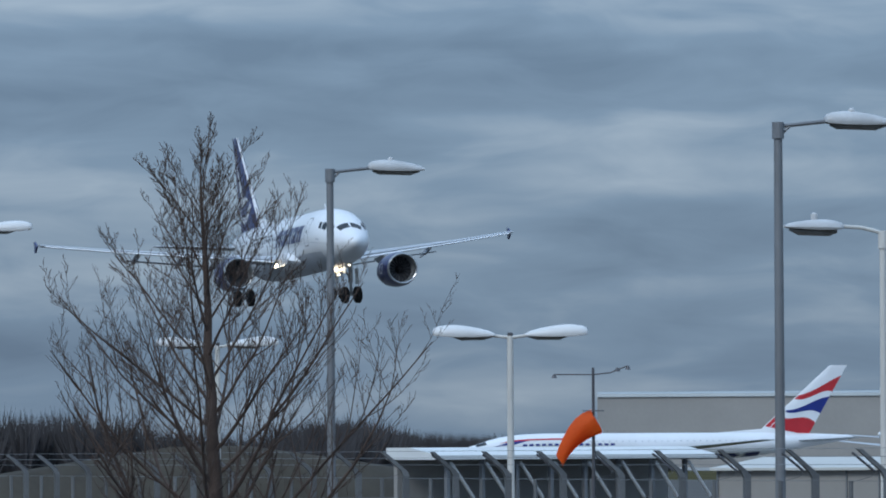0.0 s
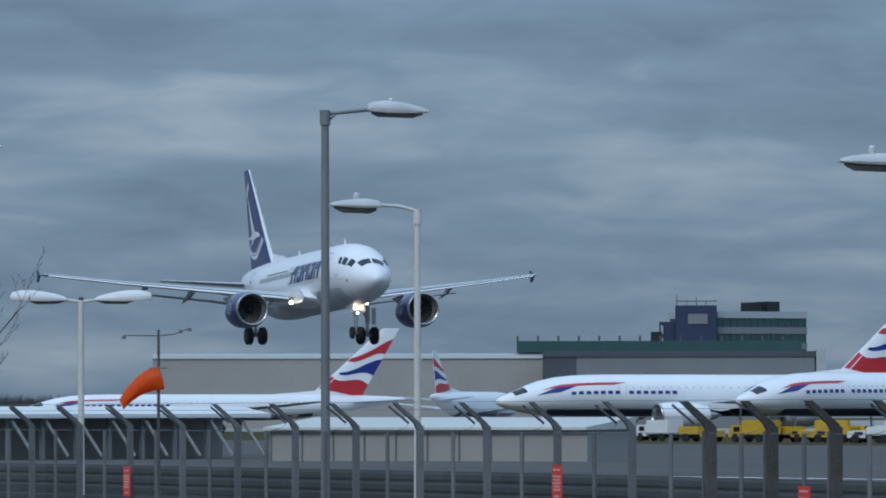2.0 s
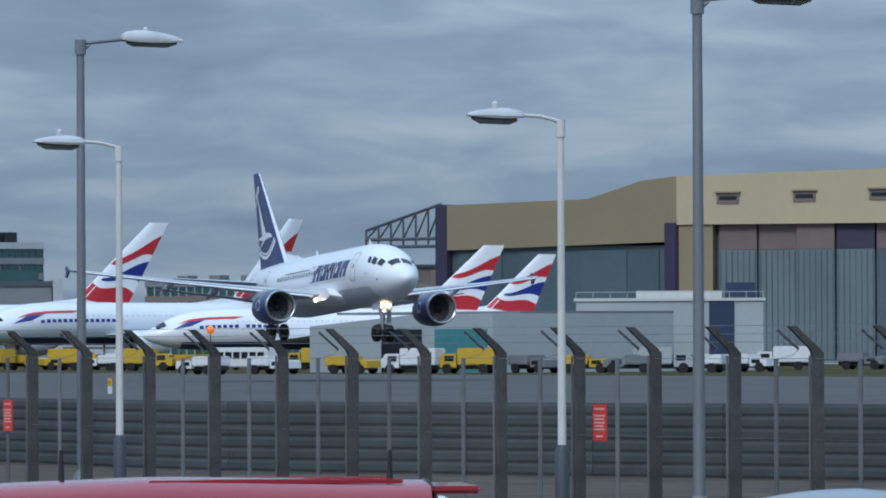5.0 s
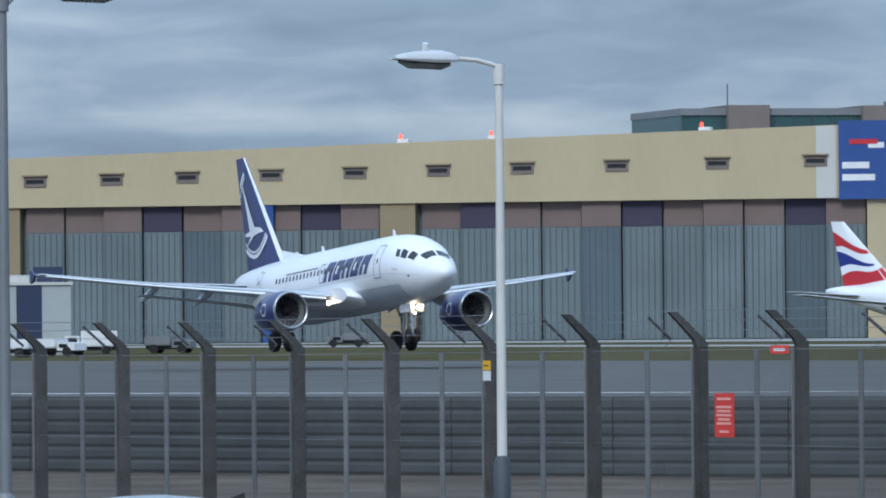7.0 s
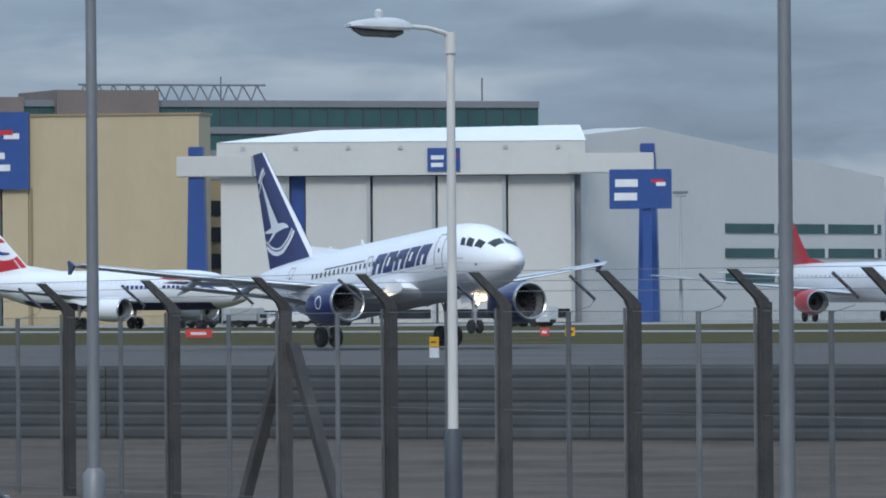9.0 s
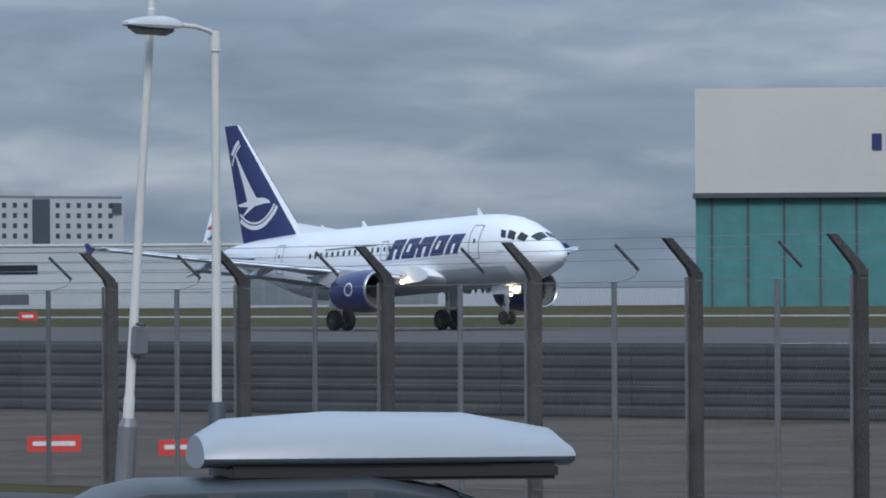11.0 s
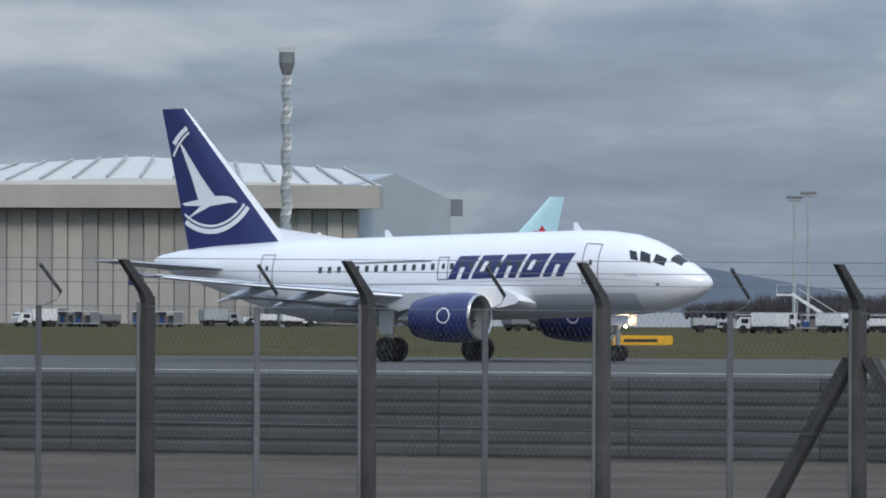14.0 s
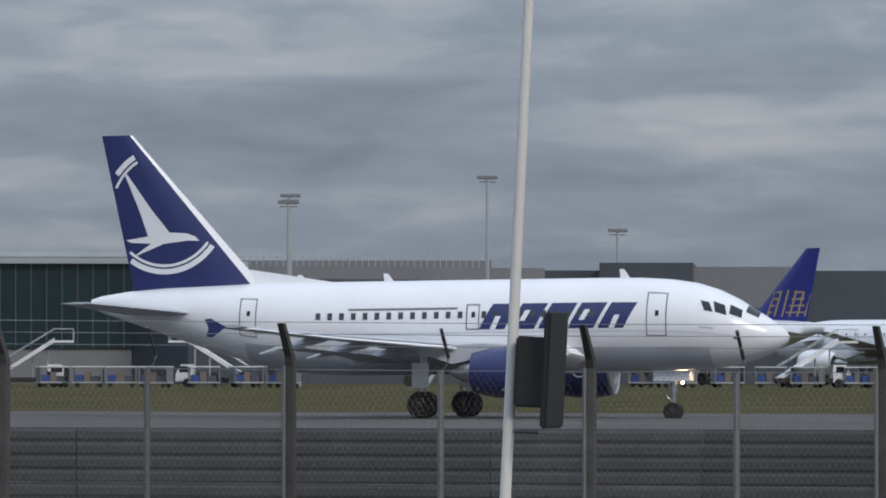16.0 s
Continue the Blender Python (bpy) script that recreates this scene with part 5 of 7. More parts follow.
# tall front
m, L = pose(-852.4, 372.5, 0, 0, 0, 50.06), 116.3
th = building("beige_hangar", m, "tall beige hangar with vents and ribbed sliding doors", "hangar")
zt, zl = 23.45, 17.30
zr = 26.38
part("fascia", loft(B(), [[(0, y, zl), (L * 0.97, y, zl), (L * 0.97, y, zr), (0, y, zt)] for y in (0, 60)]), BEIGE, th)
slab(th, "door_recess", HDOOR, 0, L * 0.97, 0, zl, 2.2, 58)
ndoor = 22
for k in range(ndoor):
    x0 = L * 0.97 * k / ndoor
    w = L * 0.97 / ndoor
    if k in (0, 10):
        slab(th, "pier", BEIGED, x0 + 0.1, x0 + w * 0.9, 0, zl, 0.4, 2.1)
        continue
    if k == 7:
        slab(th, "navy_pier", BLUE, x0 + 0.3, x0 + w * 0.35, 0, zl, 0.2, 2.1)
    deep = 0.9 + 0.35 * (k % 3)
    slab(th, "door_head", BROWNP if k % 4 else PURPLE, x0 + 0.1, x0 + w - 0.1, zl - 3.2, zl - 0.05, deep, 2.15)
    lf = slab(th, "door_leaf", HDOORL if k % 5 else HDOOR, x0 + 0.1, x0 + w - 0.1, 0.1, zl - 3.25, deep, 2.15)
    for q in range(7):
        xx = x0 + 0.3 + (w - 0.6) * q / 6
        part("rib", box(B(), xx - 0.06, xx + 0.06, deep - 0.12, deep, 0.2, zl - 3.4), HDOOR, lf)
for k, f in enumerate((0.046, 0.132, 0.217, 0.31, 0.403, 0.495, 0.587, 0.69, 0.799, 0.905)):
    x = L * f
    zv = zl + (zt - zl) * 0.42 + (zr - zt) * 0.5 * k / 10
    v = slab(th, "vent", BROWNC, x, x + 2.9, zv, zv + 1.35, -0.15, 0.0)
    part("vent_hood", box(B(), x - 0.2, x + 3.1, -0.5, 0.0, zv + 1.36, zv + 1.55), BEIGED, v)
    part("vent_slot", box(B(), x + 0.3, x + 2.6, -0.2, -0.151, zv + 0.45, zv + 0.95), GLASSD, v)
slab(th, "corner_pier", BEIGE, L * 0.972, L * 1.0, 0, zl - 0.25, 0.1, 6)
slab(th, "pale_panel", PALE, L * 0.918, L * 0.9395, zl, zr - 0.2, -0.06, 0.0, "pale cladding panel beside the sign")
slab(th, "blue_sign", BLUE, L * 0.943, L * 1.002, zl - 0.2, zr + 0.4, -0.7, -0.05, "blue sign with plain red and white mark")
slab(th, "sign_mark_red", RED, L * 0.955, L * 0.985, zr - 2.5, zr - 1.9, -0.78, -0.71)
slab(th, "sign_mark_white", TRUCKW, L * 0.975, L * 0.992, zr - 3.0, zr - 2.3, -0.77, -0.71)
slab(th, "sign_bar", TRUCKW, L * 0.947, L * 0.976, zr - 5.5, zr - 4.7, -0.78, -0.71)
slab(th, "sign_bar", TRUCKW, L * 0.947, L * 0.982, zr - 7.0, zr - 6.2, -0.78, -0.71)
for k, f in enumerate((0.46, 0.56, 0.79)):
    hd = slab(th, "roof_light_box", TRUCKW, L * f - 0.4, L * f + 1.0, zt + (zr - zt) * f, zt + (zr - zt) * f + 0.6, 3, 5)
    part("red_beacon", box(B(), L * f - 0.3, L * f + 0.05, 3.5, 3.9, zt + (zr - zt) * f + 0.6, zt + (zr - zt) * f + 1.2, 0.08), REDGLOW, hd)
# plain beige end block to the right of the sign
m, L = pose(-777.8, 461.6, 0, 0, 0, 45.46), 22.0
th = building("hangar_end_block", m, "plain beige end block of the hangar", "hangar")
zt = 26.19
slab(th, "wall", BEIGE, 0.1, L, 0, zt, 0.3, 7)
slab(th, "coping", BEIGED, 0, L + 0.2, zt, zt + 0.3, 0.1, 7.2)
slab(th, "down_pipe", BEIGED, 0.3, 0.6, 0, zt - 9, 0.0, 0.25)
# office wing and stair openings between the hangars
m, L = pose(-784.0, 489.8, 0, 0, 0, 57.61), 11.7
th = building("stair_block", m, "beige stair block with dark square windows")
zt = 18.38
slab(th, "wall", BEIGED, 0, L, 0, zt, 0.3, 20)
for k in range(5):
    slab(th, "window", GLASSD, L * 0.2, L * 0.55, zt - 4.5 - 3.4 * k, zt - 2.6 - 3.4 * k, 0.1, 0.29)
# green-glazed office block behind
m, L = pose(-1025.1, 569.5, 0, 0, 0, 76.75), 125.0
th = building("glazed_office", m, "long office block with green glass bands and brown plant rooms")
zt = 36.07
slab(th, "core", GREENG, 0, L, 0, zt - 0.3, 0.4, 30)
for z in (0.0, 4.4, 8.2, 12):
    slab(th, "band", MIDG, -0.2, L, zt - z - 1.1, zt - z, 0, 30)
for k in range(40):
    slab(th, "mullion", DARKG, L * k / 40, L * k / 40 + 0.25, zt - 14, zt - 0.9, 0.2, 0.39)
slab(th, "plant_room", BROWNC, L * 0.32, L * 0.46, zt - 4, zt + 1.6, -1.2, 20)
slab(th, "plant_room", BROWNC, L * 0.06, L * 0.115, zt - 4, zt + 0.5, -1.0, 14)
slab(th, "plant_room", BROWNC, L * 0.24, L * 0.275, zt - 4, zt + 0.4, -1.0, 14)
bm = B()
for k in range(13):
    x = L * (0.36 + 0.02 * k)
    tube(bm, [(x, 3, zt), (x + 1, 3, zt + 2.6)], 0.14, 6)
    tube(bm, [(x + L * 0.02, 3, zt), (x + 1, 3, zt + 2.6)], 0.14, 6)
tube(bm, [(L * 0.36, 3, zt + 2.6), (L * 0.62, 3, zt + 2.6)], 0.2, 6)
part("roof_truss", bm, MIDG, th, "grey rooftop lattice")
for k, f in enumerate((0.07, 0.56, 0.93)):
    slab(th, "aerial", STEELD, L * f, L * f + 0.15, zt, zt + 4, 4, 4.2)

# white control building with flat roofs
m, L = pose(-590.0, 248.2, 0, 0, 0, 66.42), 16.3
th = building("control_building", m, "white two-storey office with dark window band and flat roof")
zt, zg = 6.09, 0.0
slab(th, "wall", SILVERC, 0, L, 0, zt, 0, 14)
slab(th, "roof_edge", PALE, -0.2, L + 0.2, zt, zt + 0.25, -0.2, 14)
slab(th, "window_band", GLASSD, L * 0.14, L * 0.42, zt - 2.6, zt - 1.4, -0.08, -0.01)
for k in range(4):
    slab(th, "mullion", PALE, L * (0.15 + 0.085 * k), L * (0.156 + 0.085 * k), zt - 2.55, zt - 1.45, -0.12, -0.085)
slab(th, "dark_panel", DBLUE, L * 0.71, L * 0.845, 0, zt - 0.02, -0.1, -0.01)
slab(th, "ground_window", GLASSD, L * 0.1, L * 0.44, 0.5, 2.0, -0.08, -0.01)
slab(th, "roof_room", PALE, L * 0.32, L * 0.78, zt + 0.25, zt + 0.9, 3, 10)
slab(th, "roof_room", DBLUE, L * 0.80, L * 0.96, zt + 0.25, zt + 1.6, 2, 10)
for k in range(12):
    slab(th, "rail_post", SILVERC, L * k / 11 - 0.03, L * k / 11 + 0.03, zt + 0.25, zt + 0.8, -0.1, -0.05)
slab(th, "handrail", SILVERC, 0, L, zt + 0.76, zt + 0.82, -0.11, -0.06)
# low grey shed with teal doors
m, L = pose(-598.5, 226.6, 0, 0, 0, 16.74), 25.4
th = building("low_shed", m, "low pale-grey shed with dark and teal doors", "shed")
zt = 5.00
part("wall", prism(B(), [(0, 0), (L, 0), (L, zt), (L * 0.55, zt - 0.1), (0, zt - 1.0)], 0, 20), SILVERC, th)
slab(th, "roof_edge", MIDG, 0, L, zt - 0.02, zt + 0.2, 3, 20)
slab(th, "dark_door", GLASSD, L * 0.40, L * 0.62, 0, zt - 1.3, -0.06, 0.0)
slab(th, "teal_door", TEAL, L * 0.69, L * 0.97, 0, zt - 1.3, -0.06, 0.0)

# white hangar with projecting fascia and tall sliding doors
m, L = pose(-738.3, 465.2, 0, 0, 0, 56.52), 43.8
th = building("white_hangar", m, "large pale hangar with white pitched roof and tall doors", "hangar")
zf0, zf1 = 22.03, 18.00
za = 23.57
slab(th, "fascia", PALE, -0.3, L + 0.5, zf1, zf0, -1.5, 2)
slab(th, "core", MIDG, 0.2, L, 0, zf1, 1.4, 20)
part("roof", loft(B(), [[(-0.3, -1.6, zf0 + 0.02), (L * 0.28, 3, za), (L, 4, za + 0.5), (L + 0.6, -1.6, zf0 + 0.02)], [(-0.3, 20, zf0), (L * 0.28, 20, za), (L, 20, za + 0.5), (L + 0.6, 20, zf0)]]), PALER, th)
nd = 6
xs = [0.0, 0.196, 0.235, 0.42, 0.60, 0.795, 0.985]
for k in range(6):
    if k == 1:
        slab(th, "navy_gap", BLUE, L * xs[1], L * xs[2], 0, zf1, 0.9, 1.35)
        continue
    dl = slab(th, "door_leaf", PALE, L * xs[k] + 0.15, L * xs[k + 1] - 0.15, 0.1, zf1 - 0.1, 0.0 + 0.35 * (k % 2), 1.35)
    part("door_edge", box(B(), L * xs[k + 1] - 0.6, L * xs[k + 1] - 0.16, -0.25 + 0.35 * (k % 2), -0.01 + 0.35 * (k % 2), 0.1, zf1 - 0.1), SILVERC, dl)
    part("door_window", box(B(), L * xs[k] + 0.8, L * xs[k + 1] - 0.8, -0.06 + 0.35 * (k % 2), -0.005 + 0.35 * (k % 2), 0.6, 1.7), GLASSD, dl)
for k in range(7):
    slab(th, "down_light", SILVERC, L * (0.06 + 0.145 * k), L * (0.06 + 0.145 * k) + 0.5, zf0 - 0.9, zf0 - 0.5, -1.7, -1.51)
slab(th, "blue_sign", BLUE, L * 0.575, L * 0.665, zf0 - 3.6, zf0 - 0.8, -1.75, -1.51, "small blue sign with plain marks")
slab(th, "sign_bar", TRUCKW, L * 0.585, L * 0.62, zf0 - 2.2, zf0 - 1.7, -1.80, -1.76)
slab(th, "sign_bar", TRUCKW, L * 0.585, L * 0.618, zf0 - 3.1, zf0 - 2.6, -1.80, -1.76)
slab(th, "sign_mark_red", RED, L * 0.635, L * 0.658, zf0 - 1.9, zf0 - 1.5, -1.80, -1.76)
# gable side towards the right
m, L = pose(-716.6, 503.5, 0, 0, 0, 110.87), 70.2
th = building("hangar_gable", m, "pale sloping end wall of the white hangar with window bands", "hangar")
ze, zk = 18.30, 23.97
part("wall", prism(B(), [(0, 0), (L, 0), (L, ze), (L * 0.22, zk), (0, zk - 1.2)], 0.2, 8), PALE, th)
for k in range(3):
    bnd = slab(th, "window_band", GREENG, L * 0.46, L * 0.985, ze * (0.60 - 0.17 * k), ze * (0.665 - 0.17 * k), 0.05, 0.18)
    for q in range(3):
        part("pillar", box(B(), L * (0.62 + 0.17 * q), L * (0.63 + 0.17 * q), 0.0, 0.19, ze * (0.60 - 0.17 * k), ze * (0.665 - 0.17 * k)), PALE, bnd)
# blue crane legs and the free-standing blue sign
for i, (x, y, z, w, beam) in enumerate(((-706.0, 441.6, 19.65, 2.0, 6.6), (-701.4, 502.5, 20.34, 2.1, -9.5))):
    th = empty("crane_leg", pose(x, y, 0, 0, 0, 48), "royal blue steel leg carrying a white crane beam", "crane leg", "blue crane legs")
    part("leg", loft(B(), [[(a, b, 0) for a, b in ((-w * 0.62, 0), (w * 0.62, 0), (w * 0.62, 1.6), (-w * 0.62, 1.6))], [(a, b, z) for a, b in ((-w * 0.42, 0), (w * 0.42, 0), (w * 0.42, 1.6), (-w * 0.42, 1.6))]]), BLUE, th)
    part("beam", box(B(), *((-2.2, beam) if beam > 0 else (beam, 0.8)), -0.4, 2.2, z - 2.4, z, 0.1), PALE, th)
    part("motor_box", box(B(), -0.9, 0.8, 0, 1.6, z + 0.01, z + 1.1, 0.1), BLUE, th)
th = empty("blue_sign", pose(-693.7, 496.1, 0, 0, 0, 48), "square royal-blue sign board with plain white bars", "sign")
z0, z1 = 13.46, 18.14
part("board", box(B(), -3.7, 3.7, -0.9, -0.6, z0, z1, 0.03), BLUE, th)
part("post", box(B(), 0.2, 1.2, -0.59, -0.2, 0, z1 - 0.5), BLUE, th)
part("text_bar", box(B(), -3.0, -0.3, -0.97, -0.905, z0 + 2.6, z0 + 3.5), TRUCKW, th)
part("text_bar", box(B(), -3.1, -0.4, -0.97, -0.905, z0 + 1.0, z0 + 1.9), TRUCKW, th)
part("mark_red", box(B(), 1.3, 2.8, -0.97, -0.905, z1 - 1.6, z1 - 1.2), RED, th)
part("mark_white", box(B(), 1.9, 3.0, -0.99, -0.905, z1 - 2.0, z1 - 1.55), TRUCKW, th)

# hotel with a grid of windows
m, L = pose(-1377.4, 1084.7, 0, 0, 0, 92.32), 90.5
th = building("hotel", m, "wide grey hotel with rows of small dark windows", "hotel")
zt = 24.44
slab(th, "wall", HOTELW, L * 0.15, L, 0, zt, 0, 4)
slab(th, "end_wall", DARKG, L * 0.14, L * 0.165, 0, zt + 0.4, -0.4, 3)
slab(th, "attic", MIDG, L * 0.15, L, zt, zt + 0.7, 0.5, 4)
slab(th, "tower", HOTELW, L * 0.44, L * 0.68, zt, zt + 1.8, 1, 4)
slab(th, "shaft", DARKG, L * 0.66, L * 0.72, 0, zt - 0.1, -0.5, -0.02)
for f in (0.44, 0.955):
    slab(th, "sign", DARKG, L * f, L * f + 3.0, zt - 3.8, zt - 1.0, -0.5, -0.3)
wm = None
for r in range(6):
    for k in range(24):
        x = L * (0.035 + 0.0395 * k)
        if 0.64 * L < x < 0.70 * L or x < 0.17 * L:
            continue
        if wm is None:
            o = part("window", box(B(), 0, 1.35, -0.06, -0.01, 0, 1.25), CABINW, th)
            wm = o.data
        else:
            o = new("window", wm)
            o.parent = th
        o.matrix_basis = pose(x, 0, zt - 2.3 - 2.55 * r)
# silver sheds in front of the hotel
m, L = pose(-759.2, 612.0, 0, 0, 0, 47.75), 60.9
th = building("silver_shed", m, "long low silver-grey cargo shed with dark window strip", "shed")
zt = 8.10
slab(th, "wall", SILVERC, 0, L, 0, zt, 0, 40)
for k in range(5):
    slab(th, "cladding_line", MIDG, 0, L, zt * (0.2 + 0.17 * k), zt * (0.2 + 0.17 * k) + 0.08, -0.05, -0.005)
slab(th, "window_strip", GLASSD, L * 0.02, L * 0.26, zt * 0.52, zt * 0.68, -0.08, -0.01)
slab(th, "door", DARKG, L * 0.03, L * 0.24, 0, zt * 0.18, -0.08, -0.01)
slab(th, "roof_edge", PALE, -0.3, L, zt, zt + 0.3, -0.3, 40)
m, L = pose(-676.4, 598.8, 0, 0, 0, 48.04), 24.5
th = building("glass_annex", m, "low grey annex with glazed front")
zt = 6.09
slab(th, "wall", MIDG, 0, L, 0, zt, 0, 20)
for k in range(12):
    slab(th, "pane", HDOORL, L * k / 12 + 0.2, L * (k + 1) / 12 - 0.2, 0.3, zt - 1.0, -0.05, -0.005)

# pale hangar wall with teal doors (right after the gap)
m, L = pose(-533.9, 538.6, 0, 0, 0, 44.09), 32.7
th = building("tall_hangar", m, "tall pale-grey hangar with teal doors and plain wall marks", "hangar")
zt, zd = 23.68, 12.18
slab(th, "wall", PALE, 0, L, zd, zt, 0, 60)
slab(th, "doors", TEAL, 0, L * 0.985, 0, zd, 0.8, 58)
slab(th, "door_beam", DARKG, -0.3, L + 0.6, zd - 0.4, zd + 0.15, -0.4, 58)
slab(th, "wall_mark", VRED, L * 0.82, L * 0.90, zt - 5.4, zt - 3.2, -0.12, -0.01, "plain red mark")
for k in range(5):
    slab(th, "wall_text_bar", NAVY, L * (0.585 + 0.048 * k), L * (0.618 + 0.048 * k), zt - 6.8, zt - 5.0, -0.12, -0.01)
slab(th, "vent", MIDG, L * 0.79, L * 0.825, zt - 2.2, zt - 1.5, -0.1, -0.01)
for k in range(8):
    slab(th, "door_rib", DARKG, L * (0.05 + 0.12 * k), L * (0.05 + 0.12 * k) + 0.25, 0, zd - 0.4, 0.6, 0.79)
m, L = pose(-748.7, 817.7, 0, 0, 0, 41.40), 60.8
th = building("flat_hangar", m, "long flat grey-beige hangar behind the runway", "hangar")
zt = 14.10
slab(th, "wall", WARMG, 0, L, 0, zt, 0, 60)
slab(th, "roof_edge", PALE, -0.3, L + 0.3, zt, zt + 0.7, -0.5, 60)
for k in range(10):
    slab(th, "wall_rib", MIDG, L * k / 10, L * k / 10 + 0.4, 0, zt, -0.1, -0.005)
slab(th, "wing", HDOOR, L + 0.35, L + 14, 0, zt - 0.8, 2, 60, "blue-grey clad side wing")
slab(th, "wing_roof", MIDG, L + 0.35, L + 14.3, zt - 0.79, zt - 0.4, 1.7, 60)
# low terminal pier with window rows
m, L = pose(-425.5, 654.2, 0, 0, 0, 33.61), 15.4
th = building("low_pier", m, "beige concrete pier building with two window rows")
zt = 10.00
slab(th, "wall", WARML, 0, L, 3.6, zt, 0, 25)
# dark slab stands in for the shade at ground level
slab(th, "undercroft", DARKG, 0.3, L - 0.3, 0, 3.6, 1.5, 25)
for k in range(6):
    slab(th, "column", WARML, L * k / 5.3, L * k / 5.3 + 0.5, 0, 3.6, 0.1, 0.6)
slab(th, "roof_edge", PALE, -0.2, L + 0.2, zt, zt + 0.35, -0.3, 25)
for r in range(2):
    for k in range(9):
        slab(th, "window", GLASSD, L * (0.03 + 0.107 * k), L * (0.115 + 0.107 * k), zt - 2.6 - 2.6 * r, zt - 1.3 - 2.6 * r, -0.06, -0.01)
# concrete hangar with low-pitched ribbed roof
m, L = pose(-471.2, 749.7, 0, 0, 0, 24.61), 58.4
th = building("concrete_hangar", m, "broad concrete hangar with low white ribbed roof", "hangar")
zf0, zf1, za = 17.37, 14.86, 21.70
slab(th, "fascia", WARML, -5.2, L + 3, zf1, zf0 + 0.4, -3, 3)
slab(th, "core", WARMG, 0, L, 0, zf1, 0.6, 14)
for k in range(30):
    slab(th, "door_leaf", WARML if k % 3 else WARMG, L * k / 30 + 0.08, L * (k + 1) / 30 - 0.08, 0.2, zf1 - 0.2, 0.1 + 0.25 * (k % 2), 0.59)
part("roof", loft(B(), [[(-5, 3, zf0 + 0.4), (L * 0.5, 3, zf0 + 1.4), (L + 3, 3, zf0 + 0.4)], [(L * 0.05, 13, za - 1.6), (L * 0.5, 14, za), (L * 0.95, 13, za - 1.6)]]), PALE, th)
for k in range(16):
    f = k / 15
    part("roof_rib", tube(B(), [(-4 + (L + 6) * f, 3, zf0 + 0.65 + 1.0 * (1 - abs(2 * f - 1))), (L * (0.05 + 0.9 * f), 13, za - 1.4 + 1.6 * (1 - abs(2 * f - 1)))], 0.18, 5), SILVERC, th)
m, L = pose(-419.1, 775.8, 0, 0, 0, 95.62), 30.5
th = building("side_hall", m, "pale side wall of the concrete hangar", "hangar")
zt = 17.97
part("wall", prism(B(), [(0.2, 0), (L, 0), (L, zt - 1.5), (L * 0.4, zt + 1.6), (0.2, zt)], 0.2, 10), SILVERC, th)
slab(th, "eaves", MIDG, L, L + 3.4, zt - 3.6, zt - 1.4, 0, 10)
# slim twisted tower
tx, ty, tz = -404.3, 732.2, 33.19
th = empty("radar_tower", pose(tx, ty, 0), "slender concrete tower with twisted shaft and radar head", "tower")
rings = []
for k in range(40):
    z, a0 = tz * 0.93 * k / 39, k * 0.42
    r = 0.62 - 0.12 * k / 39 + (0.06 if k % 2 else 0)
    rings.append([(r * (1.25 if q % 2 else 0.85) * math.cos(a0 + q * math.tau / 6), r * (1.25 if q % 2 else 0.85) * math.sin(a0 + q * math.tau / 6), z) for q in range(6)])
part("shaft", loft(B(), rings), SILVERC, th)
part("platform", tube(B(), [(0, 0, tz * 0.92), (0, 0, tz * 0.96), (0, 0, tz)], [0.6, 1.0, 0.95], 10), MIDG, th)
part("radar_bar", box(B(), -1.2, 1.2, -0.2, 0.2, tz + 0.2, tz + 0.6), PALE, th)

# terminal piers at the end
m, L = pose(-186.0, 657.3, 0, 0, 0, 17.04), 30.9
th = building("terminal_pier", m, "long terminal pier of dark glass under a pale roof edge", "terminal")
zt = 12.33
slab(th, "glass_wall", TERMG, 0, L, 3.5, zt - 0.3, 0.4, 30)
slab(th, "roof_edge", SILVERC, -0.4, L + 0.4, zt - 0.35, zt + 0.25, -0.4, 30)
slab(th, "base", MIDG, 0, L, 0, 3.5, 0.6, 30)
for k in range(20):
    slab(th, "mullion", DARKG, L * k / 20, L * k / 20 + 0.15, 3.5, zt - 0.4, 0.25, 0.39)
m, L = pose(-153.3, 651.7, 0, 0, 0, 46.25), 38.1
th = building("louvred_terminal", m, "terminal wing with dark louvres and rail-topped roof", "terminal")
zt = 11.63
slab(th, "wall", DARKG, 0, L, 0, zt - 5.5, 0.6, 40)
slab(th, "upper_wall", MIDG, 0, L, zt - 5.49, zt, 0.6, 40)
slab(th, "pier_block", SILVERC, 0, L * 0.08, zt - 3.0, zt + 0.4, 0, 0.59)
for k in range(8):
    slab(th, "louvre", DARKG, L * 0.085, L * 0.9, zt - 1.6 - 0.55 * k, zt - 1.25 - 0.55 * k, 0.3, 0.59)
for k in range(50):
    slab(th, "rail_post", SILVERC, L * k / 50, L * k / 50 + 0.05, zt, zt + 0.9, 1.0, 1.05)
slab(th, "handrail", SILVERC, 0, L, zt + 0.85, zt + 0.92, 1.0, 1.06)
m, L = pose(-148.1, 622.0, 0, 0, 0, 15.78), 9.0
th = building("boarding_cabin", m, "dark jet bridge head with plain white bar and red mark", "jet bridge")
zt = 9.26
slab(th, "box", DARKG, 0, L, 1.2, zt, 0, 8)
slab(th, "text_bar", TRUCKW, L * 0.1, L * 0.48, zt - 2.0, zt - 1.1, -0.08, -0.01)
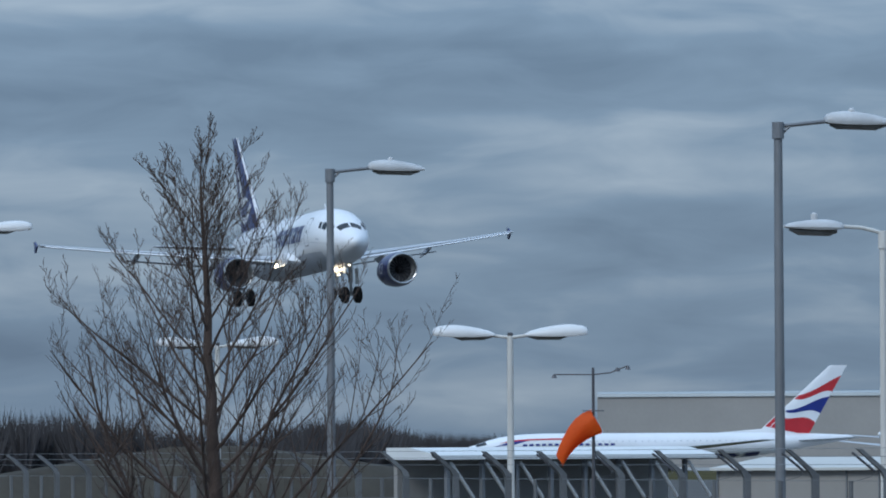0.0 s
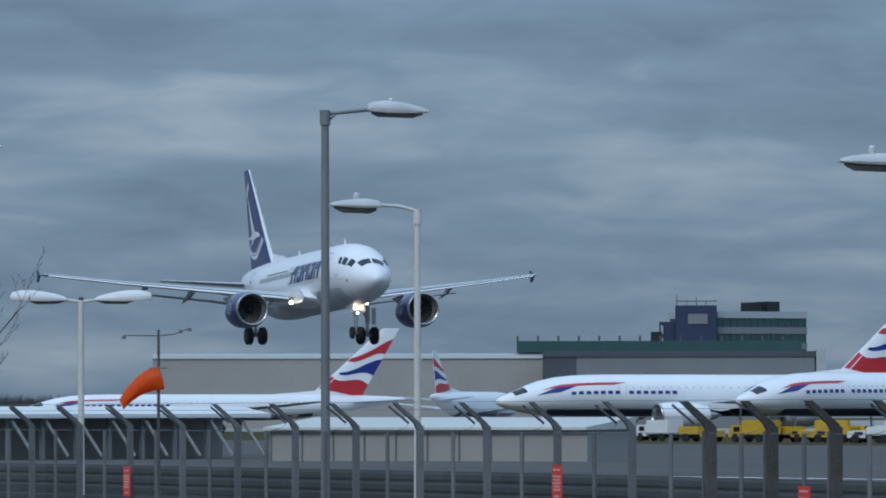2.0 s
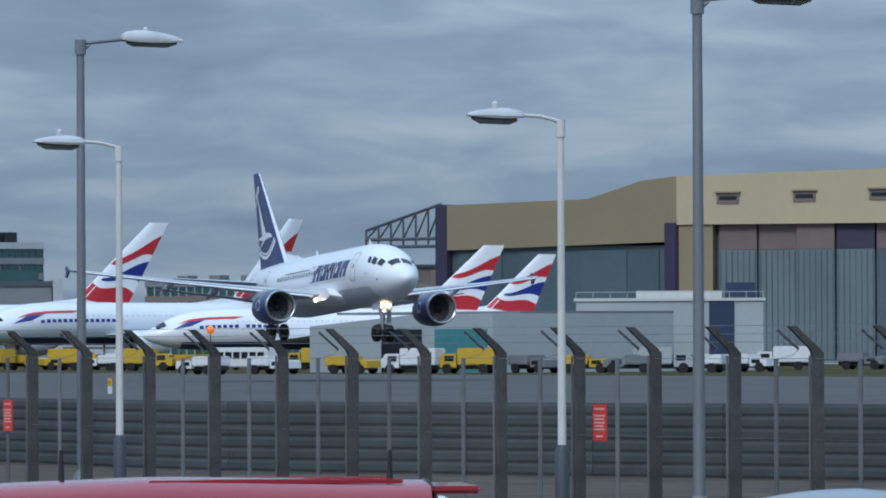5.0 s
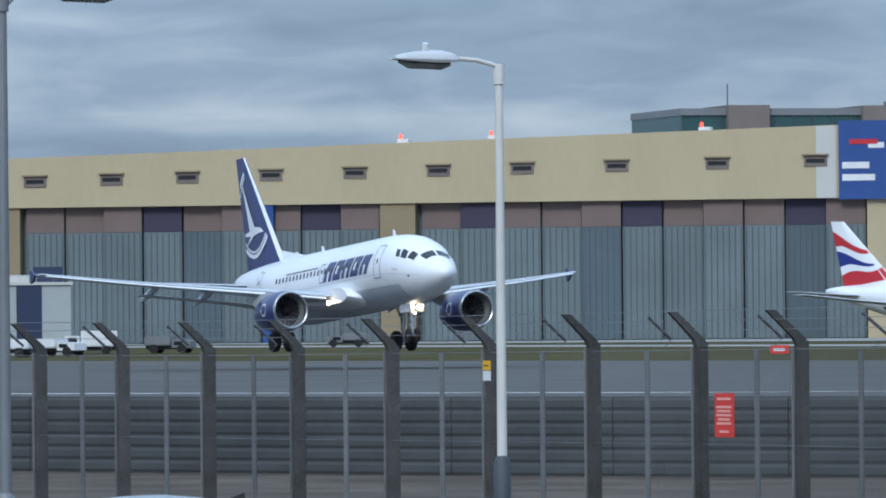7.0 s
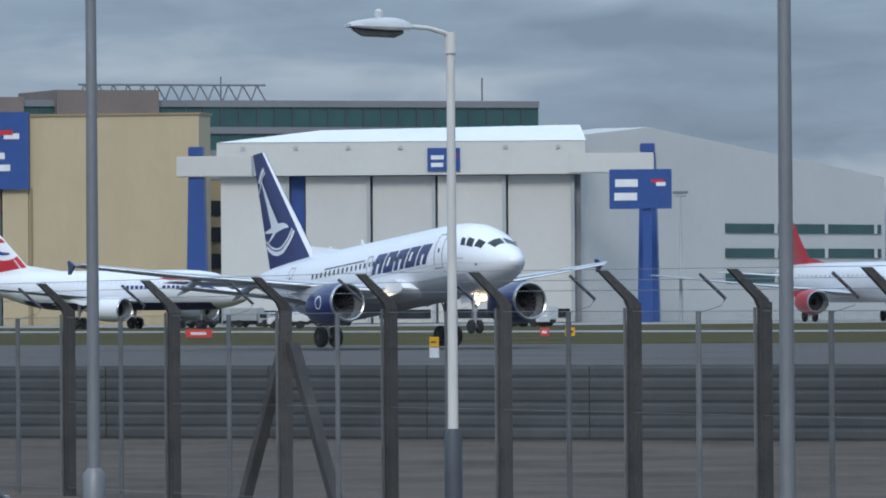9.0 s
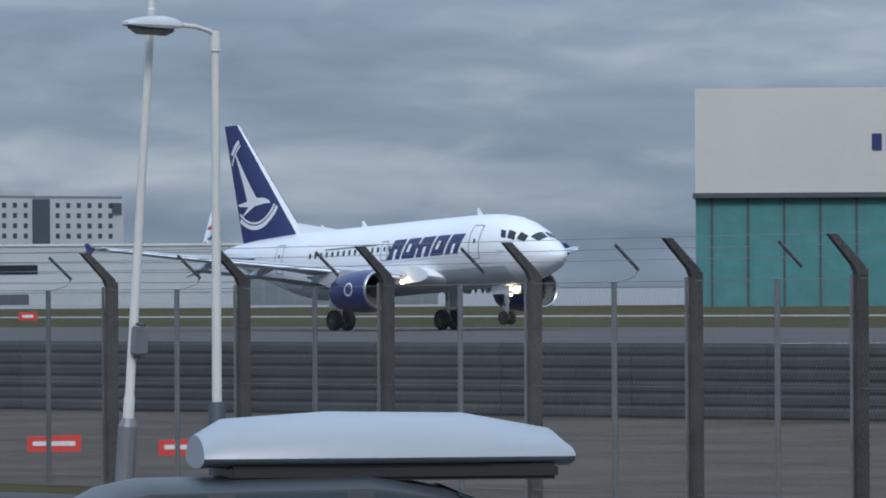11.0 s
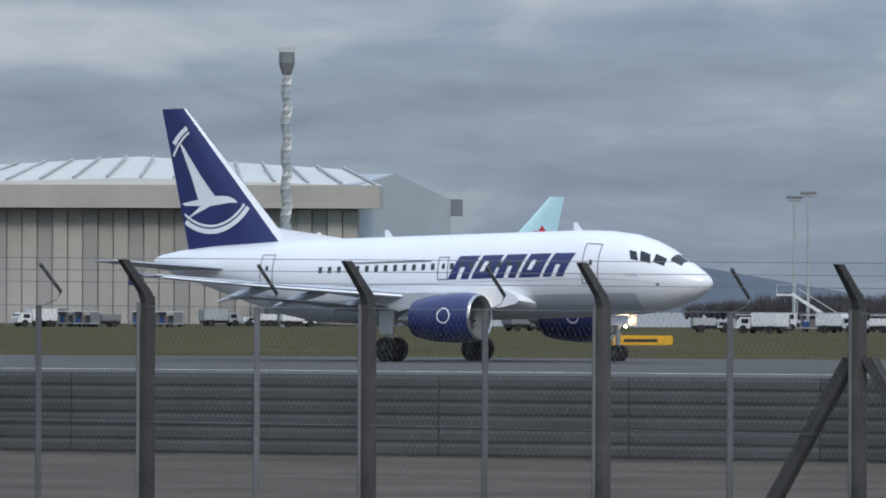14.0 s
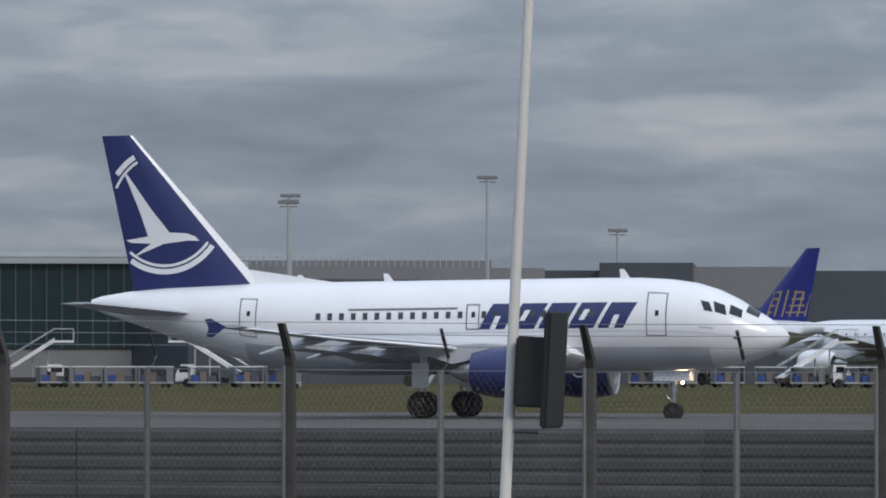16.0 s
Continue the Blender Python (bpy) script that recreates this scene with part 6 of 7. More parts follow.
slab(th, "mark", RED, L * 0.52, L * 0.60, zt - 1.9, zt - 1.2, -0.08, -0.01)
slab(th, "red_line", RED, L * 0.72, L * 0.76, zt - 3.2, zt - 1.0, -0.08, -0.01)
slab(th, "leg", STEELD, L * 0.45, L * 0.55, 0, 1.2, 2, 4)
m, L = pose(-131.5, 595.5, 0, 0, 0, 14.73), 15.7
th = building("jet_bridge", m, "pale boarding bridge on steel legs", "jet bridge")
# two telescoping tunnels that slope down to a round cab, a wheeled bogie, service stairs
part("tunnel", loft(B(), [[(x, y, z) for y, z in ((0, zb), (3, zb), (3, zb + 2.5), (0, zb + 2.5))] for x, zb in ((0, 4.9), (L * 0.55, 4.3))]), TRUCKW, th)
part("inner_tunnel", loft(B(), [[(x, y, z) for y, z in ((0.25, zb), (2.75, zb), (2.75, zb + 2.1), (0.25, zb + 2.1))] for x, zb in ((L * 0.5, 4.55), (L * 0.95, 4.0))]), SILVERC, th)
part("cab", tube(B(), [(L * 0.97, 1.5, 3.8), (L * 0.97, 1.5, 6.6)], 2.0, 14), TRUCKW, th, smooth=True)
for k in range(9):
    x = L * 0.55 * k / 8
    part("tunnel_rib", box(B(), x - 0.08, x + 0.08, -0.07, 3.07, 4.85 - 0.6 * k / 8, 7.45 - 0.6 * k / 8), MIDG, th)
part("side_mark", box(B(), L * 0.2, L * 0.27, -0.13, -0.08, 5.6, 6.2), RED, th, "plain red mark")
part("mark_bar", box(B(), L * 0.06, L * 0.18, -0.13, -0.08, 5.7, 6.1), MIDG, th)
for y in (0.4, 2.6):
    part("bogie_leg", tube(B(), [(L * 0.72, y, 0.6), (L * 0.72, y, 4.4)], 0.18, 8), STEELD, th)
    part("bogie_wheel", tube(B(), [(L * 0.72, y - 0.2, 0.55), (L * 0.72, y + 0.2, 0.55)], 0.55, 14), RUBBER, th)
part("bogie_beam", box(B(), L * 0.69, L * 0.75, 0.3, 2.7, 2.6, 3.0), STEELD, th)
part("pier_leg", box(B(), L * 0.04, L * 0.1, 1.0, 2.0, 0, 4.8), SILVERC, th)
part("machine_box", box(B(), L * 0.12, L * 0.3, 0.2, 1.6, 3.2, 4.4, 0.05), PALE, th, "pale machinery box under the tunnel")
part("stair_flight", loft(B(), [[(x, y, z) for x, z in ((L * 0.78, 0.1), (L * 0.83, 0.1), (L * 0.98, 4.0), (L * 0.93, 4.0))] for y in (-1.3, -0.4)]), SILVERC, th)
m, L = pose(-187.8, 683.0, 0, 0, 0, 16.78), 26.2
th = building("glass_terminal", m, "dark teal glass terminal front with boarding bridge", "terminal")
zt = 12.98
slab(th, "glass_wall", TERMG, 0, L, 0, zt, 0.4, 30)
slab(th, "roof_edge", SILVERC, -0.3, L + 0.3, zt, zt + 0.5, -0.3, 30)
for k in range(16):
    slab(th, "mullion", GREENG, L * k / 16, L * k / 16 + 0.2, 0, zt - 0.1, 0.2, 0.39)
slab(th, "bridge", TEAL, L * 0.02, L * 0.4, 3.0, 5.4, -6, 0.1)
m, L = pose(-158.6, 676.1, 0, 0, 0, 13.97), 47.0
th = building("louvred_terminal", m, "terminal wing with dark louvres and rail-topped roof", "terminal")
zt = 12.46
slab(th, "wall", DARKG, 0, L * 0.55, 0, zt - 5, 0.6, 40)
slab(th, "upper_wall", MIDG, 0, L * 0.55, zt - 4.99, zt, 0.6, 40)
slab(th, "wall", DARKG, L * 0.55, L, 0, zt - 1.0, 0.0, 40)
for k in range(7):
    slab(th, "louvre", DARKG, L * 0.02, L * 0.36, zt - 2.0 - 0.6 * k, zt - 1.6 - 0.6 * k, 0.3, 0.59)
for k in range(40):
    slab(th, "rail_post", SILVERC, L * k / 72, L * k / 72 + 0.05, zt, zt + 0.9, 1.0, 1.05)
m, L = pose(-120.8, 675.5, 0, 0, 0, 11.55), 36.1
th = building("dark_terminal", m, "dark flat-roofed terminal block with pale lower storey", "terminal")
zt = 12.13
slab(th, "upper", DARKG, 0, L * 0.26, zt - 4.5, zt, 0, 40)
slab(th, "louvres", MIDG, L * 0.26, L * 0.55, zt - 4.5, zt - 0.4, 0.5, 40)
slab(th, "upper", DARKG, L * 0.55, L, zt - 4.5, zt - 0.8, 0, 40)
slab(th, "lower", DARKG, 0, L, 0, zt - 4.5, -0.3, 40)
m, L = pose(-170.7, 562.0, 0, 0, 0, 18.87), 16.2
th = building("grey_cabin", m, "plain grey cabin block with pale door", "cabin")
zt = 6.33
slab(th, "wall", MIDG, 0, L, 0, zt, 0, 10)
slab(th, "roof_edge", TEALW, -0.2, L, zt, zt + 0.5, -0.2, 10)
slab(th, "door", SILVERC, L * 0.4, L * 0.57, 0, zt - 0.6, -0.05, -0.005)

# masts and floodlight poles of the apron
for x, y, z in ((-514.2, 750.9, 23.54), (-453.6, 731.5, 20.76), (-278.2, 799.4, 22.07), (-270.9, 802.2, 20.67),
                (-259.3, 753.3, 21.17), (-141.7, 634.2, 17.50), (-353.1, 767.0, 16.06), (-354.5, 773.7, 16.67),
                (-146.8, 653.4, 18.55), (-128.1, 658.3, 20.35), (-120.1, 680.7, 15.50), (-682.9, 494.0, 15.28), (-542.0, 786.2, 15.46)):
    th = empty("apron_mast", pose(x, y, 0, 0, 0, 20), "slim grey floodlight mast on the apron", "mast", "apron masts")
    part("mast", tube(B(), [(0, 0, 0), (0, 0, z)], [0.22, 0.14], 8), SILVERC, th)
    part("head", box(B(), -1.0, 1.0, -0.2, 0.2, z - 0.25, z + 0.1, 0.05), MIDG, th)
    part("bracket", tube(B(), [(-0.8, 0, z - 0.5), (0.8, 0, z - 0.5)], 0.06, 6), MIDG, th)

# ---- parked airliners ----
flag_jet(pose(-895.4, 290.5, 0, 0, 0, -78.9), 2.03, 1.57, 1.27, "white wide-body airliner with red, white and blue fin, parked", fin_outline=WIDE_FIN, fin_height=1.31)
flag_jet(pose(-857.0, 302.2, 0, 0, 0, -59.8), 2.03, 1.57, 1.27, "white wide-body airliner with flag-pattern fin, parked beside another", fin_outline=WIDE_FIN, fin_height=1.31)
flag_jet(pose(-1109.2, 278.7, 0, 0, 0, -79.9), 2.05, 1.1, 0.97, "long white airliner with flag-pattern fin behind a shed roof", engines=False, fin_outline=WIDE_FIN, fin_height=1.62)
flag_jet(pose(-1234.0, 356.8, 0, 0, 0, 143.3), 1.3, 1.1, 1.1, "smaller white airliner with flag-pattern fin", engines=False)
flag_jet(pose(-685.6, 260.8, 0, 0, 0, -95), 1.2, 1.1, 1.0, "white airliner with flag-pattern fin near a low shed", engines=False, fin_outline=SWEPT_FIN)
flag_jet(pose(-742.0, 291.0, 0, 0, 0, -95), 1.14, 1.1, 0.985, "white narrow-body airliner with flag-pattern fin", engines=False, fin_outline=SWEPT_FIN)
flag_jet(pose(-648.1, 394.3, 0, 0, 0, 13.9), 1.35, 1.1, 1.03, "white airliner with navy belly parked before the hangar")
flag_jet(pose(-754.2, 1017.1, 0, 0, 0, 116.9), 1.6, 1.4, 1.3, "distant white airliner with flag-pattern fin", engines=False)
flag_jet(pose(-803.6, 1082.1, 0, 0, 0, 137.2), 1.6, 1.4, 1.3, "distant white airliner with flag-pattern fin", engines=False)
flag_jet(pose(-772.9, 989.8, 0, 0, 0, -69.7), 1.6, 1.4, 1.3, "distant white airliner with flag-pattern fin", engines=False)
flag_jet(pose(-868.3, 752.8, 0, 0, 0, -54.5), 1.6, 1.4, 1.3, "distant white airliner with flag-pattern fin", engines=False)
flag_jet(pose(-590.6, 835.9, 0, 0, 0, -20.4), 2.03, 1.57, 1.486, "white wide-body airliner with flag-pattern fin on the far apron")


def plain_jet(m, kx, ky, kz, body, finm, label, mark=None, cowl=None, belly=None):
    th = empty("parked_airliner", m, label, "airliner", "parked airliners")
    j = Jet(th, kx, ky, kz)
    j.fuselage(body, 24)
    if belly:
        j.patch("belly", belly, 3, 23.5, 125, 235, 0.015, 16, 8)
    j.fin(finm)
    j.wings(WINGG, finm, flap=False, fence=False)
    j.tailplane(body)
    j.engine(5.9, 8.6, cowl or body, METAL, zc=2.0, r=1.15, length=3.4)
    j.gear(15.3, -3.8, 0.62, 0.4, 0.5, 2.9, "main_gear")
    j.gear(15.3, 3.8, 0.62, 0.4, 0.5, 2.9, "main_gear")
    j.gear(5.1, 0, 0.5, 0.25, 0.3, 2.6, "nose_gear")
    for sg in (-1, 1):
        j.patch("cockpit_window", GLASSD, 1.0, 1.75, sg * 8, sg * 52, 0.02, 4, 4)
        for k in range(18):
            j.patch("cabin_window", GLASSD, 5.2 + k, 5.36 + k, sg * 68, sg * 73, 0.02, 1, 1)
    if mark == "swirl":
        for t0, t1, s, z in ((0, 9, 28.6, 10.0), (3, 12, 28.0, 8.4)):
            for k in range(t0, t1):
                a, b = k * 0.5, k * 0.5 + 0.5
                j.fin_shape("fin_swirl", WHITE, [(s + r * math.sin(q), z + r * math.cos(q)) for r, q in ((0.55, a), (0.9, a), (0.9, b), (0.55, b))])
        for z in (8.7, 9.05, 9.4):
            j.fin_shape("fin_stripe", WHITE, [(27.3, z), (30.2, z), (30.2, z + 0.18), (27.3, z + 0.18)])
    if mark == "globe":
        for k in range(7):
            r0 = 2.6
            s = 27.0 - 2.2 + 0.75 * k
            j.fin_shape("fin_globe_line", GOLD, [(s, 6.2), (s + 0.18, 6.2), (s + 0.9, 8.6 - 0.1 * abs(k - 3)), (s + 0.72, 8.6 - 0.1 * abs(k - 3))])
        for z in (6.5, 7.1, 7.7, 8.3):
            j.fin_shape("fin_globe_ring", GOLD, [(25.6 + (z - 6.5) * 0.5, z), (29.4, z), (29.4, z + 0.14), (25.7 + (z - 6.5) * 0.5, z + 0.14)])
    if mark == "leaf":
        j.fin_shape("fin_leaf", RED, [(28.6, 9.6), (28.2, 9.0), (27.7, 9.1), (27.9, 8.5), (28.4, 8.0), (28.9, 8.0), (29.4, 8.5), (29.6, 9.1), (29.0, 9.0)])
    if mark == "script":
        j.fin_shape("fin_script", WHITE, [(27.5, 7.6), (29.4, 10.2), (29.6, 10.1), (27.9, 7.5)])
        j.fin_shape("fin_script", WHITE, [(28.6, 7.5), (29.9, 9.3), (30.1, 9.1), (29.0, 7.4)])
    return th


plain_jet(pose(-667.8, 507.2, 0, 0, 0, -20.8), 1.9, 1.25, 1.15, WHITE, VRED, "white airliner with crimson fin and engines, parked", "script", VRED)
plain_jet(pose(-628.6, 708.1, 0, 0, 0, 152.7), 1.05, 0.95, 1.0, GREENP, GREENP, "green airliner parked by the hangar")
plain_jet(pose(-415.7, 781.8, 0, 0, 0, -112.2), 1.7, 1.4, 1.365, TEALW, TEALW, "ice-blue airliner with red leaf mark on the fin", "leaf")
plain_jet(pose(-285.8, 755.5, 0, 0, 0, -4.3), 1.75, 1.4, 1.3, WHITE, UBLUE, "white airliner with dark blue globe-lined fin", "globe")
plain_jet(pose(-300.6, 866.6, 0, 0, 0, 42.8), 2.0, 1.5, 1.486, WHITE, BLACKP, "white airliner with black fin and white swirl", "swirl")
plain_jet(pose(-316.8, 892.9, 0, 0, 0, 92.5), 1.6, 1.3, 1.3, WHITE, BLUE, "white airliner with bright blue fin behind the runway")
plain_jet(pose(-328.3, 1007.6, 0, 0, 0, 133.5), 1.5, 1.2, 1.1, WHITE, WHITE, "white airliner with pale fin at the pier")
plain_jet(pose(-234.6, 826.8, 0, 0, 0, 86.5), 1.5, 1.2, 1.2, WHITE, UBLUE, "white airliner with dark blue fin at the pier")
plain_jet(pose(-106.8, 646.4, 0, 0, 0, 144.8), 1.3, 1.15, 1.05, WHITE, UBLUE, "white airliner with blue globe-lined fin at the terminal", "globe")
plain_jet(pose(-83.7, 650.7, 0, 0, 0, 145.1), 1.3, 1.15, 1.05, WHITE, UBLUE, "white airliner with dark blue fin at its stand", "globe")

# ---- open shed and service vehicles ----
m, L = pose(-448.6, 101.1, 0, 0, 0, 119.98), 21.8
th = building("open_shed", m, "pale flat-roofed open shed on raking steel struts", "shed")
zt = 2.85
part("roof", loft(B(), [[(x, y, z) for y, z in ((0, zt - 0.35), (0, zt - 0.1), (2.5, zt + 0.35), (4.5, zt + 0.35), (4.5, zt - 0.35))] for x in (-0.4, L + 0.2)]), PALER, th)
for k in range(8):
    x = L * (k + 0.3) / 8
    part("column", box(B(), x - 0.12, x + 0.12, 0.5, 0.74, 0, zt - 0.4), LAMPGY, th)
    part("strut", tube(B(), [(x, 0.3, zt - 0.5), (x + 1.8, 0.3, max(0.2, zt - 2.6))], 0.1, 6), LAMPHEAD, th)
part("back_wall", box(B(), 0, L, 4.0, 4.3, 0, zt - 0.4), WARMG, th)
m, L = pose(-435.3, 113.6, 0, 0, 0, 44.69), 20.8
th = building("plastic_screen", m, "pale translucent-looking sheeted lean-to along the fence", "shed")
zt = 2.55
part("wall", box(B(), 0, L, 0.5, 6, 0, zt - 0.7), WARMG, th)
part("roof", loft(B(), [[(x, y, z) for y, z in ((0, zt - 0.75), (0, zt - 0.6), (6, zt), (6, zt - 0.7))] for x in (-0.2, L + 0.2)]), PALE, th)
for k in range(10):
    part("rib", box(B(), L * k / 10, L * k / 10 + 0.08, 0.4, 0.49, 0, zt - 0.7), LAMPGY, th)


def truck(m, paint, kind, label):
    th = empty("service_vehicle", m, label, "service vehicle", "apron vehicles")
    L_ = {"van": 5.0, "truck": 7.5, "tug": 4.2, "bus": 10.0}[kind]
    hb = {"van": 2.1, "truck": 2.9, "tug": 1.5, "bus": 3.0}[kind]
    if kind == "bus":
        part("body", box(B(), -L_ / 2, L_ / 2, -1.2, 1.2, 0.4, hb, 0.15), paint, th)
        for k in range(6):
            part("window", box(B(), -L_ / 2 + 0.6 + 1.5 * k, -L_ / 2 + 1.8 + 1.5 * k, -1.22, 1.22, 1.5, 2.4), GLASSD, th)
    else:
        part("cab", loft(B(), [[(x, y, z) for x, z in ((L_ / 2, 0.5), (L_ / 2 - 0.05, 1.1), (L_ / 2 - 0.5, hb * 0.78), (L_ / 2 - 1.7, hb * 0.78), (L_ / 2 - 1.7, 0.5))] for y in (-1.0, 1.0)]), paint, th)
        part("windscreen", box(B(), L_ / 2 - 0.55, L_ / 2 - 0.2, -0.85, 0.85, hb * 0.48, hb * 0.7), GLASSD, th)
        part("side_glass", box(B(), L_ / 2 - 1.5, L_ / 2 - 0.7, -1.02, 1.02, hb * 0.48, hb * 0.7), GLASSD, th)
        part("load_body", box(B(), -L_ / 2, L_ / 2 - 1.8, -1.1, 1.1, 0.7, hb, 0.08), paint, th)
        part("chassis", box(B(), -L_ / 2, L_ / 2 - 0.2, -0.6, 0.6, 0.35, 0.69), PLASTIC, th)
    for x in (L_ * 0.32, -L_ * 0.3):
        for sd in (-1, 1):
            part("wheel", tube(B(), [(x, sd * 0.8, 0.42), (x, sd * 1.06, 0.42)], 0.42, 14), RUBBER, th)
    return th


rnd = random.Random(4)
protos = {}
for kinds, paints, spots in ((("tug", "van", "tug", "van", "tug"), (TRUCKY, TRUCKY, TRUCKY, TRUCKW), ((-740.1, 230.7), (-721.0, 227.7), (-701.4, 225.9), (-687.6, 226.7), (-686.4, 230.4), (-673.1, 229.9), (-677.8, 232.1), (-658.7, 228.4), (-651.3, 230.4), (-662.1, 238.2), (-670.5, 252.3), (-651.6, 248.1), (-677.7, 232.7), (-664.1, 232.8), (-650.1, 234.1), (-670.4, 252.9), (-651.3, 249.1), (-644.0, 250.3), (-653.6, 260.9), (-569.0, 206.0), (-564.5, 217.5), (-560.0, 226.0), (-556.5, 235.0), (-646.3, 244.7), (-644.0, 250.7), (-642.3, 255.1), (-662.4, 273.8), (-661.1, 276.8), (-653.9, 277.4))), (("tug", "van", "tug"), (TRUCKW, SILVERC, MIDG, TRUCKW), ((-567.0, 211.5), (-562.5, 222.0), (-558.0, 231.0), (-551.5, 236.6), (-550.3, 239.3), (-549.1, 242.0), (-556.6, 249.9), (-583.0, 264.6), (-589.1, 275.3), (-680.5, 338.1), (-674.9, 428.5), (-673.2, 431.1), (-669.6, 436.8), (-665.6, 430.5), (-651.6, 451.4), (-655.1, 409.9), (-660.3, 420.5), (-617.9, 397.5), (-604.3, 417.9), (-612.5, 424.2), (-529.0, 677.4), (-525.8, 680.0), (-474.4, 668.8), (-484.1, 686.5), (-471.7, 683.2))), (("van", "tug", "tug", "van"), (TRUCKW, SILVERC, MIDG, TRUCKW), ((-538.9, 725.2), (-576.0, 726.0), (-449.3, 638.5), (-454.2, 664.0), (-419.7, 742.7), (-415.5, 745.1), (-399.6, 727.1), (-410.5, 685.0), (-420.2, 706.7), (-403.9, 689.1), (-299.7, 639.2), (-284.6, 620.4), (-287.8, 645.1), (-284.6, 646.6), (-324.9, 645.2), (-321.2, 647.2), (-255.7, 652.5), (-256.1, 665.2), (-246.7, 656.4), (-274.3, 643.9), (-275.5, 656.3), (-266.4, 647.5), (-266.4, 660.5), (-235.9, 660.4), (-228.4, 663.4), (-227.2, 676.5), (-226.8, 664.2), (-219.7, 666.9), (-171.1, 707.8), (-165.6, 697.1), (-150.1, 689.1), (-145.6, 690.3), (-181.4, 680.0), (-176.4, 681.5), (-171.4, 683.0), (-166.4, 684.5), (-105.5, 699.4), (-100.4, 700.4), (-99.5, 712.6)))):
    for i, (x, y) in enumerate(spots):
        kd, pt = kinds[i % len(kinds)], paints[(i * 7 + i // 3) % len(paints)]
        mm = pose(x, y, 0, 0, 0, rnd.uniform(-25, 25) + (180 if i % 2 else 0) + (45 if x < -300 else 15))
        if (kd, pt.name) in protos:
            copy_thing(protos[(kd, pt.name)], mm)
        else:
            protos[(kd, pt.name)] = truck(mm, pt, kd, {"truck": "boxy %s airport truck", "tug": "low %s aircraft tug", "van": "small %s service van"}[kd] % {"yellow_vehicle_paint": "yellow", "white_vehicle_paint": "white", "silver_grey_cladding": "silver-grey", "mid_grey_cladding": "grey", "red_sign_plate": "red"}[pt.name])
truck(pose(-656, 242, 0, 0, 0, 25) @ Matrix.Scale(0.72, 4), TRUCKW, "bus", "small white airport bus on the apron")


def stair_truck(m, paint, label):
    """Passenger steps on a truck chassis."""
    th = empty("boarding_stairs", m, label, "boarding stairs", "boarding stairs")
    part("chassis", box(B(), -3.2, 3.2, -0.9, 0.9, 0.4, 0.85, 0.05), PLASTIC, th)
    part("cab", loft(B(), [[(x, y, z) for x, z in ((3.3, 0.5), (3.25, 1.2), (2.8, 2.0), (1.7, 2.0), (1.7, 0.5))] for y in (-0.95, 0.95)]), paint, th)
    part("cab_window", box(B(), 1.95, 2.95, -0.97, 0.97, 1.3, 1.85), GLASSD, th)
    part("ramp", loft(B(), [[(x, y, z) for x, z in ((-3.2, 0.86), (-2.6, 0.86), (2.2, 3.9), (2.2, 4.3))] for y in (-0.8, 0.8)]), paint, th)
    part("landing", box(B(), 2.2, 3.9, -0.9, 0.9, 3.9, 4.1), paint, th)
    for sd in (-1, 1):
        part("handrail", tube(B(), [(-3.0, sd * 0.85, 1.9), (2.2, sd * 0.85, 5.1), (3.9, sd * 0.85, 5.1), (3.9, sd * 0.85, 4.1)], 0.05, 6), SILVERC, th)
        for x in (2.2, -2.0):
            part("wheel", tube(B(), [(x, sd * 0.75, 0.4), (x, sd * 1.0, 0.4)], 0.4, 12), RUBBER, th)
    for q in (0.3, 1.6):
        part("prop", tube(B(), [(q, 0.6, 0.8), (q, 0.6, 2.4 + 0.6 * q)], 0.08, 6), SILVERC, th)
    return th


def baggage_cart(m):
    """Open cart with a canopy, loaded with cases."""
    th = empty("baggage_cart", m, "small baggage cart with canopy and mixed cases", "cart", "baggage carts")
    part("deck", box(B(), -1.4, 1.4, -0.75, 0.75, 0.35, 0.5, 0.03), SILVERC, th)
    part("canopy", box(B(), -1.4, 1.4, -0.8, 0.8, 1.75, 1.85, 0.03), TRUCKW, th)
    for x in (-1.3, 1.3):
        part("end_panel", box(B(), x - 0.04, x + 0.04, -0.75, 0.75, 0.5, 1.75), MIDG, th)
    for x, w, h, c in ((-0.8, 0.35, 0.6, BLUE), (-0.1, 0.3, 0.85, BROWNC), (0.65, 0.4, 0.5, DARKG)):
        part("case", box(B(), x - w, x + w, -0.5, 0.5, 0.5, 0.5 + h, 0.04), c, th)
    for x in (-0.95, 0.95):
        for sd in (-1, 1):
            part("wheel", tube(B(), [(x, sd * 0.6, 0.2), (x, sd * 0.75, 0.2)], 0.2, 10), RUBBER, th)
    return th


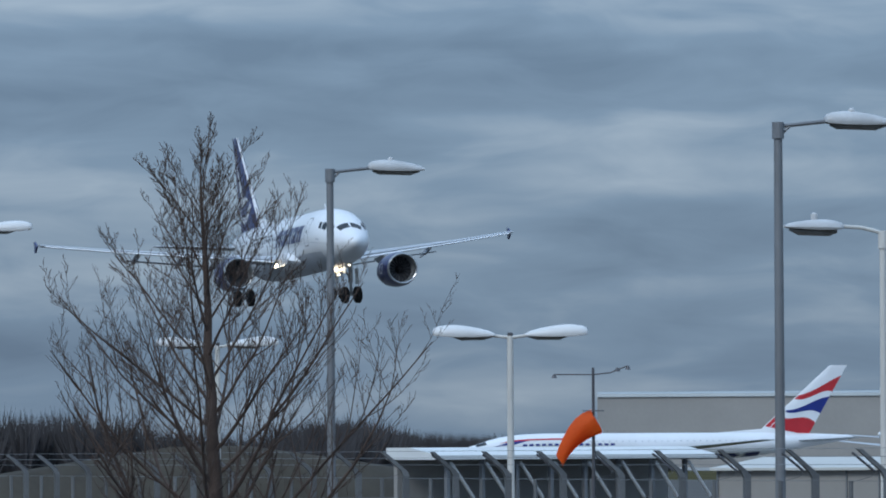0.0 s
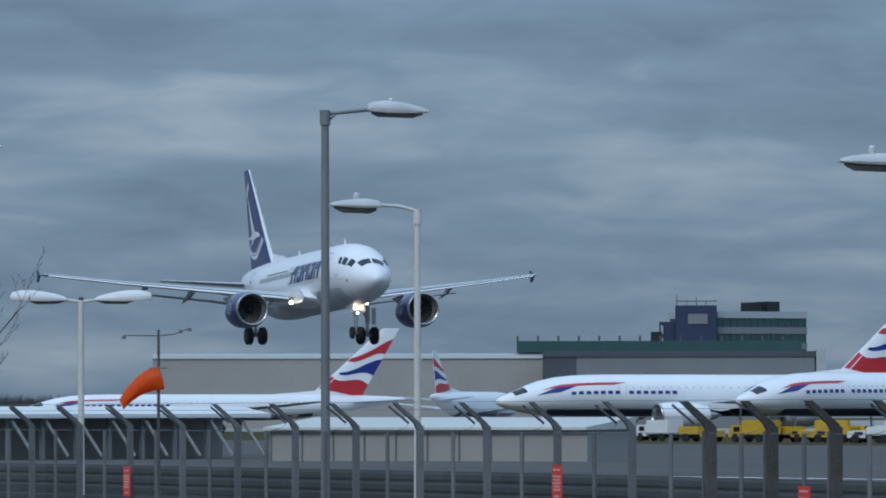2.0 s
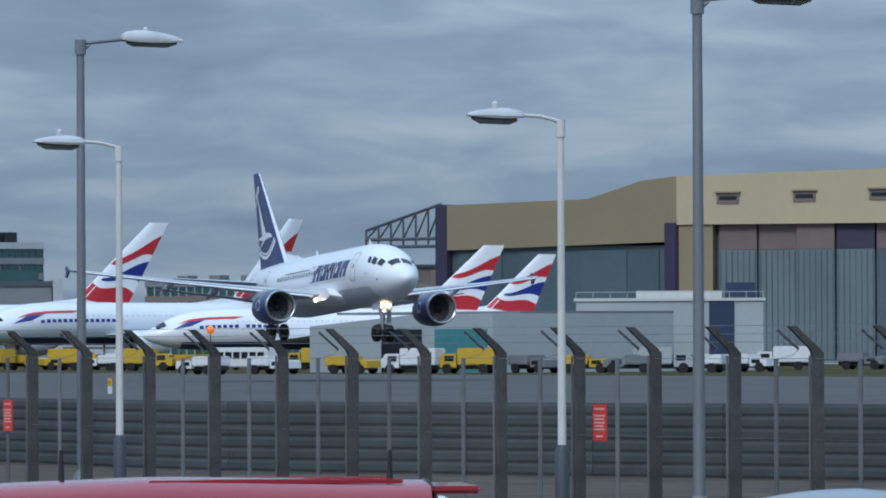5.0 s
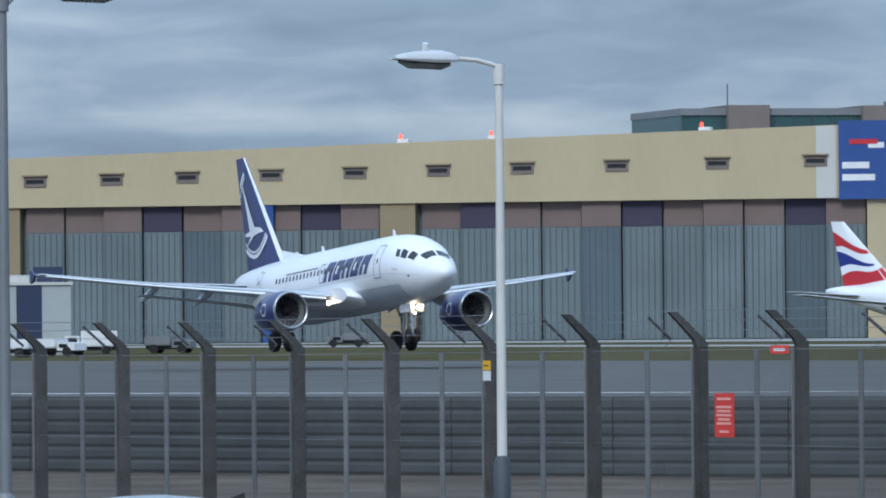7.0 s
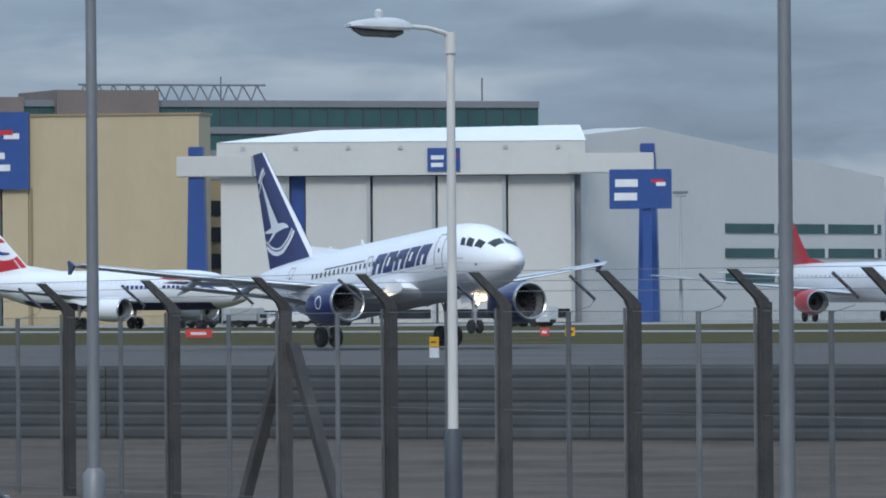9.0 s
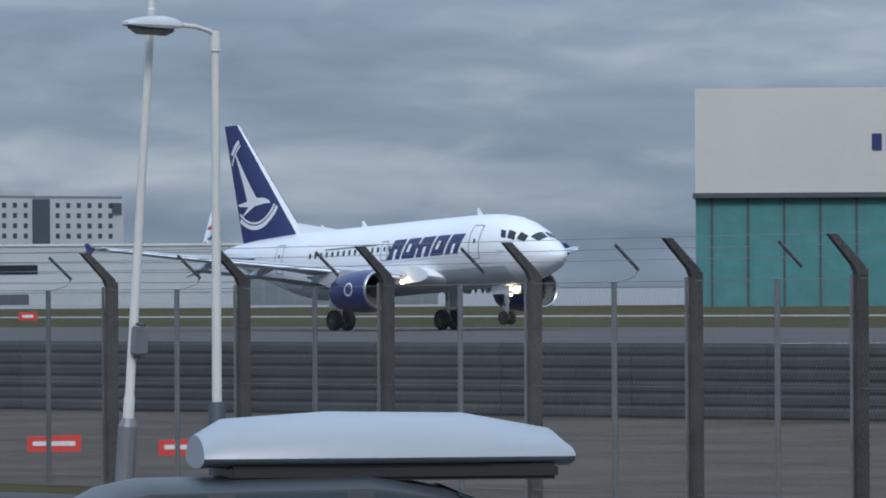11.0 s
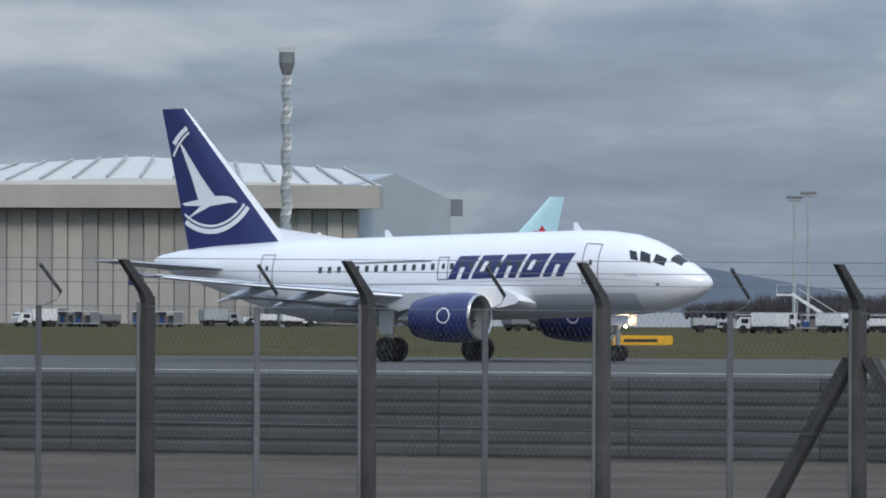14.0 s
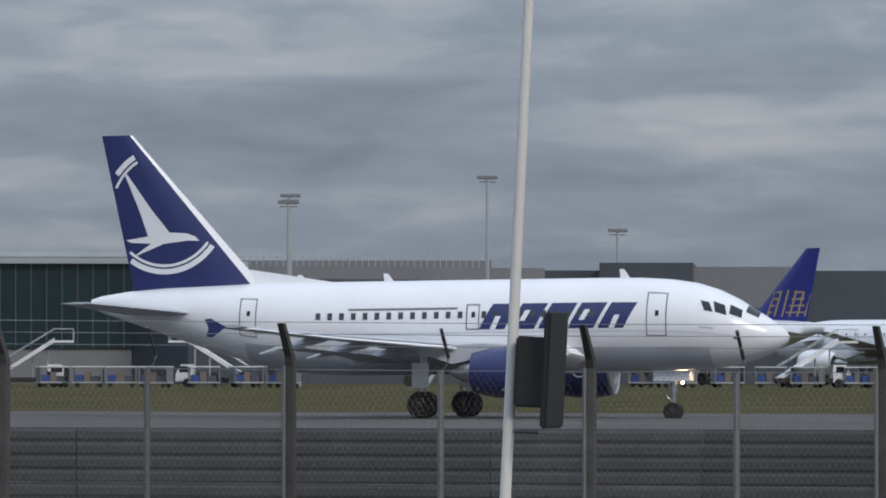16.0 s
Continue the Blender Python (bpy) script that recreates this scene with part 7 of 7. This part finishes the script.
# service clutter before the piers: steps, carts
first_steps = first_cart = None
for x, y, a in ((-149, 575, 15), (-133, 578, 190), (-82, 590, 20), (-283, 690, 30), (-318, 700, 205), (-505, 690, 60), (-420, 672, 50)):
    if first_steps is None:
        first_steps = stair_truck(pose(x, y, 0, 0, 0, a), TRUCKW, "white truck-mounted boarding stairs on the apron")
    else:
        copy_thing(first_steps, pose(x, y, 0, 0, 0, a))
rnd2 = random.Random(11)
for x0, y0, n in ((-146, 571, 7), (-96, 588, 5), (-79, 585, 4), (-225, 640, 8), (-270, 655, 8), (-310, 668, 8), (-415, 690, 6), (-500, 668, 8), (-560, 690, 6)):
    for k in range(n):
        m = pose(x0 + 3.4 * k + rnd2.uniform(-0.8, 0.8), y0 + rnd2.uniform(-4, 6), 0, 0, 0, rnd2.uniform(-25, 40))
        if first_cart is None:
            first_cart = baggage_cart(m)
        else:
            copy_thing(first_cart, m)
# warm lamps of vehicles seen through the haze
for x, y, z in ((-488.7, 177.5, 3.54),):
    bc = empty("warning_beacon", pose(x, y, 0), "lit amber warning beacon on a slim post", "beacon")
    part("post", tube(B(), [(0, 0, 0), (0, 0, z - 0.3)], 0.05, 6), STEELD, bc)
    bm = B()
    bmesh.ops.create_icosphere(bm, subdivisions=2, radius=0.30, matrix=Matrix.Translation((0, 0, z)))
    part("lens", bm, WARMGLOW, bc, smooth=True)
# red and yellow airfield guidance boards on the grass
for i, (x, y, c_, w) in enumerate(((-298.4, 243.6, 0, 1.9), (-370.6, 310.1, 1, 1.3), (-412.7, 287.2, 1, 0.6), (-411.7, 288.7, 0, 0.7), (-242.4, 361.1, 0, 3.5), (-179.4, 391.7, 0, 3.4), (-451.1, 258.3, 1, 1.4), (-440.3, 275.6, 1, 2.0), (-269.5, 397.4, 0, 3.6), (-176.7, 385.6, 0, 3.6))):
    gb = empty("guidance_board", pose(x, y, 0, 0, 0, 40 if x < -200 else 25), "low orange or red airfield guidance board on the grass", "sign", "guidance boards")
    part("board", box(B(), -w / 2, w / 2, -0.1, 0.1, 0.15, 0.75, 0.02), (YELLOW, SIGNR)[c_], gb)
    part("print_bar", box(B(), -w * 0.3, w * 0.3, -0.115, -0.105, 0.35, 0.55), PLASTIC if c_ == 0 else TRUCKW, gb)
    for q in (-1, 1):
        part("foot", box(B(), q * w * 0.4 - 0.05, q * w * 0.4 + 0.05, -0.05, 0.05, 0, 0.15), STEELD, gb)


# ---- far woods, mound and hills ----
def woods(name, poly, height, seed, label, depth=30):
    """A belt of leafless trees: many thin upright twig fans with gaps and an uneven top."""
    rnd_ = random.Random(seed)
    vs, fs = [], []
    pts = along(poly, 1.1)
    for x, y in pts:
        hh = height * (0.80 + 0.42 * noise.noise(Vector((x * 0.035, y * 0.035, seed))) + 0.26 * noise.noise(Vector((x * 0.09, y * 0.09, seed + 3))))
        for q in range(6):
            back = rnd_.uniform(0, depth)
            bx, by = (x - back, y + rnd_.uniform(-1, 1)) if depth < 50 else (x + rnd_.uniform(-1, 1), y + back)
            crown = hh * rnd_.uniform(0.86, 1.04)
            for w in range(22):
                dx, dy = rnd_.uniform(-2.4, 2.4), rnd_.uniform(-2.4, 2.4)
                tip = crown * (0.66 + 0.34 * math.sqrt(1 - (dx / 2.5) ** 2)) * rnd_.uniform(0.8, 1.0)
                k, sw = len(vs), rnd_.uniform(0.03, 0.07)
                vs.extend(((bx - sw, by - sw, 0), (bx + sw, by + sw, 0), (bx + dx * 0.62 + sw, by + dy * 0.62 + sw, tip * 0.62), (bx + dx, by + dy, tip), (bx + dx * 0.62 - sw, by + dy * 0.62 - sw, tip * 0.62)))
                fs.append((k, k + 1, k + 2, k + 3, k + 4))
    me = bpy.data.meshes.new(name)
    me.from_pydata(vs, [], fs)
    me.materials.append(WOODS)
    return tagged(new(name, me), label, "woodland", kind="stuff")


woods("far_woods", [(-670.2, 100.4), (-663.9, 137.2), (-701.6, 152.2)], 7.73, 2, "dark leafless woodland behind the airfield mound")
woods("far_woods", [(-1386.5, 297.1), (-1377.2, 338.0)], 12.53, 6, "dark leafless woodland on the skyline")
woods("far_woods", [(-1529.2, 1168.9), (-1504.9, 1181.3), (-1415.2, 1287.9)], 10, 9, "thin far tree line beyond the sheds", 60)
woods("far_woods", [(-1160.7, 1452.6), (-1067.3, 1523.5), (-1117.4, 1486.4)], 11, 12, "thin far tree line beyond the apron", 60)
woods("far_woods", [(-641.8, 1300.8), (-609.0, 1309.8), (-546.0, 1338.4)], 7, 13, "thin far tree line beyond the trucks", 60)
# the far hill gets its haze from the HILL colour
for nm, poly, h, lab in (("mound", [(-501.7, 78.3), (-508.1, 100.4), (-525.1, 117.0)], 4.26, "rounded earth mound with rough brown turf"), ("far_hill", [(-2016.5, 2431.9), (-1944.4, 2490.1), (-1371.1, 2829.5), (-1300.7, 2862.8)], 34, "low hill on the horizon, coloured blue-grey by painted haze")):
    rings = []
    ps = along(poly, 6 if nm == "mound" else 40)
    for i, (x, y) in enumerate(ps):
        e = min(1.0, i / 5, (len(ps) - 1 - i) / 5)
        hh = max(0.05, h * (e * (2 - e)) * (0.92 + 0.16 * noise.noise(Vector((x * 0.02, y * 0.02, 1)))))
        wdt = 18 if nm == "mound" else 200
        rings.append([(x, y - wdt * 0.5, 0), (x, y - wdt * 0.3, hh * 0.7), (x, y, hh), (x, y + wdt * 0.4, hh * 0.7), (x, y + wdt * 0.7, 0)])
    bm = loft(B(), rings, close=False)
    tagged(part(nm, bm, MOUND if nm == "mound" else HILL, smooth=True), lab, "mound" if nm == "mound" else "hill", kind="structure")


def motions():
    walk(hero, [
        (0, flown(-529.59, 108.76, 13.07, 3.90, 0.95, 1.79)),
        (1, flown(-519.70, 122.78, 9.95, 1.94, 1.22, 1.04)),
        (1.5, flown(-509.73, 127.67, 8.69, 1.62, 1.61, -0.50)),
        (2, flown(-487.69, 130.21, 7.25, 1.29, 1.58, 0.23)),
        (2.1, flown(-494.33, 133.69, 7.10, 1.26, 1.66, 0.41)),
        (2.2, flown(-507.10, 139.05, 7.00, 1.25, 1.79, 0.61)),
        (2.3, flown(-522.32, 145.26, 6.94, 1.24, 1.92, 0.81)),
        (2.4, flown(-536.29, 151.27, 6.87, 1.20, 2.02, 0.95)),
        (2.5, flown(-545.38, 155.92, 6.78, 1.10, 2.04, 1.00)),
        (3, flown(-552.17, 167.78, 6.06, -0.03, 1.85, 0.13)),
        (3.5, flown(-535.82, 171.26, 5.31, -0.27, 1.2, -0.69)),
        (4.5, flown(-491.48, 176.51, 3.45, -0.81, 1.35, -0.16)),
        (5, flown(-466.02, 177.91, 2.69, -1.17, 2.1, -0.82)),
        (5.2, flown(-458.14, 179.14, 2.36, -1.39, 2.15, -0.71)),
        (5.55, flown(-442.99, 181.88, 2.08, -1.84, 2.25, -0.58)),
        (5.9, flown(-427.99, 184.25, 1.81, -2.29, 2.28, -0.46)),
        (6.25, flown(-412.99, 186.19, 1.56, -2.74, 2.50, -0.34)),
        (6.6, flown(-397.85, 187.62, 1.31, -3.20, 2.73, -0.22)),
        (6.95, flown(-382.44, 188.48, 1.06, -3.68, 2.96, -0.11)),
        (7.3, flown(-366.64, 188.65, 0.79, -4.18, 3.21, 0.00)),
        (7.5, flown(-351.42, 186.01, 0.59, -4.76, 3.56, 0.00)),
        (8, flown(-331.59, 189.56, 0.00, -3.78, 2.47, 0.00)),
        (8.5, flown(-334.05, 204.77, 0.00, -5.14, 2.48, 0.00)),
        (9, flown(-329.26, 218.69, 0.14, -5.57, 4.15, 0.00)),
        (9.5, flown(-329.71, 235.50, 0.08, -5.40, 3.45, 0.00)),
        (10, flown(-324.51, 250.02, 0.18, -5.85, 3.4, 0.00)),
        (10.2, flown(-317.27, 252.50, 0.14, -5.38, 3.1, 0.00)),
        (10.55, flown(-297.62, 254.73, 0.07, -5.23, 2.5, 0.00)),
        (10.9, flown(-277.84, 255.89, 0.00, -5.12, 1.93, 0.00)),
        (11.25, flown(-258.11, 256.02, 0.00, -5.03, 1.75, 0.00)),
        (11.6, flown(-238.57, 255.20, 0.00, -4.95, 1.56, 0.00)),
        (11.95, flown(-219.39, 253.49, 0.00, -4.84, 1.38, 0.00)),
        (12.3, flown(-200.68, 251.01, 0.00, -4.70, 1.20, 0.00)),
        (12.5, flown(-190.20, 250.30, 0.00, -4.33, 1.15, 0.00)),
        (13, flown(-162.09, 246.75, 0.00, -4.23, 1.00, 0.00)),
        (13.5, flown(-145.29, 256.76, 0.00, -4.23, 0.75, 0.00)),
        (14, flown(-128.46, 271.12, 0.00, -3.80, 0.40, 0.00)),
        (14.5, flown(-112.25, 284.01, 0.00, -3.20, 0.20, 0.00)),
        (15, flown(-83.96, 275.87, 0.00, -2.21, 0.0, 0.00)),
        (15.4, flown(-64.16, 273.68, 0.00, -1.50, -0.25, 0.00)),
        (15.5, flown(-60.59, 275.19, 0.00, -1.29, -0.30, 0.00)),
        (16, flown(-34.38, 269.98, 0.00, -0.43, -0.45, 0.00)),
    ])
    # the wings ride high while they carry the aircraft and sink once it rolls
    for ob in wing_parts:
        sd = 1 if ob["side"] > 0 else -1
        root = Vector((2.0, sd * 2.0, 2.9))
        walk(ob, [(t, Matrix.Translation(root) @ Matrix.Rotation(radians(sd * a), 4, "X") @ Matrix.Translation(-root)) for t, a in (
            (0, 0.2), (5, 0.4), (7.5, 0.3), (8.5, 0.8), (10, 1.9), (11, 0.4), (12.5, -1.6), (14, -2.6), (15, -3.2), (16, -3.2))])
    walk(sock, [(t, pose(wx, wy, wz - 0.79, 0, droop, -102)) for t, droop in (
        (0, 27), (0.5, 18), (1, 26), (1.5, 24), (2, 14), (2.5, -6), (3, -4), (4, 6), (6, 0), (16, 0))])
    walk(leaving_car, [(t, pose(x, y, 0, 0, 0, a)) for t, x, y, a in (
        (0, -68, 25.6, 181), (1.5, -70, 25.3, 181), (2, -78, 26.0, 178), (2.5, -89.9, 27.8, 172), (3, -93, 26.3, 170), (3.5, -104.4, 27.1, 170),
        (4.5, -122, 31.3, 170), (6, -133, 33.2, 170), (8, -136, 33.7, 170), (16, -136.2, 33.75, 170))])
    walk(black_car, [(t, pose(19.85 - 12 * (t - 15), 20 + 0.4 * (t - 15), 0, 0, 0, 182)) for t in (0, 4, 8, 12, 14, 15, 16)])
    walk(service_car, [(t, pose(28.2 - 15 * (t - 15.5), 14.2, 0, 0, 0, 180)) for t in (0, 4, 8, 12, 14, 15, 16)])


motions()
